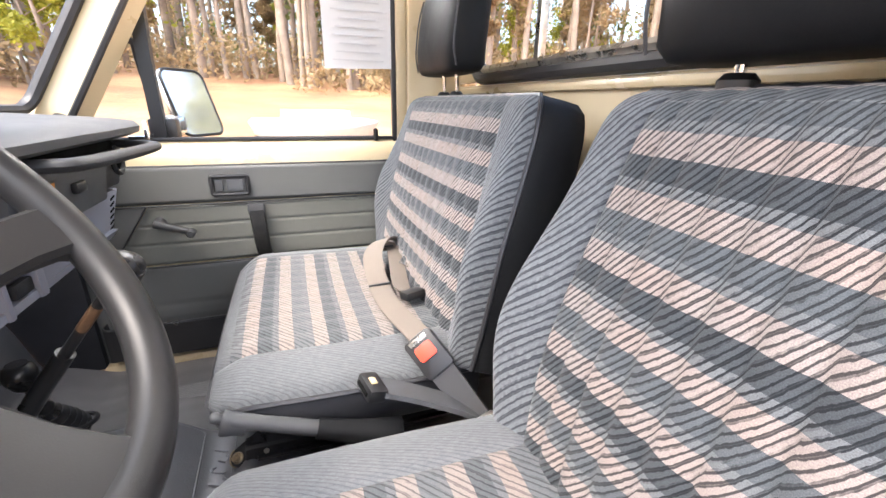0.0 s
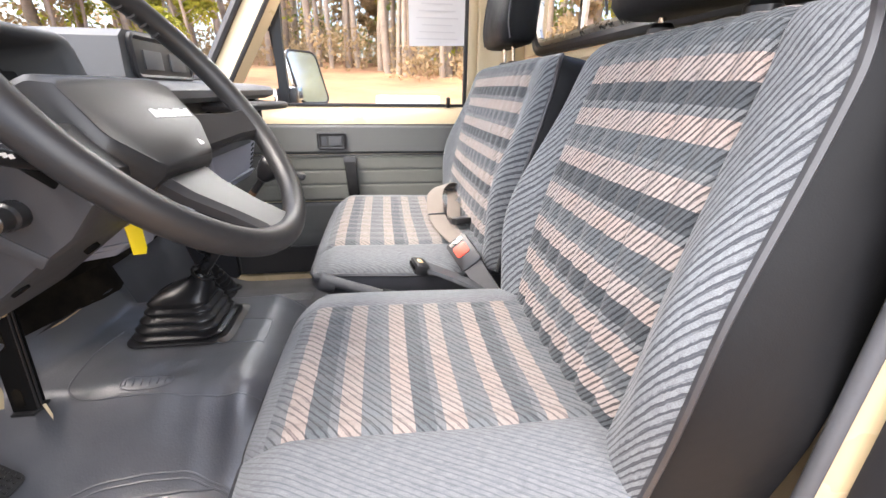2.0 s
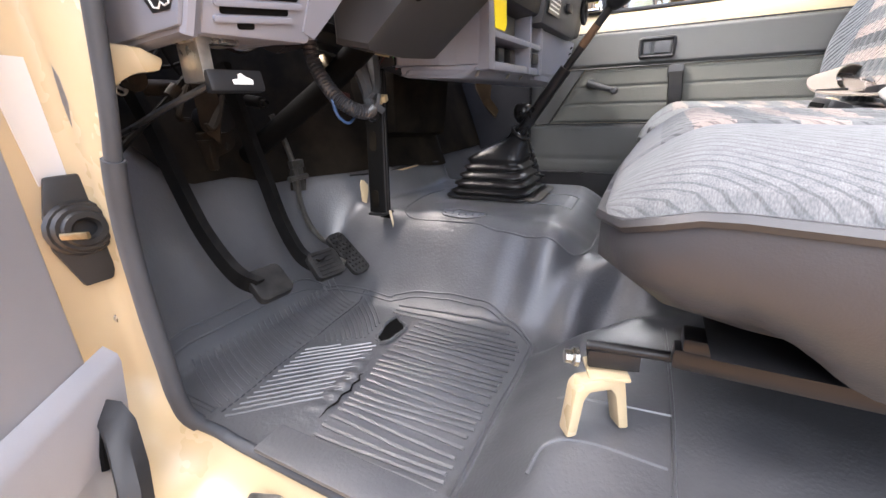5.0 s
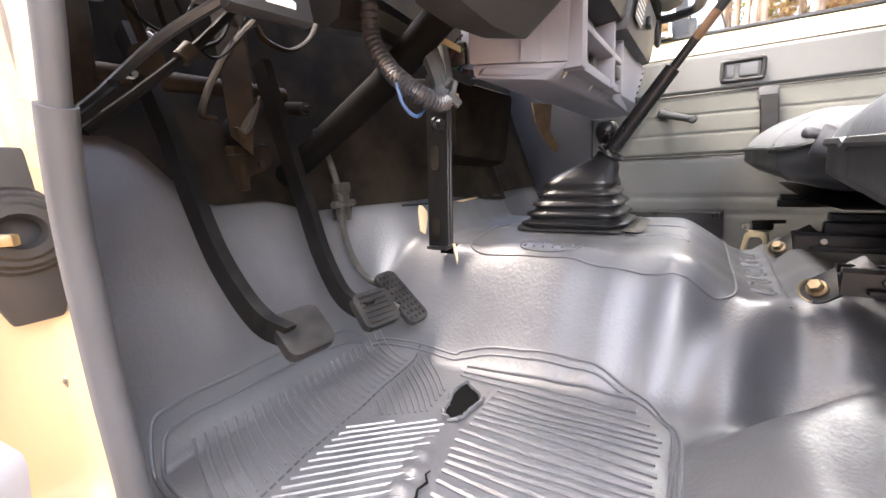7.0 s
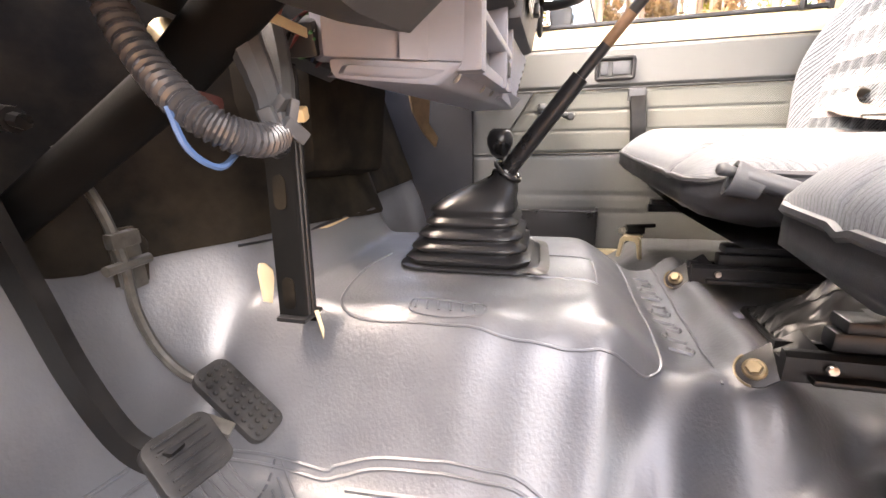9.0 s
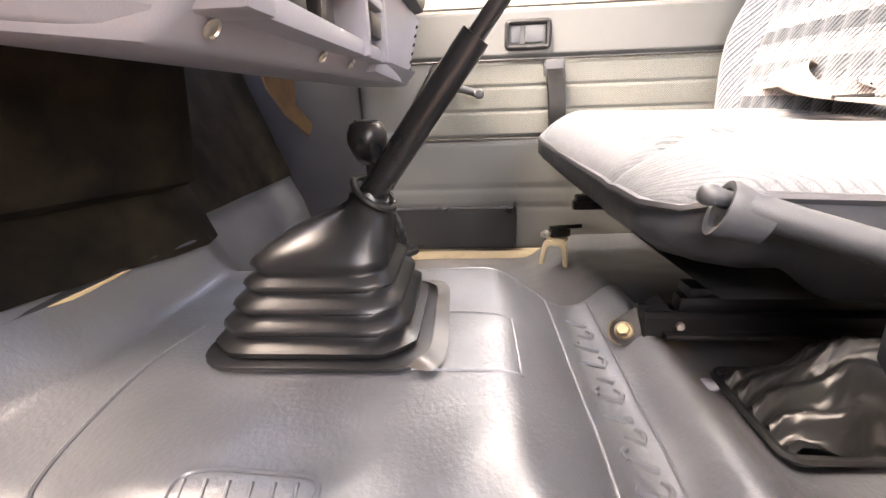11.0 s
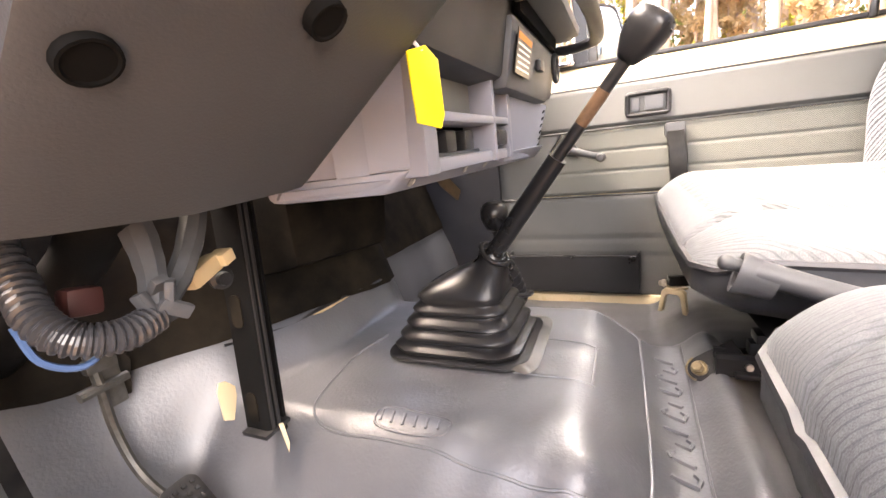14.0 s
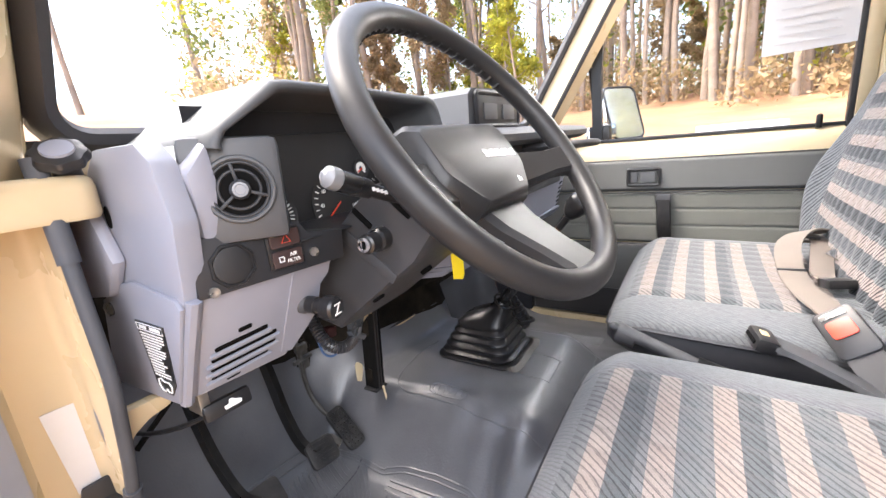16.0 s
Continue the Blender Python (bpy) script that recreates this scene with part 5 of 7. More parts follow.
part("handle_recess", box(0.36, 0.012, 0.03, (0.98, 0.4445, 0.905), 0.004), M["hollow_shade"], gb)
glove = part("glovebox_door", slab([(0.78, 0.462, 0.785), (1.14, 0.462, 0.785), (1.14, 0.445, 0.885), (0.78, 0.445, 0.885)], [(0.78, 0.50, 0.785), (1.14, 0.50, 0.785), (1.14, 0.50, 0.885), (0.78, 0.50, 0.885)], 0.008), M["dash_pad"], ds, "grey glovebox lid")
part("latch", box(0.04, 0.012, 0.02, (0.985, 0.447, 0.84), 0.004), M["black"], glove)
wl = thing("warning_label", (0.85, 0.44, 0.84), "black label with an orange heading on the glovebox", "label")
LM = facing((0.845, 0.4475, 0.838), (0, -0.985, -0.17))
part("plate", placed(box(0.105, 0.062, 0.001, (0, 0, 0.0005), 0), LM), M["black"], wl)
M["orange_print"] = plain("orange_print", (0.62, 0.22, 0.03), 0.6, wear=0.05, bump=0)
part("heading", placed(box(0.095, 0.009, 0.0006, (0, 0.022, 0.0013), 0), LM), M["orange_print"], wl)
for k in range(5):
    part("print_bar", placed(box(0.09 - 0.012 * (k % 2), 0.003, 0.0006, (-0.002, 0.011 - 0.0085 * k, 0.0013), 0), LM), M["white"], wl)
vr = part("right_vent", tube([(1.195 + 0.028 * math.cos(a), 0.447, 0.862 + 0.028 * math.sin(a)) for a in [2 * math.pi * k / 32 for k in range(32)]], 0.006, 8, True), M["dash_dark"], ds, "round air vent")
part("vent_bowl", lathe([(0.026, 0), (0.026, 0.004), (0, 0.005)], 24, facing((1.195, 0.452, 0.862), (0, -1, 0))), M["hollow_shade"], vr)
# gauge pod on top
gp = part("gauge_pod", loft([[(x, y, z) for x, z in ((0.525, 0.95), (0.53, 1.015), (0.545, 1.026), (0.75, 1.034), (0.768, 1.026), (0.772, 0.95))] for y in (0.452, 0.46, 0.56, 0.62)]), M["dash_pad"], ds, "grey gauge pod with a dark window", 45)
part("window", box(0.20, 0.006, 0.055, (0.655, 0.450, 0.988), 0.003), M["gauge"], gp)
part("window_rim", tube([(x, 0.448, z) for x, z in rounded(0.21, 0.062, 0.012, 4, 0.655, 0.989)], 0.005, 6, True), M["dash_dark"], gp)
for x in (0.61, 0.70):
    part("gauge", box(0.06, 0.003, 0.030, (x, 0.4455, 0.985), 0.001), M["dash_pad"], gp)
# centre stack with open bays
ck = part("centre_stack", box(0.355, 0.05, 0.016, (0.693, 0.505, 0.808), 0.005), M["dash_low"], ds, "pale grey centre stack with open bays")
for z, h in ((0.742, 0.012), (0.690, 0.016)):
    part("shelf", box(0.355, 0.05, h, (0.693, 0.507 + 0.005 * (z < 0.7), z), 0.004), M["dash_low"], ck)
for x, w in ((0.531, 0.032), (0.770, 0.014), (0.863, 0.022)):
    part("upright", box(w, 0.05, 0.135, (x, 0.5065, 0.749), 0.004), M["dash_low"], ck)
# near-black sheet stands for the shade deep in the open bays
part("bay_back", box(0.34, 0.01, 0.13, (0.70, 0.575, 0.75), 0.002), M["hollow_shade"], ck)
part("bay_floor", box(0.29, 0.08, 0.006, (0.713, 0.548, 0.700), 0.002), M["dash_pad"], ck)
part("bay_box", box(0.205, 0.05, 0.046, (0.655, 0.540, 0.775), 0.004), M["blank"], ck, "grey-beige blanking plate")
part("stack_cheek", slab([(0.514, 0.500, 0.690), (0.514, 0.494, 0.830), (0.400, 0.600, 0.830), (0.425, 0.616, 0.690)], [(0.545, 0.530, 0.690), (0.545, 0.520, 0.830), (0.44, 0.64, 0.830), (0.45, 0.64, 0.690)], 0.006), M["dash_low"], ck)
part("cheek_ridge", loft([[(0.486 - f, 0.526 + g, z), (0.474 - f, 0.533 + g, z), (0.462 - f, 0.548 + g, z), (0.480 - f, 0.546 + g, z)] for f, g, z in ((0.0, 0.006, 0.690), (0.006, 0.002, 0.760), (0.014, -0.002, 0.830))]), M["dash_low"], ck)
for x in (0.585, 0.645, 0.715):
    part("rocker", box(0.035, 0.02, 0.028, (x, 0.515, 0.716), 0.004), M["black"], ck)
for z in (0.785, 0.765):
    part("socket", lathe([(0.013, 0), (0.013, 0.012), (0.010, 0.014), (0.008, 0.006), (0, 0.005)], 16, facing((0.816, 0.525, z - 0.02 * (z < 0.77)), (0, -1, 0))), M["black"], ck)
part("small_pocket", box(0.05, 0.012, 0.024, (0.815, 0.488, 0.716), 0.004), M["dash_dark"], ck)
ap = part("apron", slab([(0.512, 0.500, 0.691), (1.245, 0.492, 0.691), (1.245, 0.515, 0.664), (0.505, 0.528, 0.667)], [(0.428, 0.615, 0.691), (1.245, 0.62, 0.70), (1.245, 0.62, 0.664), (0.432, 0.612, 0.672)], 0.006), M["dash_low"], ds, "pale grey lower dash rail")
part("apron_tongue", slab([(0.505, 0.515, 0.683), (0.505, 0.528, 0.672), (0.430, 0.600, 0.676), (0.430, 0.594, 0.684)], [(0.52, 0.54, 0.683), (0.52, 0.545, 0.672), (0.45, 0.63, 0.676), (0.45, 0.62, 0.684)], 0.003), M["dash_low"], ds)
for x in (0.535, 0.70, 0.79, 0.90):
    part("screw", lathe([(0.0062, 0), (0.0062, 0.001), (0.0045, 0.002), (0.004, 0.0008), (0, 0.0006)], 14, facing((x, 0.5135 - 0.012 * (x - 0.5), 0.677), (0, -0.75, -0.66))), M["steel"], ap)
ep = part("right_lower_panel", slab([(0.875, 0.486, 0.79), (1.26, 0.480, 0.79), (1.26, 0.515, 0.665), (0.875, 0.500, 0.672)], [(0.875, 0.60, 0.79), (1.29, 0.64, 0.79), (1.29, 0.64, 0.665), (0.875, 0.60, 0.672)], 0.008), M["dash_low"], ds, "pale grey passenger knee panel")
for k in range(6):
    part("slot", box(0.026, 0.004, 0.005, (1.222 + 0.004 * k, 0.4845 + 0.0045 * k, 0.772 - 0.0155 * k), 0.001, (0, -12, 0)), M["hollow_shade"], ep)

# yellow tag on a ring under the column
tg = thing("key_tag", (0.37, 0.41, 0.72), "bright yellow plastic key tag hanging under the column", "key tag")
part("tag", prism([(-0.011, -0.020), (0.006, -0.024), (0.010, -0.016), (0.012, 0.016), (0.004, 0.024), (-0.010, 0.020)], 0.002, facing((0.373, 0.411, 0.742), (-0.45, -0.88, 0.1)), 0.0006), M["yellow"], tg)
part("hole", lathe([(0.002, 0), (0.002, 0.0005), (0, 0.0005)], 10, facing((0.371, 0.4085, 0.725), (-0.45, -0.88, 0.1))), M["hollow_shade"], tg)
part("cord", tube([(0.374, 0.411, 0.762), (0.382, 0.43, 0.785), (0.40, 0.48, 0.80)], 0.0012, 5), M["white"], tg)

# bonnet release
hl = thing("bonnet_release", (0.05, 0.56, 0.65), "black bonnet release pull with a white pictogram", "lever")
HM = facing((0.052, 0.5545, 0.6555), (-0.1, -0.97, 0.2))
part("pull", placed(box(0.055, 0.020, 0.012, (0, 0, 0), 0.004), HM), M["black"], hl)
part("pictogram", prism([(-0.009, -0.004), (0.010, -0.004), (0.011, 0.0), (0.004, 0.003), (0.0, 0.006), (-0.003, 0.005), (-0.004, 0.001), (-0.010, 0.0)], 0.0006, HM @ Matrix.Translation((0.004, 0, 0.006)), 0), M["white"], hl)
part("bracket", merged(box(0.012, 0.03, 0.04, (0.03, 0.572, 0.675), 0.002), box(0.05, 0.03, 0.006, (0.045, 0.575, 0.690), 0.002)), M["steel"], hl)
part("cable", tube(smooth_path([(0.028, 0.56, 0.652), (0.01, 0.60, 0.635), (-0.001, 0.68, 0.61), (-0.001, 0.78, 0.60)], 5), 0.003, 6), M["black"], hl)


# ---- pedals and footwell ----
def blade(arm, w, t):
    """A flat steel pedal arm."""
    pts = smooth_path(arm, 6)
    rings = []
    for i, p in enumerate(pts):
        d = (pts[min(i + 1, len(pts) - 1)] - pts[max(i - 1, 0)]).normalized()
        x = Vector((1, 0, 0))
        n = x.cross(d).normalized()
        rings.append([p + x * sx * t + n * sn * w for sx, sn in ((-1, -1), (1, -1), (1, 1), (-1, 1))])
    return loft(rings)


def foot_pedal(name, arm, padm, w, h, label, ridges):
    p = thing(name, tuple(padm.translation), label, "pedal", "pedals")
    part("arm", blade(arm, 0.013, 0.006), M["arm_black"], p)
    pd = part("pad", prism(rounded(w, h, 0.010, 4), 0.014, padm, 0.005), M["pedal_rubber"], p, "worn rubber pedal pad")
    for k in range(ridges):
        part("rib", placed(box(w * 0.72, 0.0022, 0.0022, (0, (k - (ridges - 1) / 2) * h * 0.75 / max(1, ridges - 1), 0.0145), 0.0006), padm), M["pedal_rubber"], pd)
    return p


foot_pedal("clutch_pedal", [(0.112, 0.664, 0.400), (0.102, 0.682, 0.412), (0.100, 0.708, 0.433), (0.100, 0.741, 0.473), (0.100, 0.763, 0.518), (0.100, 0.781, 0.564), (0.100, 0.798, 0.61), (0.100, 0.821, 0.656), (0.100, 0.845, 0.71)], facing((0.128, 0.667, 0.393), (-0.08, -0.66, 0.75)), 0.053, 0.050, "black clutch pedal with a worn rubber pad", 0)
foot_pedal("brake_pedal", [(0.258, 0.690, 0.372), (0.251, 0.710, 0.378), (0.250, 0.735, 0.396), (0.250, 0.762, 0.447), (0.250, 0.781, 0.511), (0.250, 0.80, 0.573), (0.250, 0.815, 0.628), (0.250, 0.835, 0.70)], facing((0.266, 0.693, 0.367), (-0.16, -0.70, 0.70)), 0.056, 0.052, "black brake pedal with a ribbed rubber pad", 6)
ga = thing("accelerator_pedal", (0.34, 0.70, 0.36), "black accelerator pedal on a bent steel rod", "pedal", "pedals")
GM = facing((0.349, 0.714, 0.356), (-0.081, -0.660, 0.746), (0.041, 0.746, 0.665))
gpd = part("pad", prism(rounded(0.042, 0.098, 0.012, 4), 0.010, GM, 0.004), M["pedal_rubber"], ga, "studded rubber pad")
for i in range(4):
    for j in range(9):
        part("stud", lathe([(0.0032, 0), (0.0026, 0.0025), (0, 0.003)], 7, GM @ Matrix.Translation(((i - 1.5) * 0.0090, (j - 4) * 0.0098, 0.010))), M["pedal_rubber"], gpd)
part("rod", tube(smooth_path([(0.352, 0.735, 0.372), (0.347, 0.768, 0.381), (0.345, 0.796, 0.410), (0.345, 0.812, 0.455), (0.345, 0.812, 0.505), (0.345, 0.824, 0.56), (0.335, 0.84, 0.62)], 6), 0.0052, 8), M["grey_steel"], ga)
part("pivot", merged(box(0.022, 0.014, 0.052, (0.358, 0.822, 0.500), 0.003), tube([(0.325, 0.810, 0.503), (0.372, 0.812, 0.503)], 0.0055, 8), box(0.030, 0.012, 0.016, (0.352, 0.815, 0.528), 0.003)), M["grey_steel"], ga)
part("stop", box(0.018, 0.030, 0.012, (0.306, 0.700, 0.362), 0.003, (30, 0, 20)), M["grey_steel"], ga)

# pedal box and clutter behind the column
pb = thing("pedal_box", (0.2, 0.83, 0.62), "dusty pressed-steel pedal bracket with return springs", "bracket")
part("web", prism([(-0.016, -0.06), (0.008, -0.085), (0.018, -0.02), (0.020, 0.10), (-0.018, 0.10)], 0.006, facing((0.205, 0.825, 0.665), (-0.8, -0.6, 0)), 0.002), M["brown_steel"], pb)
part("web", prism([(-0.010, -0.06), (0.010, -0.05), (0.016, 0.02), (0.014, 0.10), (-0.016, 0.10)], 0.006, facing((0.055, 0.84, 0.68), (-0.7, -0.7, 0.1)), 0.002), M["brown_steel"], pb)
part("cross_bar", tube([(0.03, 0.85, 0.665), (0.29, 0.85, 0.665)], 0.011, 12), M["brown_steel"], pb)
part("stay", tube(smooth_path([(0.085, 0.80, 0.735), (0.105, 0.815, 0.675), (0.112, 0.835, 0.615), (0.135, 0.85, 0.575)], 5), 0.006, 8, flat=0.5), M["brown_steel"], pb)
part("lug", lathe([(0.015, 0), (0.015, 0.006), (0.007, 0.006), (0.007, 0.001), (0, 0.001)], 16, facing((0.095, 0.80, 0.672), (-0.5, -0.86, 0))), M["brown_steel"], pb)
part("spring", tube([(0.075 + 0.006 * math.cos(a) + 0.0006 * k, 0.80 + 0.0004 * k, 0.655 + 0.0007 * k + 0.006 * math.sin(a)) for k, a in enumerate([0.7 * q for q in range(80)])], 0.0014, 5), M["steel"], pb)
part("master_cylinder", tube([(0.235, 0.84, 0.62), (0.245, 0.90, 0.615)], 0.024, 14), M["black_metal"], pb)
part("clip_plate", merged(box(0.068, 0.030, 0.066, (0.250, 0.895, 0.566), 0.006, (0, -3, 8)), box(0.012, 0.038, 0.050, (0.219, 0.880, 0.560), 0.003, (0, 0, 8))), M["brown_steel"], pb)
for dx in (-0.016, 0.014):
    part("screw", lathe([(0.006, 0), (0.006, 0.003), (0.003, 0.004), (0, 0.004)], 10, facing((0.247 + dx, 0.878, 0.562 + dx * 0.6), (-0.1, -1, 0))), M["brown_steel"], pb)
part("stop_switch", merged(tube([(0.285, 0.80, 0.64), (0.285, 0.835, 0.645)], 0.010, 10), tube([(0.285, 0.79, 0.638), (0.285, 0.80, 0.64)], 0.006, 8)), M["black"], pb)
part("return_arm", tube(smooth_path([(0.220, 0.800, 0.736), (0.191, 0.800, 0.707), (0.166, 0.800, 0.674), (0.149, 0.800, 0.645), (0.141, 0.800, 0.623), (0.154, 0.800, 0.620)], 5), 0.007, 8, flat=0.5), M["brown_steel"], pb)
part("return_arm", tube(smooth_path([(0.348, 0.820, 0.776), (0.324, 0.820, 0.742), (0.287, 0.820, 0.720), (0.250, 0.820, 0.725), (0.239, 0.820, 0.740)], 5), 0.006, 8, flat=0.5), M["brown_steel"], pb)
part("tab", tube(smooth_path([(0.222, 0.810, 0.653), (0.203, 0.810, 0.618), (0.190, 0.810, 0.604), (0.184, 0.810, 0.613)], 5), [0.004, 0.006, 0.008, 0.009, 0.010, 0.011, 0.011, 0.011, 0.010, 0.010, 0.009, 0.008, 0.007, 0.006, 0.005, 0.004], 8, flat=0.5), M["brown_steel"], pb)
part("cable", tube(smooth_path([(-0.008, 0.680, 0.590), (0.007, 0.680, 0.602), (0.036, 0.680, 0.625), (0.068, 0.680, 0.651), (0.096, 0.680, 0.677), (0.124, 0.680, 0.704)], 5), 0.0036, 8), M["matt_black"], pb)
part("ferrule", tube([(0.063, 0.680, 0.647), (0.073, 0.680, 0.657)], 0.0065, 12), M["brown_steel"], pb)
for k in range(3):
    x = 0.035 + 0.031 * k + 0.013 * (k % 2)
    part("hanging_wire", tube(smooth_path([(x, 0.72 + 0.02 * (k % 3), 0.76), (x + 0.03, 0.755 + 0.02 * (k % 2), 0.705 - 0.014 * (k % 3)), (x + 0.085, 0.79, 0.70), (x + 0.13, 0.82, 0.75)], 5), 0.0018 + 0.0006 * (k % 2), 6), M["matt_black"], pb)
part("flasher_can", lathe([(0.013, 0), (0.014, 0.004), (0.014, 0.032), (0.012, 0.035), (0, 0.035)], 16, facing((0.335, 0.70, 0.70), (0, -0.8, -0.6))), M["brass"], pb)
part("bracket_ear", prism([(-0.018, -0.03), (0.012, -0.03), (0.020, 0.01), (0.010, 0.03), (-0.014, 0.03)], 0.004, facing((0.368, 0.835, 0.505), (-0.4, -0.9, 0.1)), 0.001), M["brown_steel"], pb)

ps = thing("support_post", (0.408, 0.68, 0.41), "black pressed-steel dash support post with slots", "post")
part("channel", loft([[(x + 0.012 * k, y, z) for x, y in ((0.411, 0.694), (0.411, 0.664), (0.414, 0.660), (0.428, 0.660), (0.431, 0.664), (0.431, 0.694), (0.427, 0.694), (0.427, 0.666), (0.415, 0.666), (0.415, 0.694))] for k, z in ((0, 0.425), (1.7, 0.69))]), M["matt_black"], ps)
part("flange", loft([[(x + 0.012 * k, y, z) for x, y in ((0.435, 0.664), (0.441, 0.667), (0.441, 0.690), (0.435, 0.688))] for k, z in ((0, 0.412), (1.7, 0.68))]), M["matt_black"], ps)
for z in (0.455, 0.565):
    part("slot", prism(rounded(0.015, 0.036, 0.0065, 4), 0.0015, facing((0.4106 + 0.077 * (z - 0.425), 0.679, z), (-1, 0, 0.077)), 0), M["firewall"], ps)
for x in (0.417, 0.425):
    part("fold", loft([[(x + 0.012 * k + dx, 0.6602 - dy, z) for dx, dy in ((-0.0025, 0), (-0.0015, 0.0018), (0.0015, 0.0018), (0.0025, 0))] for k, z in ((0, 0.427), (1.7, 0.688))]), M["black_metal"], ps)
part("foot", box(0.036, 0.036, 0.005, (0.421, 0.675, 0.427), 0.001), M["black_metal"], ps)
part("cross_bolt", lathe([(0.011, 0), (0.011, 0.006), (0.007, 0.008), (0.006, 0.014), (0, 0.014)], 14, facing((0.396, 0.658, 0.612), (-0.3, -1, 0))), M["black_metal"], ps)
part("torn_edge", prism([(-0.003, 0.008), (0.002, 0.008), (0.004, -0.016), (0.001, -0.027)], 0.003, facing((0.424, 0.655, 0.424), (-0.6, -0.75, 0.2)), 0.001), M["paint"], ps, "bare beige paint showing through a torn covering")
part("torn_edge", prism([(-0.018, -0.014), (-0.008, -0.020), (0.002, 0.004), (0.003, 0.014), (-0.005, 0.024), (-0.012, 0.026), (-0.016, 0.018)], 0.003, facing((0.404, 0.692, 0.470), (-0.10, -0.99, 0.1)), 0.001), M["paint"], ps, "bare beige paint showing through a torn covering")

wr = thing("wiring_loom", (0.32, 0.65, 0.62), "grey corrugated wiring conduit with a cream connector", "wiring")
cpath = smooth_path([(0.246, 0.635, 0.80), (0.247, 0.640, 0.73), (0.249, 0.640, 0.692), (0.247, 0.622, 0.662), (0.241, 0.598, 0.641), (0.247, 0.581, 0.627), (0.267, 0.575, 0.621), (0.290, 0.579, 0.623)], 22)
part("conduit", tube(cpath, [0.0104 if k % 4 < 2 else 0.0086 for k in range(len(cpath))], 12), M["conduit"], wr, "ribbed grey conduit", 25)
part("connector", merged(box(0.036, 0.014, 0.015, (0.352, 0.616, 0.633), 0.004, (0, -16, 12)), box(0.014, 0.016, 0.011, (0.371, 0.615, 0.639), 0.002, (0, -16, 12))), M["orange"], wr, "cream plastic connector")
part("tape_wrap", tube(smooth_path([(0.300, 0.612, 0.705), (0.305, 0.602, 0.676), (0.300, 0.590, 0.648), (0.290, 0.580, 0.627)], 4), [0.012, 0.013, 0.012, 0.012, 0.011, 0.011, 0.010, 0.010, 0.009, 0.009, 0.009, 0.008, 0.008], 8), M["tape"], wr, "grey cloth tape wrap")
part("frayed_tape", merged(*[box(0.020, 0.006, 0.010, (0.292 + 0.007 * math.sin(2.3 * k), 0.574 + 0.004 * math.cos(3 * k), 0.621 + 0.005 * k), 0.002, (20 * k, 35 * k, 15 - 28 * k)) for k in range(5)]), M["tape"], wr, "loose end of the tape")
part("tape_wrap", tube(smooth_path([(0.375, 0.632, 0.705), (0.350, 0.612, 0.668), (0.318, 0.592, 0.640), (0.292, 0.580, 0.626)], 4), [0.011, 0.011, 0.011, 0.010, 0.010, 0.010, 0.009, 0.009, 0.009, 0.008, 0.008, 0.008, 0.008], 8), M["tape"], wr)
rng = random.Random(4)
for k in range(14):
    m_ = M[("wire_red", "wire_green", "wire_blue", "black", "white", "black")[k % 6]]
    x0, z0_ = 0.37 + rng.random() * 0.10, 0.70 + rng.random() * 0.03
    part("wire", tube(smooth_path([(x0, 0.62, z0_), (x0 + 0.03, 0.64 + 0.03 * rng.random(), z0_ - 0.01), (x0 + 0.08, 0.62, z0_ + 0.02 + 0.02 * rng.random())], 5), 0.0016, 5), m_, wr)
part("wire", tube(smooth_path([(0.232, 0.600, 0.640), (0.236, 0.596, 0.618), (0.252, 0.592, 0.607), (0.270, 0.592, 0.616)], 5), 0.0020, 6), M["wire_blue"], wr)
part("relay", box(0.020, 0.016, 0.018, (0.268, 0.612, 0.640), 0.004, (0, 10, 0)), M["dull_red"], wr, "dull red relay")
part("fuse_block", box(0.07, 0.03, 0.03, (0.45, 0.64, 0.715), 0.004, (0, -18, 10)), M["black"], wr)
part("fuse_label", box(0.056, 0.002, 0.008, (0.378, 0.6185, 0.7085), 0.0005, (0, 3, 0)), M["orange"], wr, "amber fuse box lid")
part("bolt", lathe([(0.012, 0), (0.012, 0.004), (0.007, 0.006), (0.007, 0.012), (0, 0.012)], 12, facing((0.345, 0.62, 0.725), (-0.2, -0.9, -0.3))), M["brass"], wr)
part("harness", tube(smooth_path([(0.20, 0.66, 0.72), (0.30, 0.68, 0.735), (0.42, 0.68, 0.72), (0.52, 0.66, 0.70)], 6), 0.022, 8), M["black"], wr)

# heater box seen as a dark mass behind the dash
hb = thing("heater_box", (0.66, 0.76, 0.6), "dark heater housing under the dash", "heater")
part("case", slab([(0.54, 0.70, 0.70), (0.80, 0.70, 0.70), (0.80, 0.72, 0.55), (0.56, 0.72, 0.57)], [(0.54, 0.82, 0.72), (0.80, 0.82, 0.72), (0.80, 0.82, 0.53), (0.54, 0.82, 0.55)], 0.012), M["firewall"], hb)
part("flap", prism([(-0.055, 0.10), (0.04, 0.10), (0.03, 0.02), (0.075, -0.02), (0.060, -0.045), (0.0, 0.0), (-0.04, 0.05)], 0.006, facing((1.13, 0.742, 0.615), (-0.3, -0.95, 0)), 0.001), M["felt"], hb, "loose brown felt flap")
solid("clip", box(0.012, 0.008, 0.026, (0.649, 0.805, 0.538), 0.002, (0, 12, 0)), M["orange"], "small cream plastic clip on the firewall", "clip")
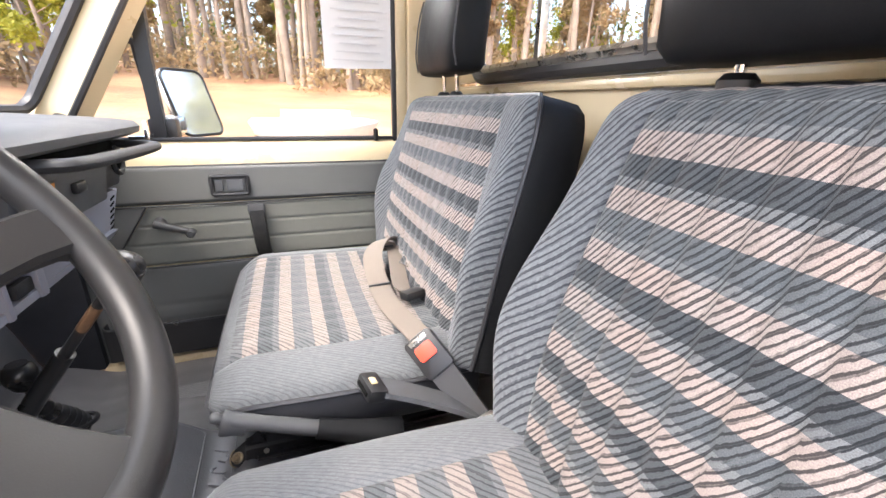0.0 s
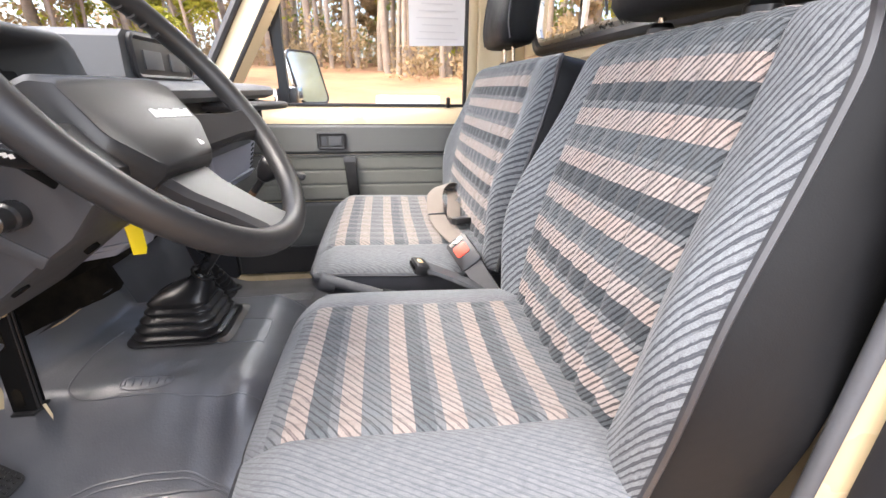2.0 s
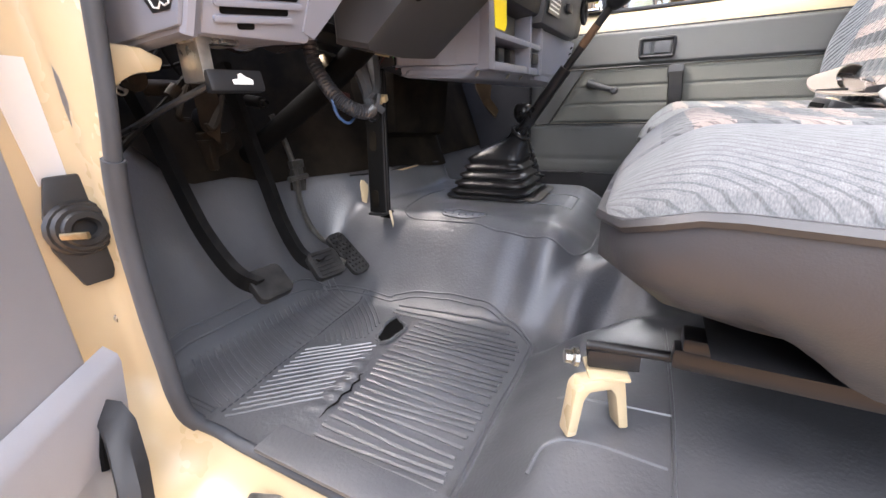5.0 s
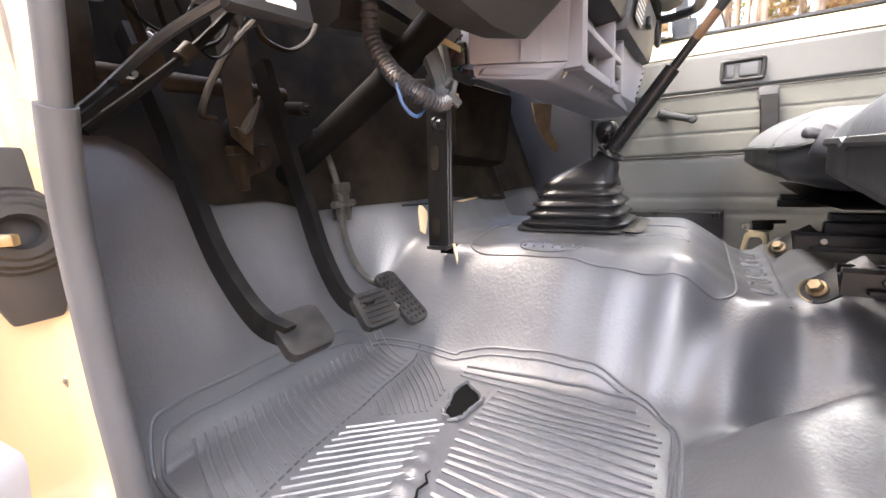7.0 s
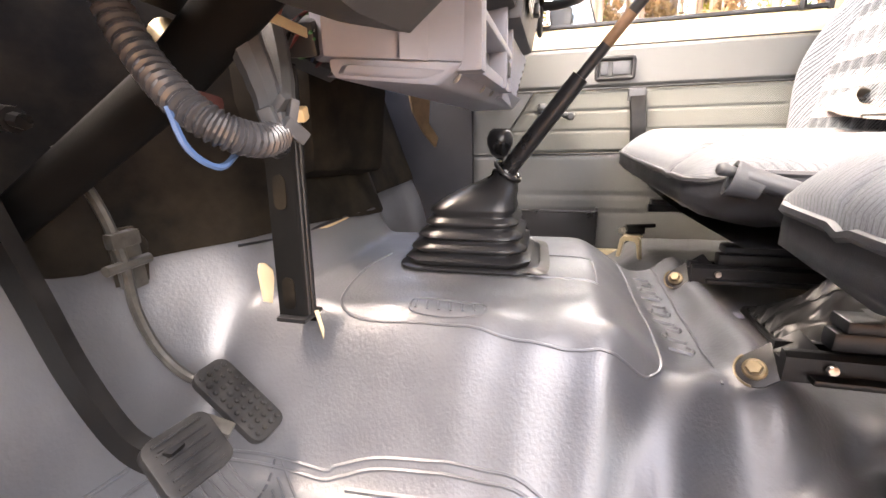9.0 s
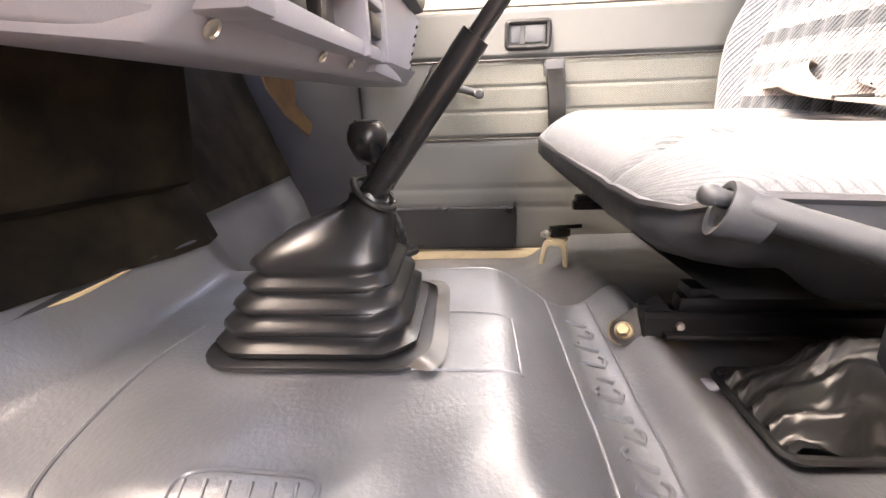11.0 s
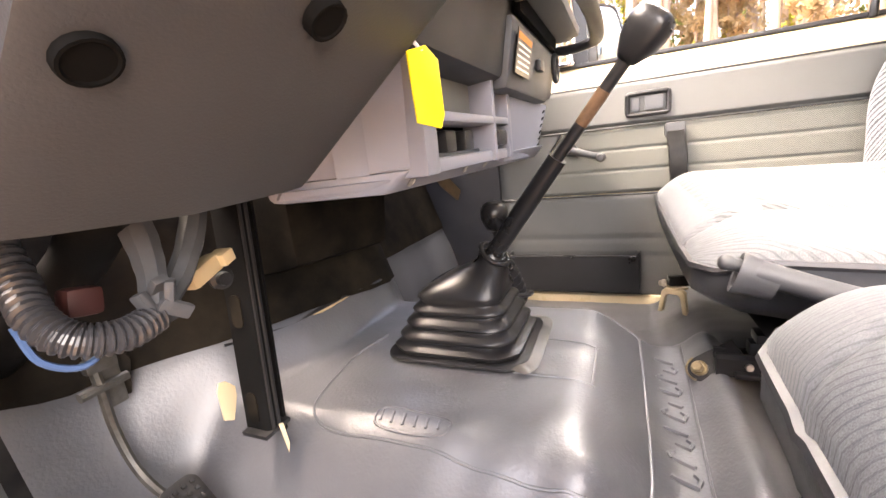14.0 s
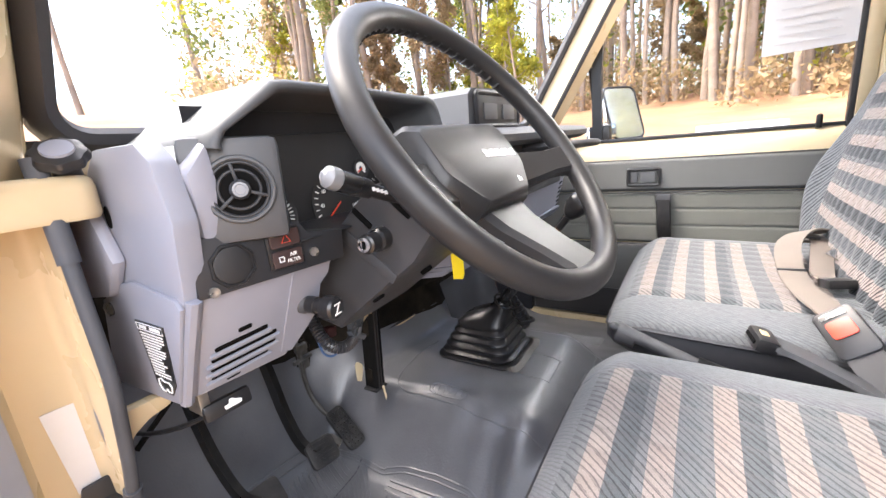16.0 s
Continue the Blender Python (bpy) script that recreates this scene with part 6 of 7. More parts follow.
solid("torn_edge_strip", tube(smooth_path([(x, toe_y(x) - 0.010, 0.4805) for x in (0.600, 0.64, 0.69)], 4), [0.002, 0.003, 0.004, 0.004, 0.004, 0.003, 0.003, 0.002, 0.001], 6), M["orange"], "pale frayed backing showing at the covering edge", "trim", kind="structure")
solid("firewall_tear", tube(smooth_path([(x, toe_y(x) - 0.006, 0.482 + dz) for x, dz in ((0.48, 0.003), (0.55, 0.0), (0.62, 0.001), (0.70, 0.0), (0.78, -0.006), (0.85, -0.013))], 6), 0.0065, 8, flat=0.45), M["rubber"], "frayed edge of the floor covering on the firewall", "trim", kind="structure")


# ---- floor detail ----
def on_floor(x, y, dz=0.0):
    return Vector((x, y, floor_z(x, y) + dz))


def bead(points, r=0.0018, closed=False, n=6, dz=0.0004):
    return tube([on_floor(p.x, p.y, dz) for p in smooth_path([(x, y, 0) for x, y in points], n, closed)], r, 6, closed)


em = thing("floor_moulding", (0.6, 0.45, 0.42), "raised panels moulded into the black tunnel covering", "floor moulding")
part("panel_outline", bead([(0.80, 0.283), (0.66, 0.281), (0.54, 0.281), (0.480, 0.284), (0.455, 0.296), (0.444, 0.325), (0.444, 0.42), (0.450, 0.52), (0.448, 0.59), (0.455, 0.632), (0.475, 0.652), (0.52, 0.662), (0.591, 0.666), (0.66, 0.657)]), M["mat"], em)
part("panel_outline", bead([(0.80, 0.283), (0.812, 0.30), (0.815, 0.40), (0.812, 0.55)]), M["mat"], em)
part("panel_outline", bead([(0.46, 0.232), (0.65, 0.228), (0.83, 0.226)]), M["mat"], em)
part("oval", bead([(0.470, 0.560), (0.459, 0.552), (0.457, 0.51), (0.459, 0.478), (0.470, 0.470), (0.482, 0.478), (0.486, 0.51), (0.484, 0.552)], 0.0016, True), M["mat"], em)
for k in range(6):
    part("oval_bar", bead([(0.464, 0.482 + 0.014 * k), (0.478, 0.485 + 0.014 * k)], 0.0016), M["mat"], em)
part("square", bead([(0.60, 0.340), (0.674, 0.340), (0.680, 0.346), (0.682, 0.43), (0.596, 0.432), (0.590, 0.425), (0.592, 0.347)], 0.0016, True), M["mat"], em)
for k in range(10):
    x = 0.520 + 0.026 * k
    part("raised_bar", bead([(x, 0.240), (x + 0.009, 0.264 - 0.005 * (k % 3))], 0.0030, dz=0.0), M["mat"], em)
    if k % 2 == 0:
        part("raised_bar", bead([(x + 0.002, 0.241), (x + 0.010, 0.238), (x + 0.017, 0.242)], 0.0028, dz=0.0), M["mat"], em)
    if k % 3 == 1:
        part("raised_bar", bead([(x + 0.008, 0.261), (x + 0.014, 0.263), (x + 0.020, 0.258)], 0.0028, dz=0.0), M["mat"], em)

mt = thing("floor_mat_ribs", (0.18, 0.48, 0.27), "ribbed heel pad of the driver's floor covering, split and worn through", "floor mat")


def rib(points, r=0.0027):
    part("rib", tube([on_floor(x, y, 0.0004) for x, y in points], r, 5), M["mat"], mt)
for k in range(8):
    part("tread_rib", bead([(1.128 + 0.0115 * k, 0.338), (1.128 + 0.0115 * k, 0.415), (1.126 + 0.0115 * k, 0.492)], 0.0020), M["mat"], em)


def split_y(x):
    """The line of the split across the heel pad."""
    return 0.528 + 0.24 * max(0.0, x - 0.13)


def stitch_y(x):
    return 0.653 + 0.098 * (x - 0.02)


def ridge_x(y):
    """Where the two slanting fields of ribs meet."""
    return 0.178 + 0.66 * (0.66 - y)


for k in range(27):
    x = 0.016 + 0.0128 * k
    y0 = 0.347 + 0.003 * (k % 2) + 0.035 * ease(0.30, 0.355, x)
    y1 = split_y(x) - 0.010 if x < 0.225 else (0.535 if x < 0.315 else 0.597)
    rib([(x + 0.003 * math.sin(3.1 * q / 8 + k), y0 + (y1 - y0) * q / 8) for q in range(9)], 0.0029)
for k in range(16):
    x, y = 0.012 + 0.0118 * k, stitch_y(0.012 + 0.0118 * k) - 0.009
    pts = []
    for q in range(13):
        px_, py_ = x + 0.110 * q / 12, y - 0.124 * q / 12
        if px_ < ridge_x(py_) - 0.004 and py_ > split_y(px_) + 0.012:
            pts.append((px_, py_))
    if len(pts) > 2:
        rib(pts, 0.0017)
for k in range(13):
    x, y = 0.215 + 0.0118 * k, stitch_y(0.215 + 0.0118 * k) - 0.009
    pts = []
    for q in range(11):
        px_, py_ = x - 0.075 * q / 10, y - 0.080 * q / 10 - 0.004 * math.sin(math.pi * q / 10)
        if px_ > ridge_x(py_) + 0.005 and py_ > split_y(px_) + 0.014:
            pts.append((px_, py_))
    if len(pts) > 2:
        rib(pts, 0.0016)
for k in range(27):
    x = 0.022 + 0.0118 * k
    y = stitch_y(x) + 0.010
    rib([(x + 0.040 * (q / 6) ** 1.2, y + (0.784 - y) * q / 6) for q in range(7)], 0.0018)
for dx in (0.0, 0.0065):
    part("border", bead([(0.016 - dx, 0.665), (0.020 - dx, 0.75), (0.034 - dx, 0.787 + dx), (0.06, 0.794 + dx), (0.14, 0.794 + dx), (0.25, 0.793 + dx), (0.325 + dx, 0.786 + dx), (0.347 + dx, 0.765), (0.352 + dx, 0.72), (0.352 + dx, 0.67), (0.350 + dx, 0.625), (0.355 + dx, 0.605 + dx), (0.364 + dx, 0.56), (0.366 + dx, 0.44), (0.353 + dx, 0.388), (0.333 + dx, 0.350), (0.30, 0.337 - dx), (0.15, 0.337 - dx), (0.014, 0.335 - dx)], 0.0022), M["mat"], mt)
for k in range(34):
    x = 0.014 + 0.0102 * k
    part("stitch", tube([on_floor(x, stitch_y(x), 0.001), on_floor(x + 0.0065, stitch_y(x + 0.0065), 0.001)], 0.0013, 5), M["tape"], mt)
HOLE = [(-0.034, -0.006), (-0.026, 0.006), (-0.008, 0.010), (0.012, 0.016), (0.040, 0.012), (0.030, 0.0), (0.024, -0.012), (0.010, -0.022), (-0.010, -0.018), (-0.024, -0.016)]
part("wear_hole", prism(HOLE, 0.0022, Matrix.Translation(on_floor(0.268, 0.566, 0.0006)), 0), M["hollow_shade"], mt, "hole worn through the covering")
rh = random.Random(8)
lip = smooth_path([(0.268 + x * 1.10, 0.566 + y * 1.12, 0) for x, y in HOLE], 5, True)
part("hole_lip", tube([on_floor(p.x + rh.uniform(-0.0012, 0.0012), p.y + rh.uniform(-0.0012, 0.0012), 0.0024 + rh.uniform(0, 0.0016)) for p in lip], [rh.uniform(0.0018, 0.0034) for _ in lip], 6, True), M["mat"], mt)
part("frayed_edge", tube([on_floor(p.x, p.y, 0.0030) for p in lip[16:40]], 0.0012, 5), M["orange"], mt, "pale torn backing at the hole's edge")
part("split", tube([on_floor(x, split_y(x) + dy, 0.0028) for x, dy in ((0.152, 0.0), (0.146, 0.003), (0.138, -0.002), (0.127, 0.003), (0.115, -0.003), (0.102, 0.002), (0.09, -0.002), (0.075, 0.002), (0.058, 0.0))], [0.0004, 0.0010, 0.0014, 0.0012, 0.0016, 0.0012, 0.0014, 0.0010, 0.0003], 5), M["hollow_shade"], mt, "split in the covering")
part("worn_patch", sheet(34, 8, lambda a, b: on_floor(0.045 + 0.17 * a, split_y(0.045 + 0.17 * a) + 0.004 + 0.030 * b, 0.0045 * math.sin(math.pi * a) * math.sin(math.pi * b) * (0.55 + 0.45 * math.sin(44 * a)) + 0.0004)), M["mat"], mt, "bulging worn patch")
# seat step seams
ss = thing("step_seams", (0.1, 0.2, 0.335), "welted seams of the black vinyl seat step", "floor moulding")
part("seam", bead([(0.04, 0.262), (0.075, 0.255), (0.09, 0.225), (0.092, 0.155)], 0.002), M["mat"], ss)
part("seam", bead([(0.03, 0.150), (0.09, 0.150), (0.20, 0.152), (0.34, 0.16)], 0.002), M["mat"], ss)
part("seam", bead([(0.148, 0.26), (0.155, 0.20), (0.16, 0.152)], 0.0018), M["mat"], ss)


# ---- seat mounts ----
def seat_bracket(x, y, z, way=(-0.80, -0.6, 0.05)):
    b = thing("seat_bracket", (x, y, z), "beige painted steel seat foot bolted to the floor", "bracket", "seat feet")
    arch = [(-0.031, 0.0), (-0.024, 0.050), (-0.018, 0.057), (0.018, 0.057), (0.024, 0.050), (0.031, 0.0), (0.021, 0.001), (0.015, 0.038), (0.010, 0.045), (-0.010, 0.045), (-0.015, 0.038), (-0.021, 0.001)]
    part("arch", prism(arch, 0.018, facing((x - 0.016, y + 0.006, z), way) @ Matrix.Translation((0, 0, -0.006)), 0.003), M["paint"], b)
    part("top_plate", box(0.034, 0.036, 0.004, (x - 0.004, y, z + 0.057), 0.002, (0, 0, 20)), M["paint"], b)
    part("clamp", merged(box(0.026, 0.044, 0.004, (x + 0.004, y - 0.004, z + 0.063), 0.0015, (0, 0, 12)), box(0.004, 0.044, 0.016, (x - 0.008, y - 0.006, z + 0.071), 0.0015, (0, 0, 12)), tube([(x - 0.008, y + 0.018, z + 0.081), (x - 0.002, y - 0.05, z + 0.083)], 0.005, 10)), M["black_metal"], b, "black steel clamp")
    part("bolt", lathe([(0.009, 0), (0.009, 0.004), (0.0065, 0.006), (0.0065, 0.012), (0, 0.012)], 8, facing((x - 0.014, y + 0.024, z + 0.070), (-0.4, 0.9, 0.1))), M["steel"], b)
    return b


br1 = seat_bracket(0.126, 0.214, 0.336)
br2 = seat_bracket(1.16, 0.195, 0.288, (-0.93, 0.36, 0.05))


def seat_anchor(x, y, z):
    b = thing("seat_anchor", (x, y, z), "black steel seat runner end held by a yellow-zinc bolt", "bracket", "seat anchors")
    BM = facing((x, y, z), (-0.62, 0.42, 0.66), (0, -0.75, 0.6))
    spoon = [(0.0165 * math.cos(a), 0.0165 * math.sin(a)) for a in [math.pi * (0.94 + 1.12 * k / 14) for k in range(15)]] + [(0.0165, 0.020), (0.0165, 0.052), (-0.0165, 0.052), (-0.0165, 0.020)]
    tg = part("tongue", prism(spoon, 0.004, BM @ Matrix.Translation((0, 0, -0.006)), 0.0015), M["black_metal"], b)
    part("bare_edge", tube([BM @ Vector((0.0160 * math.cos(a), 0.0160 * math.sin(a), -0.002)) for a in [math.pi * (1.0 + 0.75 * k / 14) for k in range(15)]], 0.0013, 5), M["brass"], tg, "edge with the paint worn off")
    part("washer", lathe([(0.0100, -0.002), (0.0100, 0.0013), (0.0085, 0.0025), (0, 0.0025)], 20, BM), M["brass"], b)
    part("bolt", lathe([(0.0070, 0.002), (0.0070, 0.0085), (0.006, 0.010), (0, 0.010)], 6, BM), M["brass"], b, "yellow-zinc bolt", 20)
    part("rail", loft([[(x + 0.004 + dx, yy, z + 0.010 + dz) for dx, dz in ((-0.016, -0.012), (-0.016, 0.012), (-0.011, 0.016), (-0.006, 0.016), (-0.006, 0.006), (0.006, 0.006), (0.006, 0.016), (0.011, 0.016), (0.016, 0.012), (0.016, -0.012))] for yy in (y - 0.016, y - 0.03, y - 0.40)]), M["black_metal"], b, "black folded steel runner")
    part("rail_lip", box(0.012, 0.36, 0.006, (x - 0.016, y - 0.215, z + 0.004), 0.002), M["black_metal"], b)
    part("rivet", lathe([(0.005, 0), (0.004, 0.003), (0, 0.0035)], 10, facing((x - 0.014, y - 0.05, z + 0.014), (-1, 0, 0.2))), M["steel"], b)
    return b


an1 = seat_anchor(0.443, 0.216, 0.402)
copy_thing(an1, Matrix.Translation((0.702, 0.216, 0.395)))
sl = thing("seat_lever", (0.02, 0.0, 0.43), "dark grey seat slide lever", "lever")
part("grip", tube(smooth_path([(0.002, 0.048, 0.452), (0.004, 0.0, 0.432), (0.006, -0.05, 0.414)], 4), 0.009, 8, flat=0.6), M["dash_dark"], sl)
part("rod", tube(smooth_path([(0.006, -0.045, 0.415), (0.02, -0.08, 0.41), (0.10, -0.10, 0.42)], 4), 0.005, 8), M["steel"], sl)
solid("floor_plug", lathe([(0.0095, 0), (0.0095, 0.002), (0.008, 0.003), (0, 0.0034)], 18, Matrix.Translation(on_floor(0.655, 0.146, 0.0))), M["dash_low"], "pale round plastic plug in the floor", "plug")

# ---- gear lever, transfer lever, handbrake ----
gl = thing("gear_lever", (0.67, 0.51, 0.43), "black gear lever with a ribbed rubber boot", "gear lever")
BC = Vector((0.676, 0.522, 0.430))
profile = [(0.086, 0.000), (0.093, 0.006), (0.094, 0.010), (0.083, 0.014), (0.080, 0.018), (0.089, 0.023), (0.089, 0.028), (0.078, 0.032), (0.076, 0.036), (0.085, 0.041), (0.084, 0.046), (0.074, 0.050), (0.072, 0.054), (0.080, 0.059), (0.079, 0.063), (0.070, 0.067), (0.069, 0.071), (0.075, 0.076), (0.074, 0.081), (0.066, 0.091), (0.055, 0.101), (0.040, 0.111), (0.028, 0.119), (0.0215, 0.126), (0.0195, 0.133)]
rings = []
for r, z in profile:
    k = ease(0.07, 0.13, z)
    r *= 1 - 0.17 * ease(0.0, 0.085, z)
    cx, cy = BC.x - 0.006 - 0.001 * z / 0.13, BC.y - 0.006 * ease(0.0, 0.08, z) - 0.042 * ease(0.078, 0.13, z)
    ring = []
    for q in range(40):
        a = 2 * math.pi * q / 40
        sq = 1.0 / max(abs(math.cos(a)), abs(math.sin(a)))
        f = (1 + (min(sq, 1.22) - 1) * (1 - k))
        ring.append((cx + r * f * math.cos(a) * (0.85 + 0.10 * k), cy + r * f * math.sin(a), BC.z + z))
    rings.append(ring)
part("boot", loft(rings), M["rubber_shiny"], gl, "ribbed black rubber boot", 70)
part("base_plate", prism(rounded(0.174, 0.206, 0.034, 6), 0.005, Matrix.Translation((0.669, 0.519, 0.4275)), 0.0025), M["rubber_shiny"], gl)
part("corner_trim", sheet(40, 4, lambda a, b: (lambda p, k: (p.x + 0.014 * k * (p.x - 0.674) / 0.10, p.y + 0.014 * k * (p.y - 0.519) / 0.11, 0.4345 - 0.004 * k + 0.0012 * math.sin(17 * a)))(smooth_path([(0.753, 0.44, 0), (0.736, 0.418, 0), (0.69, 0.414, 0), (0.62, 0.413, 0), (0.592, 0.420, 0), (0.583, 0.436, 0)], 8)[round(a * 40)], (b - 0.25) * (1 - ease(0.85, 1.0, a)))), M["flange"], gl, "worn pale flange of the boot", 60)
LV = [Vector((0.668, 0.472, 0.556)), Vector((0.660, 0.440, 0.598)), Vector((0.645, 0.375, 0.682)), Vector((0.633, 0.325, 0.745)), Vector((0.626, 0.295, 0.782))]
part("collar", tube([LV[0] + Vector((0, 0, -0.006)), LV[0] + Vector((-0.001, -0.003, 0.002))], [0.0172, 0.0158], 16), M["rubber_shiny"], gl)
LIP = facing(LV[0] + Vector((-0.001, -0.004, 0.004)), LV[1] - LV[0])
part("lip", tube([LIP @ Vector((0.0205 * math.cos(a), 0.0215 * math.sin(a), 0)) for a in [2 * math.pi * k / 28 for k in range(28)]], 0.0032, 8, True), M["rubber_shiny"], gl, "rolled lip of the boot")
part("sleeve", tube(LV[:3], [0.0125, 0.0125, 0.0115], 14), M["rubber_shiny"], gl, "black rubber sleeve")
part("shaft", tube(LV[1:], 0.0070, 10), M["black_metal"], gl)
part("worn_shaft", tube([LV[3] + (LV[2] - LV[3]) * 0.45, LV[3] + (LV[4] - LV[3]) * 0.1], 0.0073, 10), M["rust"], gl, "rust where the paint has worn")
KN = facing(LV[4], LV[4] - LV[3])
part("knob", placed(loft([[(f * 0.021 * math.cos(a) * (1 + 0.08 * math.cos(3 * a)), f * 0.0225 * math.sin(a), z) for a in [2 * math.pi * k / 24 for k in range(24)]] for f, z in ((0.42, -0.012), (0.6, -0.006), (0.88, 0.006), (1.0, 0.018), (1.0, 0.028), (0.85, 0.036), (0.5, 0.040))]), KN), M["rubber_shiny"], gl, "black knob", 60)
tf = thing("transfer_lever", (0.77, 0.53, 0.43), "short black transfer lever with a round knob", "gear lever")
part("boot", tube(smooth_path([(0.828, 0.488, 0.434), (0.812, 0.487, 0.462), (0.790, 0.485, 0.490), (0.772, 0.486, 0.520), (0.760, 0.490, 0.552)], 6), [0.026, 0.027, 0.022, 0.021, 0.025, 0.020, 0.019, 0.023, 0.018, 0.017, 0.021, 0.016, 0.015, 0.019, 0.014, 0.013, 0.016, 0.012, 0.011, 0.013, 0.010, 0.009, 0.010, 0.009, 0.008], 14), M["rubber_shiny"], tf, "folded rubber boot", 50)
part("ring", tube([(0.832 + 0.031 * math.cos(a), 0.487 + 0.030 * math.sin(a), 0.441 - 0.006 * math.cos(a)) for a in [2 * math.pi * k / 28 for k in range(28)]], 0.0045, 8, True), M["rubber_shiny"], tf)
part("shaft", tube([(0.764, 0.490, 0.54), (0.754, 0.490, 0.59)], 0.006, 10), M["black_metal"], tf)
part("knob", lathe([(0.009, -0.028), (0.015, -0.022), (0.0215, -0.006), (0.0215, 0.004), (0.017, 0.014), (0.010, 0.017), (0, 0.0175)], 20, Matrix.Translation((0.752, 0.490, 0.602))), M["rubber_shiny"], tf, "round black knob", 60)
part("knob_cap", lathe([(0.013, 0.0), (0.013, 0.0015), (0, 0.002)], 18, Matrix.Translation((0.752, 0.490, 0.6185))), M["dash_dark"], tf)

hk = thing("handbrake", (0.585, 0.05, 0.4), "grey pull-up handbrake lever between the seats", "handbrake")
H0, H1 = Vector((0.598, 0.200, 0.564)), Vector((0.575, 0.0, 0.500))
dirh = (H1 - H0).normalized()
part("grip", tube([H0, H0 + dirh * 0.012, H0 + dirh * 0.05, H0 + dirh * 0.11, H0 + dirh * 0.135], [0.0115, 0.0125, 0.0115, 0.0125, 0.012], 14), M["pod"], hk, "grey moulded grip", 60)
HM = facing(H0, -dirh)
part("guard", placed(loft([[(f * 0.0145 * math.cos(a), -0.006 + f * 0.0215 * math.sin(a), z) for a in [2 * math.pi * k / 28 for k in range(28)]] for f, z in ((0.80, -0.030), (0.86, -0.014), (0.97, -0.003), (1.0, 0.001), (0.96, 0.0035), (0.72, 0.0025), (0.66, -0.002))]), HM), M["pod"], hk, "moulded lip of the grip", 50)
part("button", lathe([(0.0066, -0.004), (0.0066, 0.009), (0.0078, 0.011), (0.0080, 0.016), (0.0062, 0.0195), (0.003, 0.021), (0, 0.0212)], 18, HM @ Matrix.Translation((0, 0.001, 0))), M["pod"], hk, "push button", 60)
part("sleeve", tube([H0 + dirh * 0.13, H0 + dirh * 0.19, H0 + dirh * 0.26], [0.0155, 0.019, 0.030], 12), M["vinyl"], hk, "wrinkled leather sleeve")
part("shaft", tube([H0 + dirh * 0.2, Vector((0.575, -0.12, 0.40))], 0.010, 8), M["black_metal"], hk)
gt = thing("handbrake_gaiter", (0.58, 0.06, 0.36), "loose black leather handbrake gaiter in a metal frame", "gaiter")
part("gaiter", sheet(24, 16, lambda a, b: (0.565 + 0.105 * a + 0.006 * math.sin(22 * b), 0.132 - 0.19 * b, 0.364 + 0.070 * math.sin(math.pi * a) * math.sin(math.pi * min(1, b * 1.05)) + 0.008 * math.sin(30 * a + 12 * b))), M["rubber_shiny"], gt, "", 70)
part("surround", tube([(x, y, 0.366) for x, y in rounded(0.112, 0.20, 0.012, 3, 0.617, 0.037)], 0.004, 6, True), M["black_metal"], gt)

# ---- seat belts ----
def ribbon(points, width, sideways, name, parent, label="", t=0.0016, mat=None):
    """A flat webbing band; sideways gives its width direction for each point."""
    pts = smooth_path(points, 6)
    sw = smooth_path(sideways, 6)
    rings = []
    for i, p in enumerate(pts):
        d = (pts[min(i + 1, len(pts) - 1)] - pts[max(i - 1, 0)]).normalized()
        s_ = (sw[i] - d * sw[i].dot(d)).normalized()
        n = d.cross(s_).normalized()
        rings.append([p + s_ * (a * width / 2) + n * (b * t) for a, b in ((-1, -1), (1, -1), (1, 1), (-1, 1))])
    return part(name, loft(rings), mat or M["belt"], parent, label)


sb = thing("seat_belt", (0.9, -0.15, 0.6), "beige seat belt lying loosely across the passenger cushion", "seat belt")
ribbon([(1.25, -0.33, 0.95), (1.235, -0.235, 0.72), (1.17, -0.190, 0.635), (1.10, -0.165, 0.632), (1.03, -0.135, 0.640)], 0.046, [(0.3, 1, 0), (0.3, 1, 0), (0.3, 1, 0.4), (0.1, 1, 0.2), (0.2, 1, 0)], "webbing", sb)
ribbon([(1.07, -0.170, 0.655), (1.04, -0.125, 0.664), (0.99, -0.092, 0.650), (0.92, -0.082, 0.628), (0.82, -0.080, 0.618), (0.74, -0.088, 0.616), (0.67, -0.102, 0.616), (0.625, -0.110, 0.616)], 0.046, [(0.7, 0.7, -0.3), (0.5, 1, -0.4), (0.2, 1, -0.2), (0.05, 1, 0), (0.05, 1, 0.05), (0.15, 1, 0), (0.25, 1, 0), (0.3, 1, 0)], "webbing", sb)
ribbon([(1.06, -0.15, 0.650), (1.01, -0.150, 0.640), (0.94, -0.140, 0.622), (0.86, -0.128, 0.614), (0.82, -0.132, 0.616)], 0.040, [(0.2, 1, 0.3)] * 5, "webbing", sb)
part("loop", tube([(1.025, -0.150, 0.652), (1.020, -0.105, 0.656)], 0.003, 6), M["black"], sb)
part("loop", tube([(0.862, -0.104, 0.624), (0.858, -0.056, 0.623)], 0.003, 6), M["black"], sb)
tp = part("tongue_plate", prism([(-0.016, -0.020), (0.016, -0.020), (0.016, 0.014), (0.010, 0.020), (-0.010, 0.020), (-0.016, 0.014)], 0.0025, facing((0.940, -0.166, 0.634), (-0.35, -0.25, 0.9), (-0.6, -0.8, 0)), 0.001), M["chrome"], sb, "chromed belt tongue")
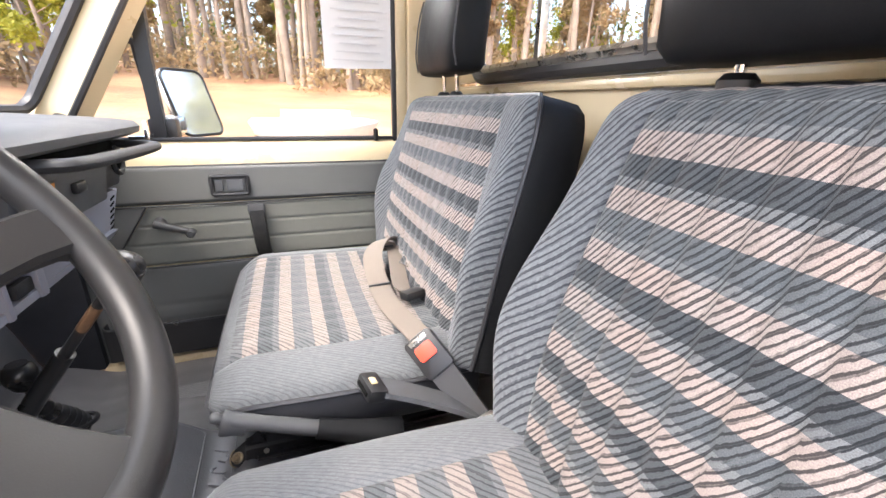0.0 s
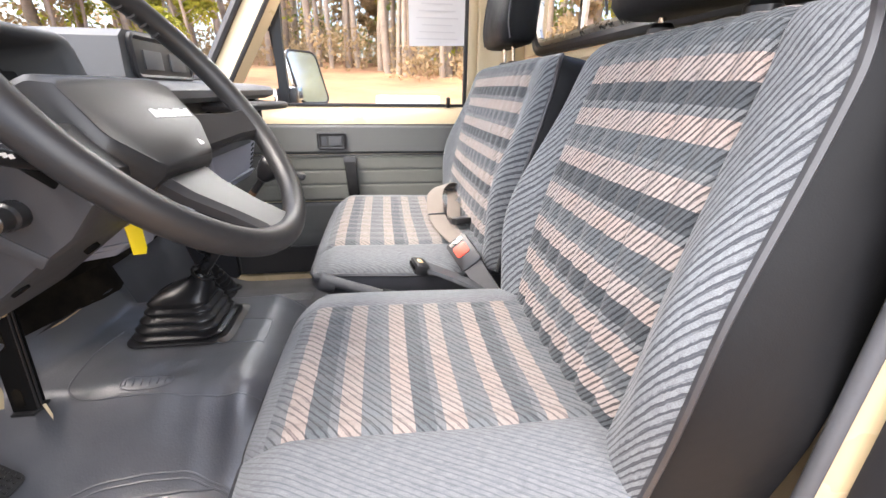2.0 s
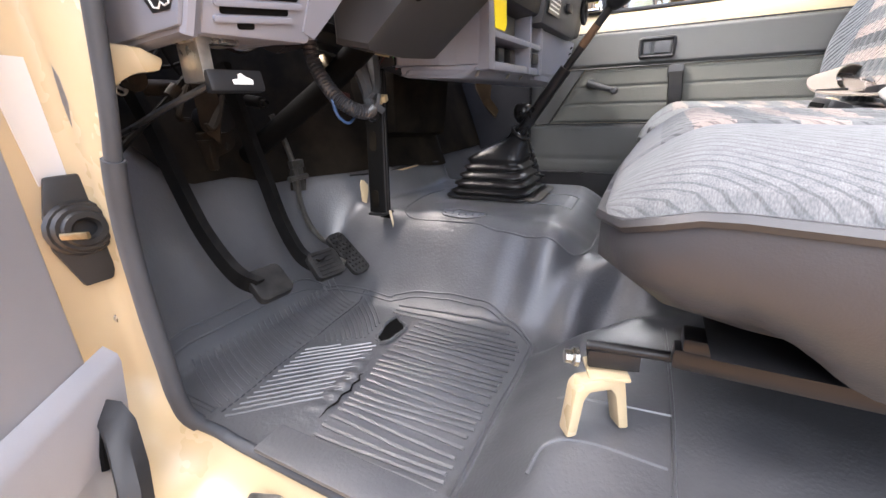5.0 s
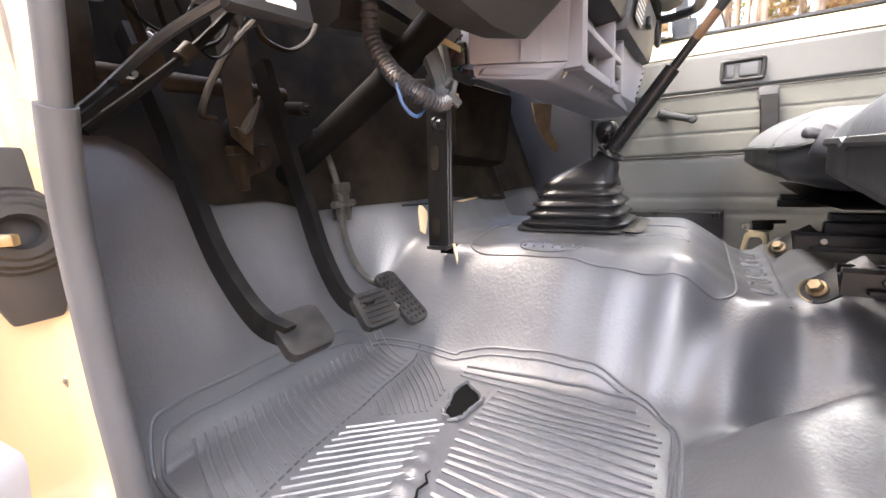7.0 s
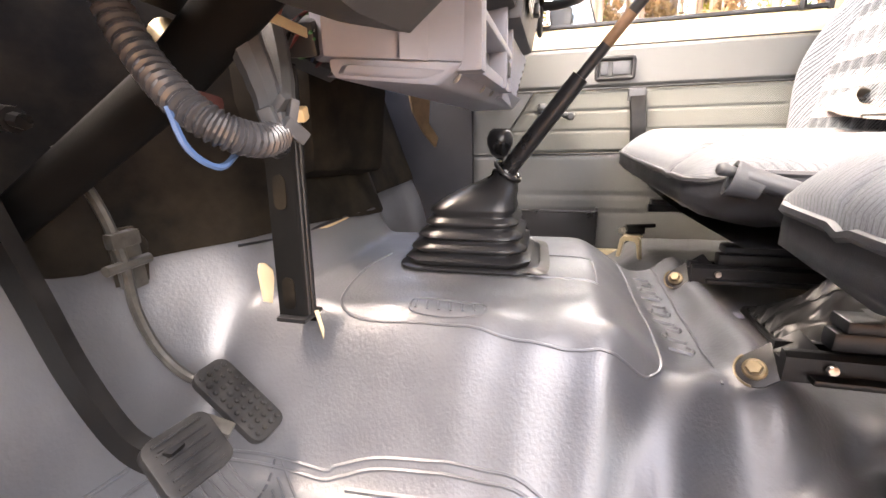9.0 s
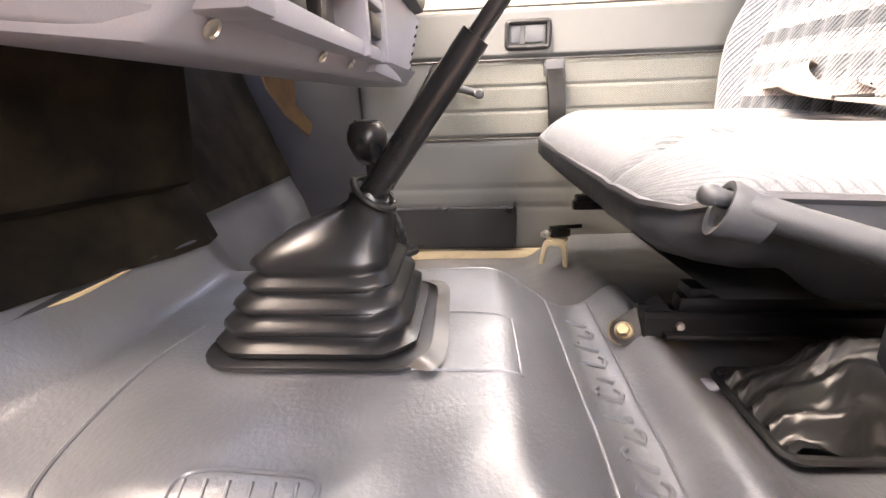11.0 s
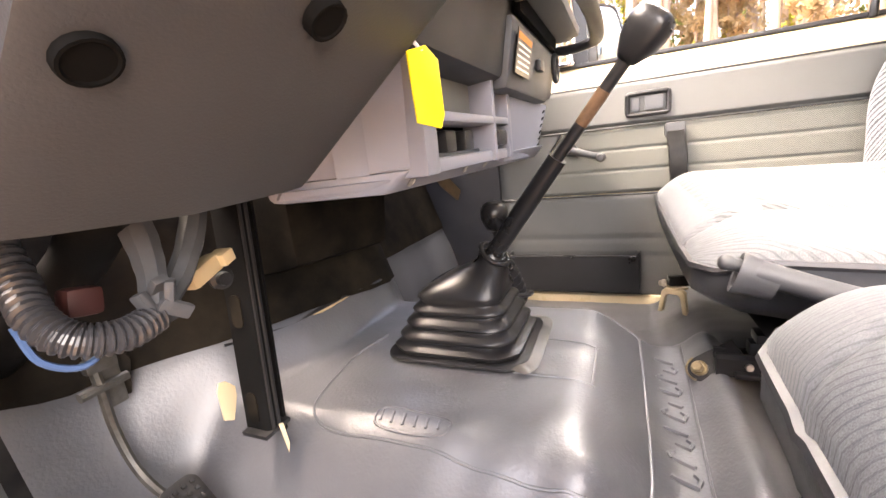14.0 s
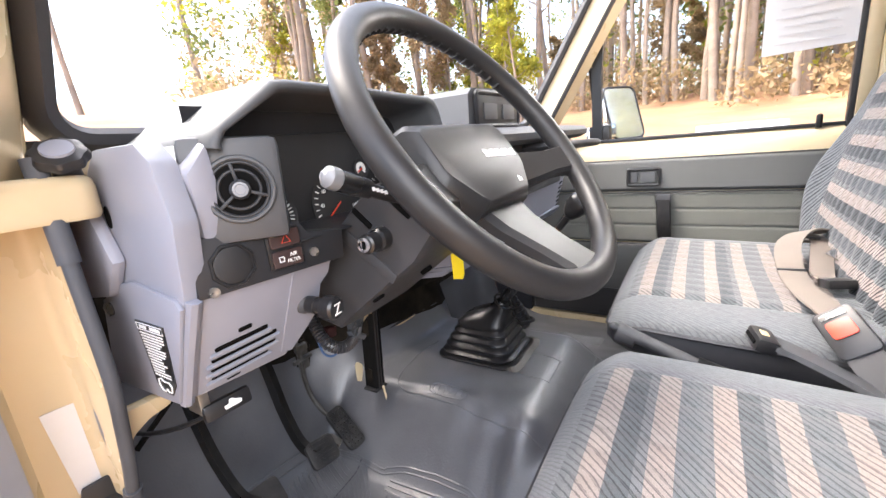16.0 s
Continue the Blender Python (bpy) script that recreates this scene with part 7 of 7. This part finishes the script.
part("tongue_slot", prism(rounded(0.016, 0.010, 0.002, 3), 0.003, facing((0.938, -0.167, 0.6345), (-0.35, -0.25, 0.9), (-0.6, -0.8, 0)), 0), M["hollow_shade"], tp)
part("tongue_grip", box(0.030, 0.046, 0.018, (0.802, -0.138, 0.620), 0.005, (0, 8, 20)), M["black"], sb, "black plastic tongue grip")
bk1 = thing("belt_buckle", (0.56, -0.15, 0.52), "black belt buckle with a red push button on a stiff stalk", "belt buckle")
BD = (Vector((0.500, -0.165, 0.535)) - Vector((0.605, -0.095, 0.630))).normalized()
BKM = facing((0.598, -0.098, 0.622), BD.cross(Vector((0.5, 0.8, 0.0))).normalized() * (-1 if BD.cross(Vector((0.5, 0.8, 0.0))).z < 0 else 1), -BD)
part("case", prism(rounded(0.052, 0.072, 0.008, 4), 0.020, BKM @ Matrix.Translation((0, -0.012, -0.02)), 0.005), M["black"], bk1)
part("red_button", prism(rounded(0.032, 0.026, 0.005, 4), 0.004, BKM @ Matrix.Translation((0, -0.006, -0.0005)), 0.0015), M["red"], bk1, "red push button")
part("slot", prism(rounded(0.034, 0.008, 0.002, 3), 0.003, BKM @ Matrix.Translation((0, 0.016, -0.001)), 0.0006), M["steel"], bk1)
part("stalk", loft([[BKM @ Vector((x, y, z)) for x, z in ((-w, -0.016), (w, -0.016), (w, -0.004), (-w, -0.004))] for y, w in ((-0.044, 0.022), (-0.09, 0.020), (-0.15, 0.017))]), M["rubber"], bk1)
part("anchor", box(0.04, 0.03, 0.012, (0.487, -0.172, 0.553), 0.003, (0, 30, 20)), M["steel"], bk1)
bk2 = thing("belt_buckle", (0.54, -0.1, 0.5), "black belt buckle without a belt beside the driver's seat", "belt buckle")
part("case", placed(box(0.050, 0.030, 0.022, (0, 0, 0), 0.006), facing((0.553, -0.005, 0.602), (0, -0.3, 0.95), (-0.2, 1, 0))), M["black"], bk2)
part("slot", placed(box(0.034, 0.004, 0.006, (0, 0.0152, 0.0), 0.001), facing((0.553, -0.005, 0.602), (0, -0.3, 0.95), (-0.2, 1, 0))), M["hollow_shade"], bk2)
part("button", placed(box(0.014, 0.010, 0.003, (0, 0.002, 0.0115), 0.001), facing((0.553, -0.005, 0.602), (0, -0.3, 0.95), (-0.2, 1, 0))), M["orange"], bk2)
ribbon([(0.552, -0.018, 0.600), (0.545, -0.06, 0.585), (0.53, -0.13, 0.555), (0.52, -0.17, 0.53)], 0.042, [(1, 0.1, 0)] * 4, "stalk", bk2, t=0.004, mat=M["tape"])


# ---- outside: clay yard, trailer, woods ----
def ground_z(x, y):
    """The yard climbs gently away from the car, more steeply ahead."""
    r = math.hypot(x, y)
    steep = 0.108 + 0.085 * ease(0.35, 0.95, y / max(r, 0.1))
    return -0.48 + steep * min(max(0.0, r - 4), 40) * ease(-0.75, -0.2, x / max(r, 0.1)) + 0.05 * noise.noise(Vector((x * 0.3, y * 0.3, 0))) * ease(2, 6, r) + 0.25 * noise.noise(Vector((x * 0.05, y * 0.05, 4))) * ease(8, 30, r)


def warp(a):
    s_ = 2 * a - 1
    return math.copysign(abs(s_) ** 3 * 900 + abs(s_) * 30, s_)


solid("ground", sheet(90, 90, lambda a, b: (warp(a), warp(b), ground_z(warp(a), warp(b)))), M["clay"], "bare red clay yard with dry grass", "ground", kind="structure", angle=80)

TZ = 0.36
tr = thing("trailer", (9.0, -0.48, TZ - 0.1), "low white boat-shaped trailer with an open box on its deck", "trailer")
HULL = [(7.55, -0.48), (7.75, -0.02), (8.25, 0.50), (8.9, 0.76), (10.6, 0.79), (10.6, -1.75), (8.9, -1.72), (8.25, -1.46), (7.75, -0.94)]


def hull_ring(f, z):
    return [(9.3 + (x - 9.3) * f, -0.48 + (y + 0.48) * f, z + 0.05 * ease(8.3, 7.6, x) * -1.0) for x, y in HULL]


part("hull", loft([hull_ring(0.80, TZ - 0.12), hull_ring(0.93, TZ + 0.02), hull_ring(1.0, TZ + 0.24), hull_ring(0.995, TZ + 0.27), hull_ring(0.955, TZ + 0.27), hull_ring(0.93, TZ + 0.16)]), M["trailer"], tr, "white hull", 30)
part("deck", loft([hull_ring(0.929, TZ + 0.155), hull_ring(0.929, TZ + 0.170)]), M["bark"], tr, "dusty brown deck")
BOX = rounded(0.9, 1.30, 0.08, 4, 9.1, -0.48)
part("locker", loft([[(9.1 + (x - 9.1) * f, -0.48 + (y + 0.48) * f, TZ + z) for x, y in BOX] for f, z in ((1.03, 0.165), (1.0, 0.44), (0.99, 0.47), (0.93, 0.47), (0.91, 0.30))]), M["trailer"], tr, "white open box", 30)
for sx in (8.9, 10.0):
    part("wheel", lathe([(0.08, -0.07), (0.19, -0.07), (0.22, -0.04), (0.22, 0.04), (0.19, 0.07), (0.08, 0.07)], 24, facing((sx, 0.60, TZ - 0.22), (0, 1, 0))), M["rubber"], tr)
def leaf_cloud(rng, centre, radius, count, size, squash=0.7):
    """Small leaves scattered about a point."""
    vs, fs = [], []
    for _ in range(count):
        d = Vector((rng.gauss(0, 1), rng.gauss(0, 1), rng.gauss(0, squash)))
        p = Vector(centre) + d.normalized() * radius * rng.random() ** 0.5
        u = Vector((rng.gauss(0, 1), rng.gauss(0, 1), rng.gauss(0, 1))).normalized()
        w = u.cross(Vector((rng.gauss(0, 1), rng.gauss(0, 1), rng.gauss(0, 1)))).normalized()
        s_ = size * (0.5 + rng.random())
        k = len(vs)
        vs += [p - u * s_, p + w * s_ * 0.5, p + u * s_, p - w * s_ * 0.5]
        fs.append((k, k + 1, k + 2, k + 3))
    return vs, fs


def tree(kind, seed, height):
    rng = random.Random(seed)
    t = thing("tree", (0, 0, 0), {"pine": "tall pine with a bare trunk and green crown", "bare": "tall bare winter tree with thin limbs", "oak": "tree with clinging brown leaves", "spring": "young tree with yellow-green leaves"}[kind], "tree", "woodland trees")
    lean = (rng.uniform(-0.03, 0.03), rng.uniform(-0.03, 0.03))
    r0 = height * (0.0088 if kind != "spring" else 0.008)
    pts = [Vector((lean[0] * z + 0.15 * math.sin(z * 0.5 + seed), lean[1] * z + 0.1 * math.cos(z * 0.4 + seed), z)) for z in [height * k / 10 for k in range(11)]]
    pts[0].z = -0.4
    bms = [tube(pts, [r0 * (1.25 - k * 0.105) for k in range(11)], 7)]
    ends = []
    start = {"pine": 0.55, "bare": 0.35, "oak": 0.25, "spring": 0.2}[kind]
    for k in range({"pine": 15, "bare": 18, "oak": 16, "spring": 14}[kind]):
        f = start + (1 - start) * k / 17
        b0 = pts[min(9, int(f * 10))].lerp(pts[min(10, int(f * 10) + 1)], f * 10 % 1)
        a = rng.uniform(0, 2 * math.pi)
        ln = height * (0.16 if kind != "bare" else 0.2) * (1.15 - f) * rng.uniform(0.7, 1.3)
        e = b0 + Vector((math.cos(a), math.sin(a), 0.25 if kind == "pine" else 0.9)).normalized() * ln
        mid = b0.lerp(e, 0.5) + Vector((0, 0, -0.06 * ln))
        bms.append(tube([b0, mid, e], [r0 * 0.32, r0 * 0.2, r0 * 0.07], 4))
        ends += [e, mid.lerp(e, 0.4)]
    part("trunk", merged(*bms), M["bark"], t, "", 80)
    if kind != "bare":
        vs, fs = [], []
        n, size, rad = {"pine": (90, 0.16, 1.0), "oak": (70, 0.12, 0.9), "spring": (80, 0.10, 0.8)}[kind]
        for e in ends:
            v, f = leaf_cloud(rng, e, rad * height / 16 * rng.uniform(0.7, 1.2), n, size)
            k = len(vs)
            vs += v
            fs += [tuple(i + k for i in q) for q in f]
        me = bpy.data.meshes.new("crown")
        me.from_pydata(vs, [], fs)
        me.materials.append(M[{"pine": "needles", "oak": "dry", "spring": "spring"}[kind]])
        c = new("crown", me)
        c.parent = t
    return t


rng = random.Random(11)
stock = [tree("pine", 1, 20), tree("pine", 2, 17), tree("bare", 3, 18), tree("bare", 4, 15), tree("bare", 5, 21), tree("oak", 6, 9), tree("spring", 7, 8), tree("oak", 8, 6), tree("pine", 9, 14)]
used = set()


def plant(k, x, y, scale=1.0):
    m = Matrix.Translation((x, y, ground_z(x, y))) @ Matrix.Rotation(rng.uniform(0, 6.28), 4, "Z")
    if k not in used:
        used.add(k)
        stock[k].matrix_basis = m
        return
    copy_thing(stock[k], m)


# a belt of woods to the passenger's side, turning ahead and behind
for k in range(250):
    a = rng.uniform(-88, 52)
    d = 24 + 4 * math.sin(a * 0.08) + 22 * rng.random() ** 1.6
    if a > 30:
        d += 0.25 * (a - 30)
    x, y = d * math.cos(radians(a)), d * math.sin(radians(a))
    pick = rng.choices(range(9), (3, 3, 5, 5, 5, 4, 1, 4, 2))[0]
    plant(pick, x, y)
for k, x, y in ((6, 19.0, 8.4), (6, 24.0, 11.0), (8, 17, 20.0), (1, 14, 25.0), (8, 9, 27)):
    plant(k, x, y)


def thicket(name, label, mat, seed, count, near, far, low, high, size):
    """Brush and saplings as one mass of small leaves."""
    vs, fs = [], []
    r2 = random.Random(seed)
    for k in range(count):
        a = radians(r2.uniform(-90, 62))
        d = near + 3 * math.sin(math.degrees(a) * 0.08) + (far - near) * r2.random()
        x, y = d * math.cos(a), d * math.sin(a)
        v, f = leaf_cloud(r2, (x, y, ground_z(x, y) + low + (high - low) * r2.random() ** 1.5), 0.7 + 0.9 * r2.random(), 60, size, 1.1)
        q = len(vs)
        vs += v
        fs += [tuple(i + q for i in w) for w in f]
    me = bpy.data.meshes.new(name)
    me.from_pydata(vs, [], fs)
    me.materials.append(M[mat])
    return tagged(new(name, me), label, "brush", kind="stuff")


thicket("undergrowth", "tangled dry brown brush along the edge of the woods", "dry", 5, 420, 22, 36, 0.3, 1.6, 0.13)
thicket("saplings", "pale brown saplings and clinging leaves deep in the woods", "dry", 6, 520, 28, 50, 0.8, 9.0, 0.15)
thicket("evergreens", "olive green pine saplings among the trunks", "needles", 7, 330, 27, 50, 1.0, 12.0, 0.16)
thicket("spring_brush", "fresh yellow-green leaves in the woods", "spring", 8, 130, 25, 44, 1.5, 10.0, 0.13)
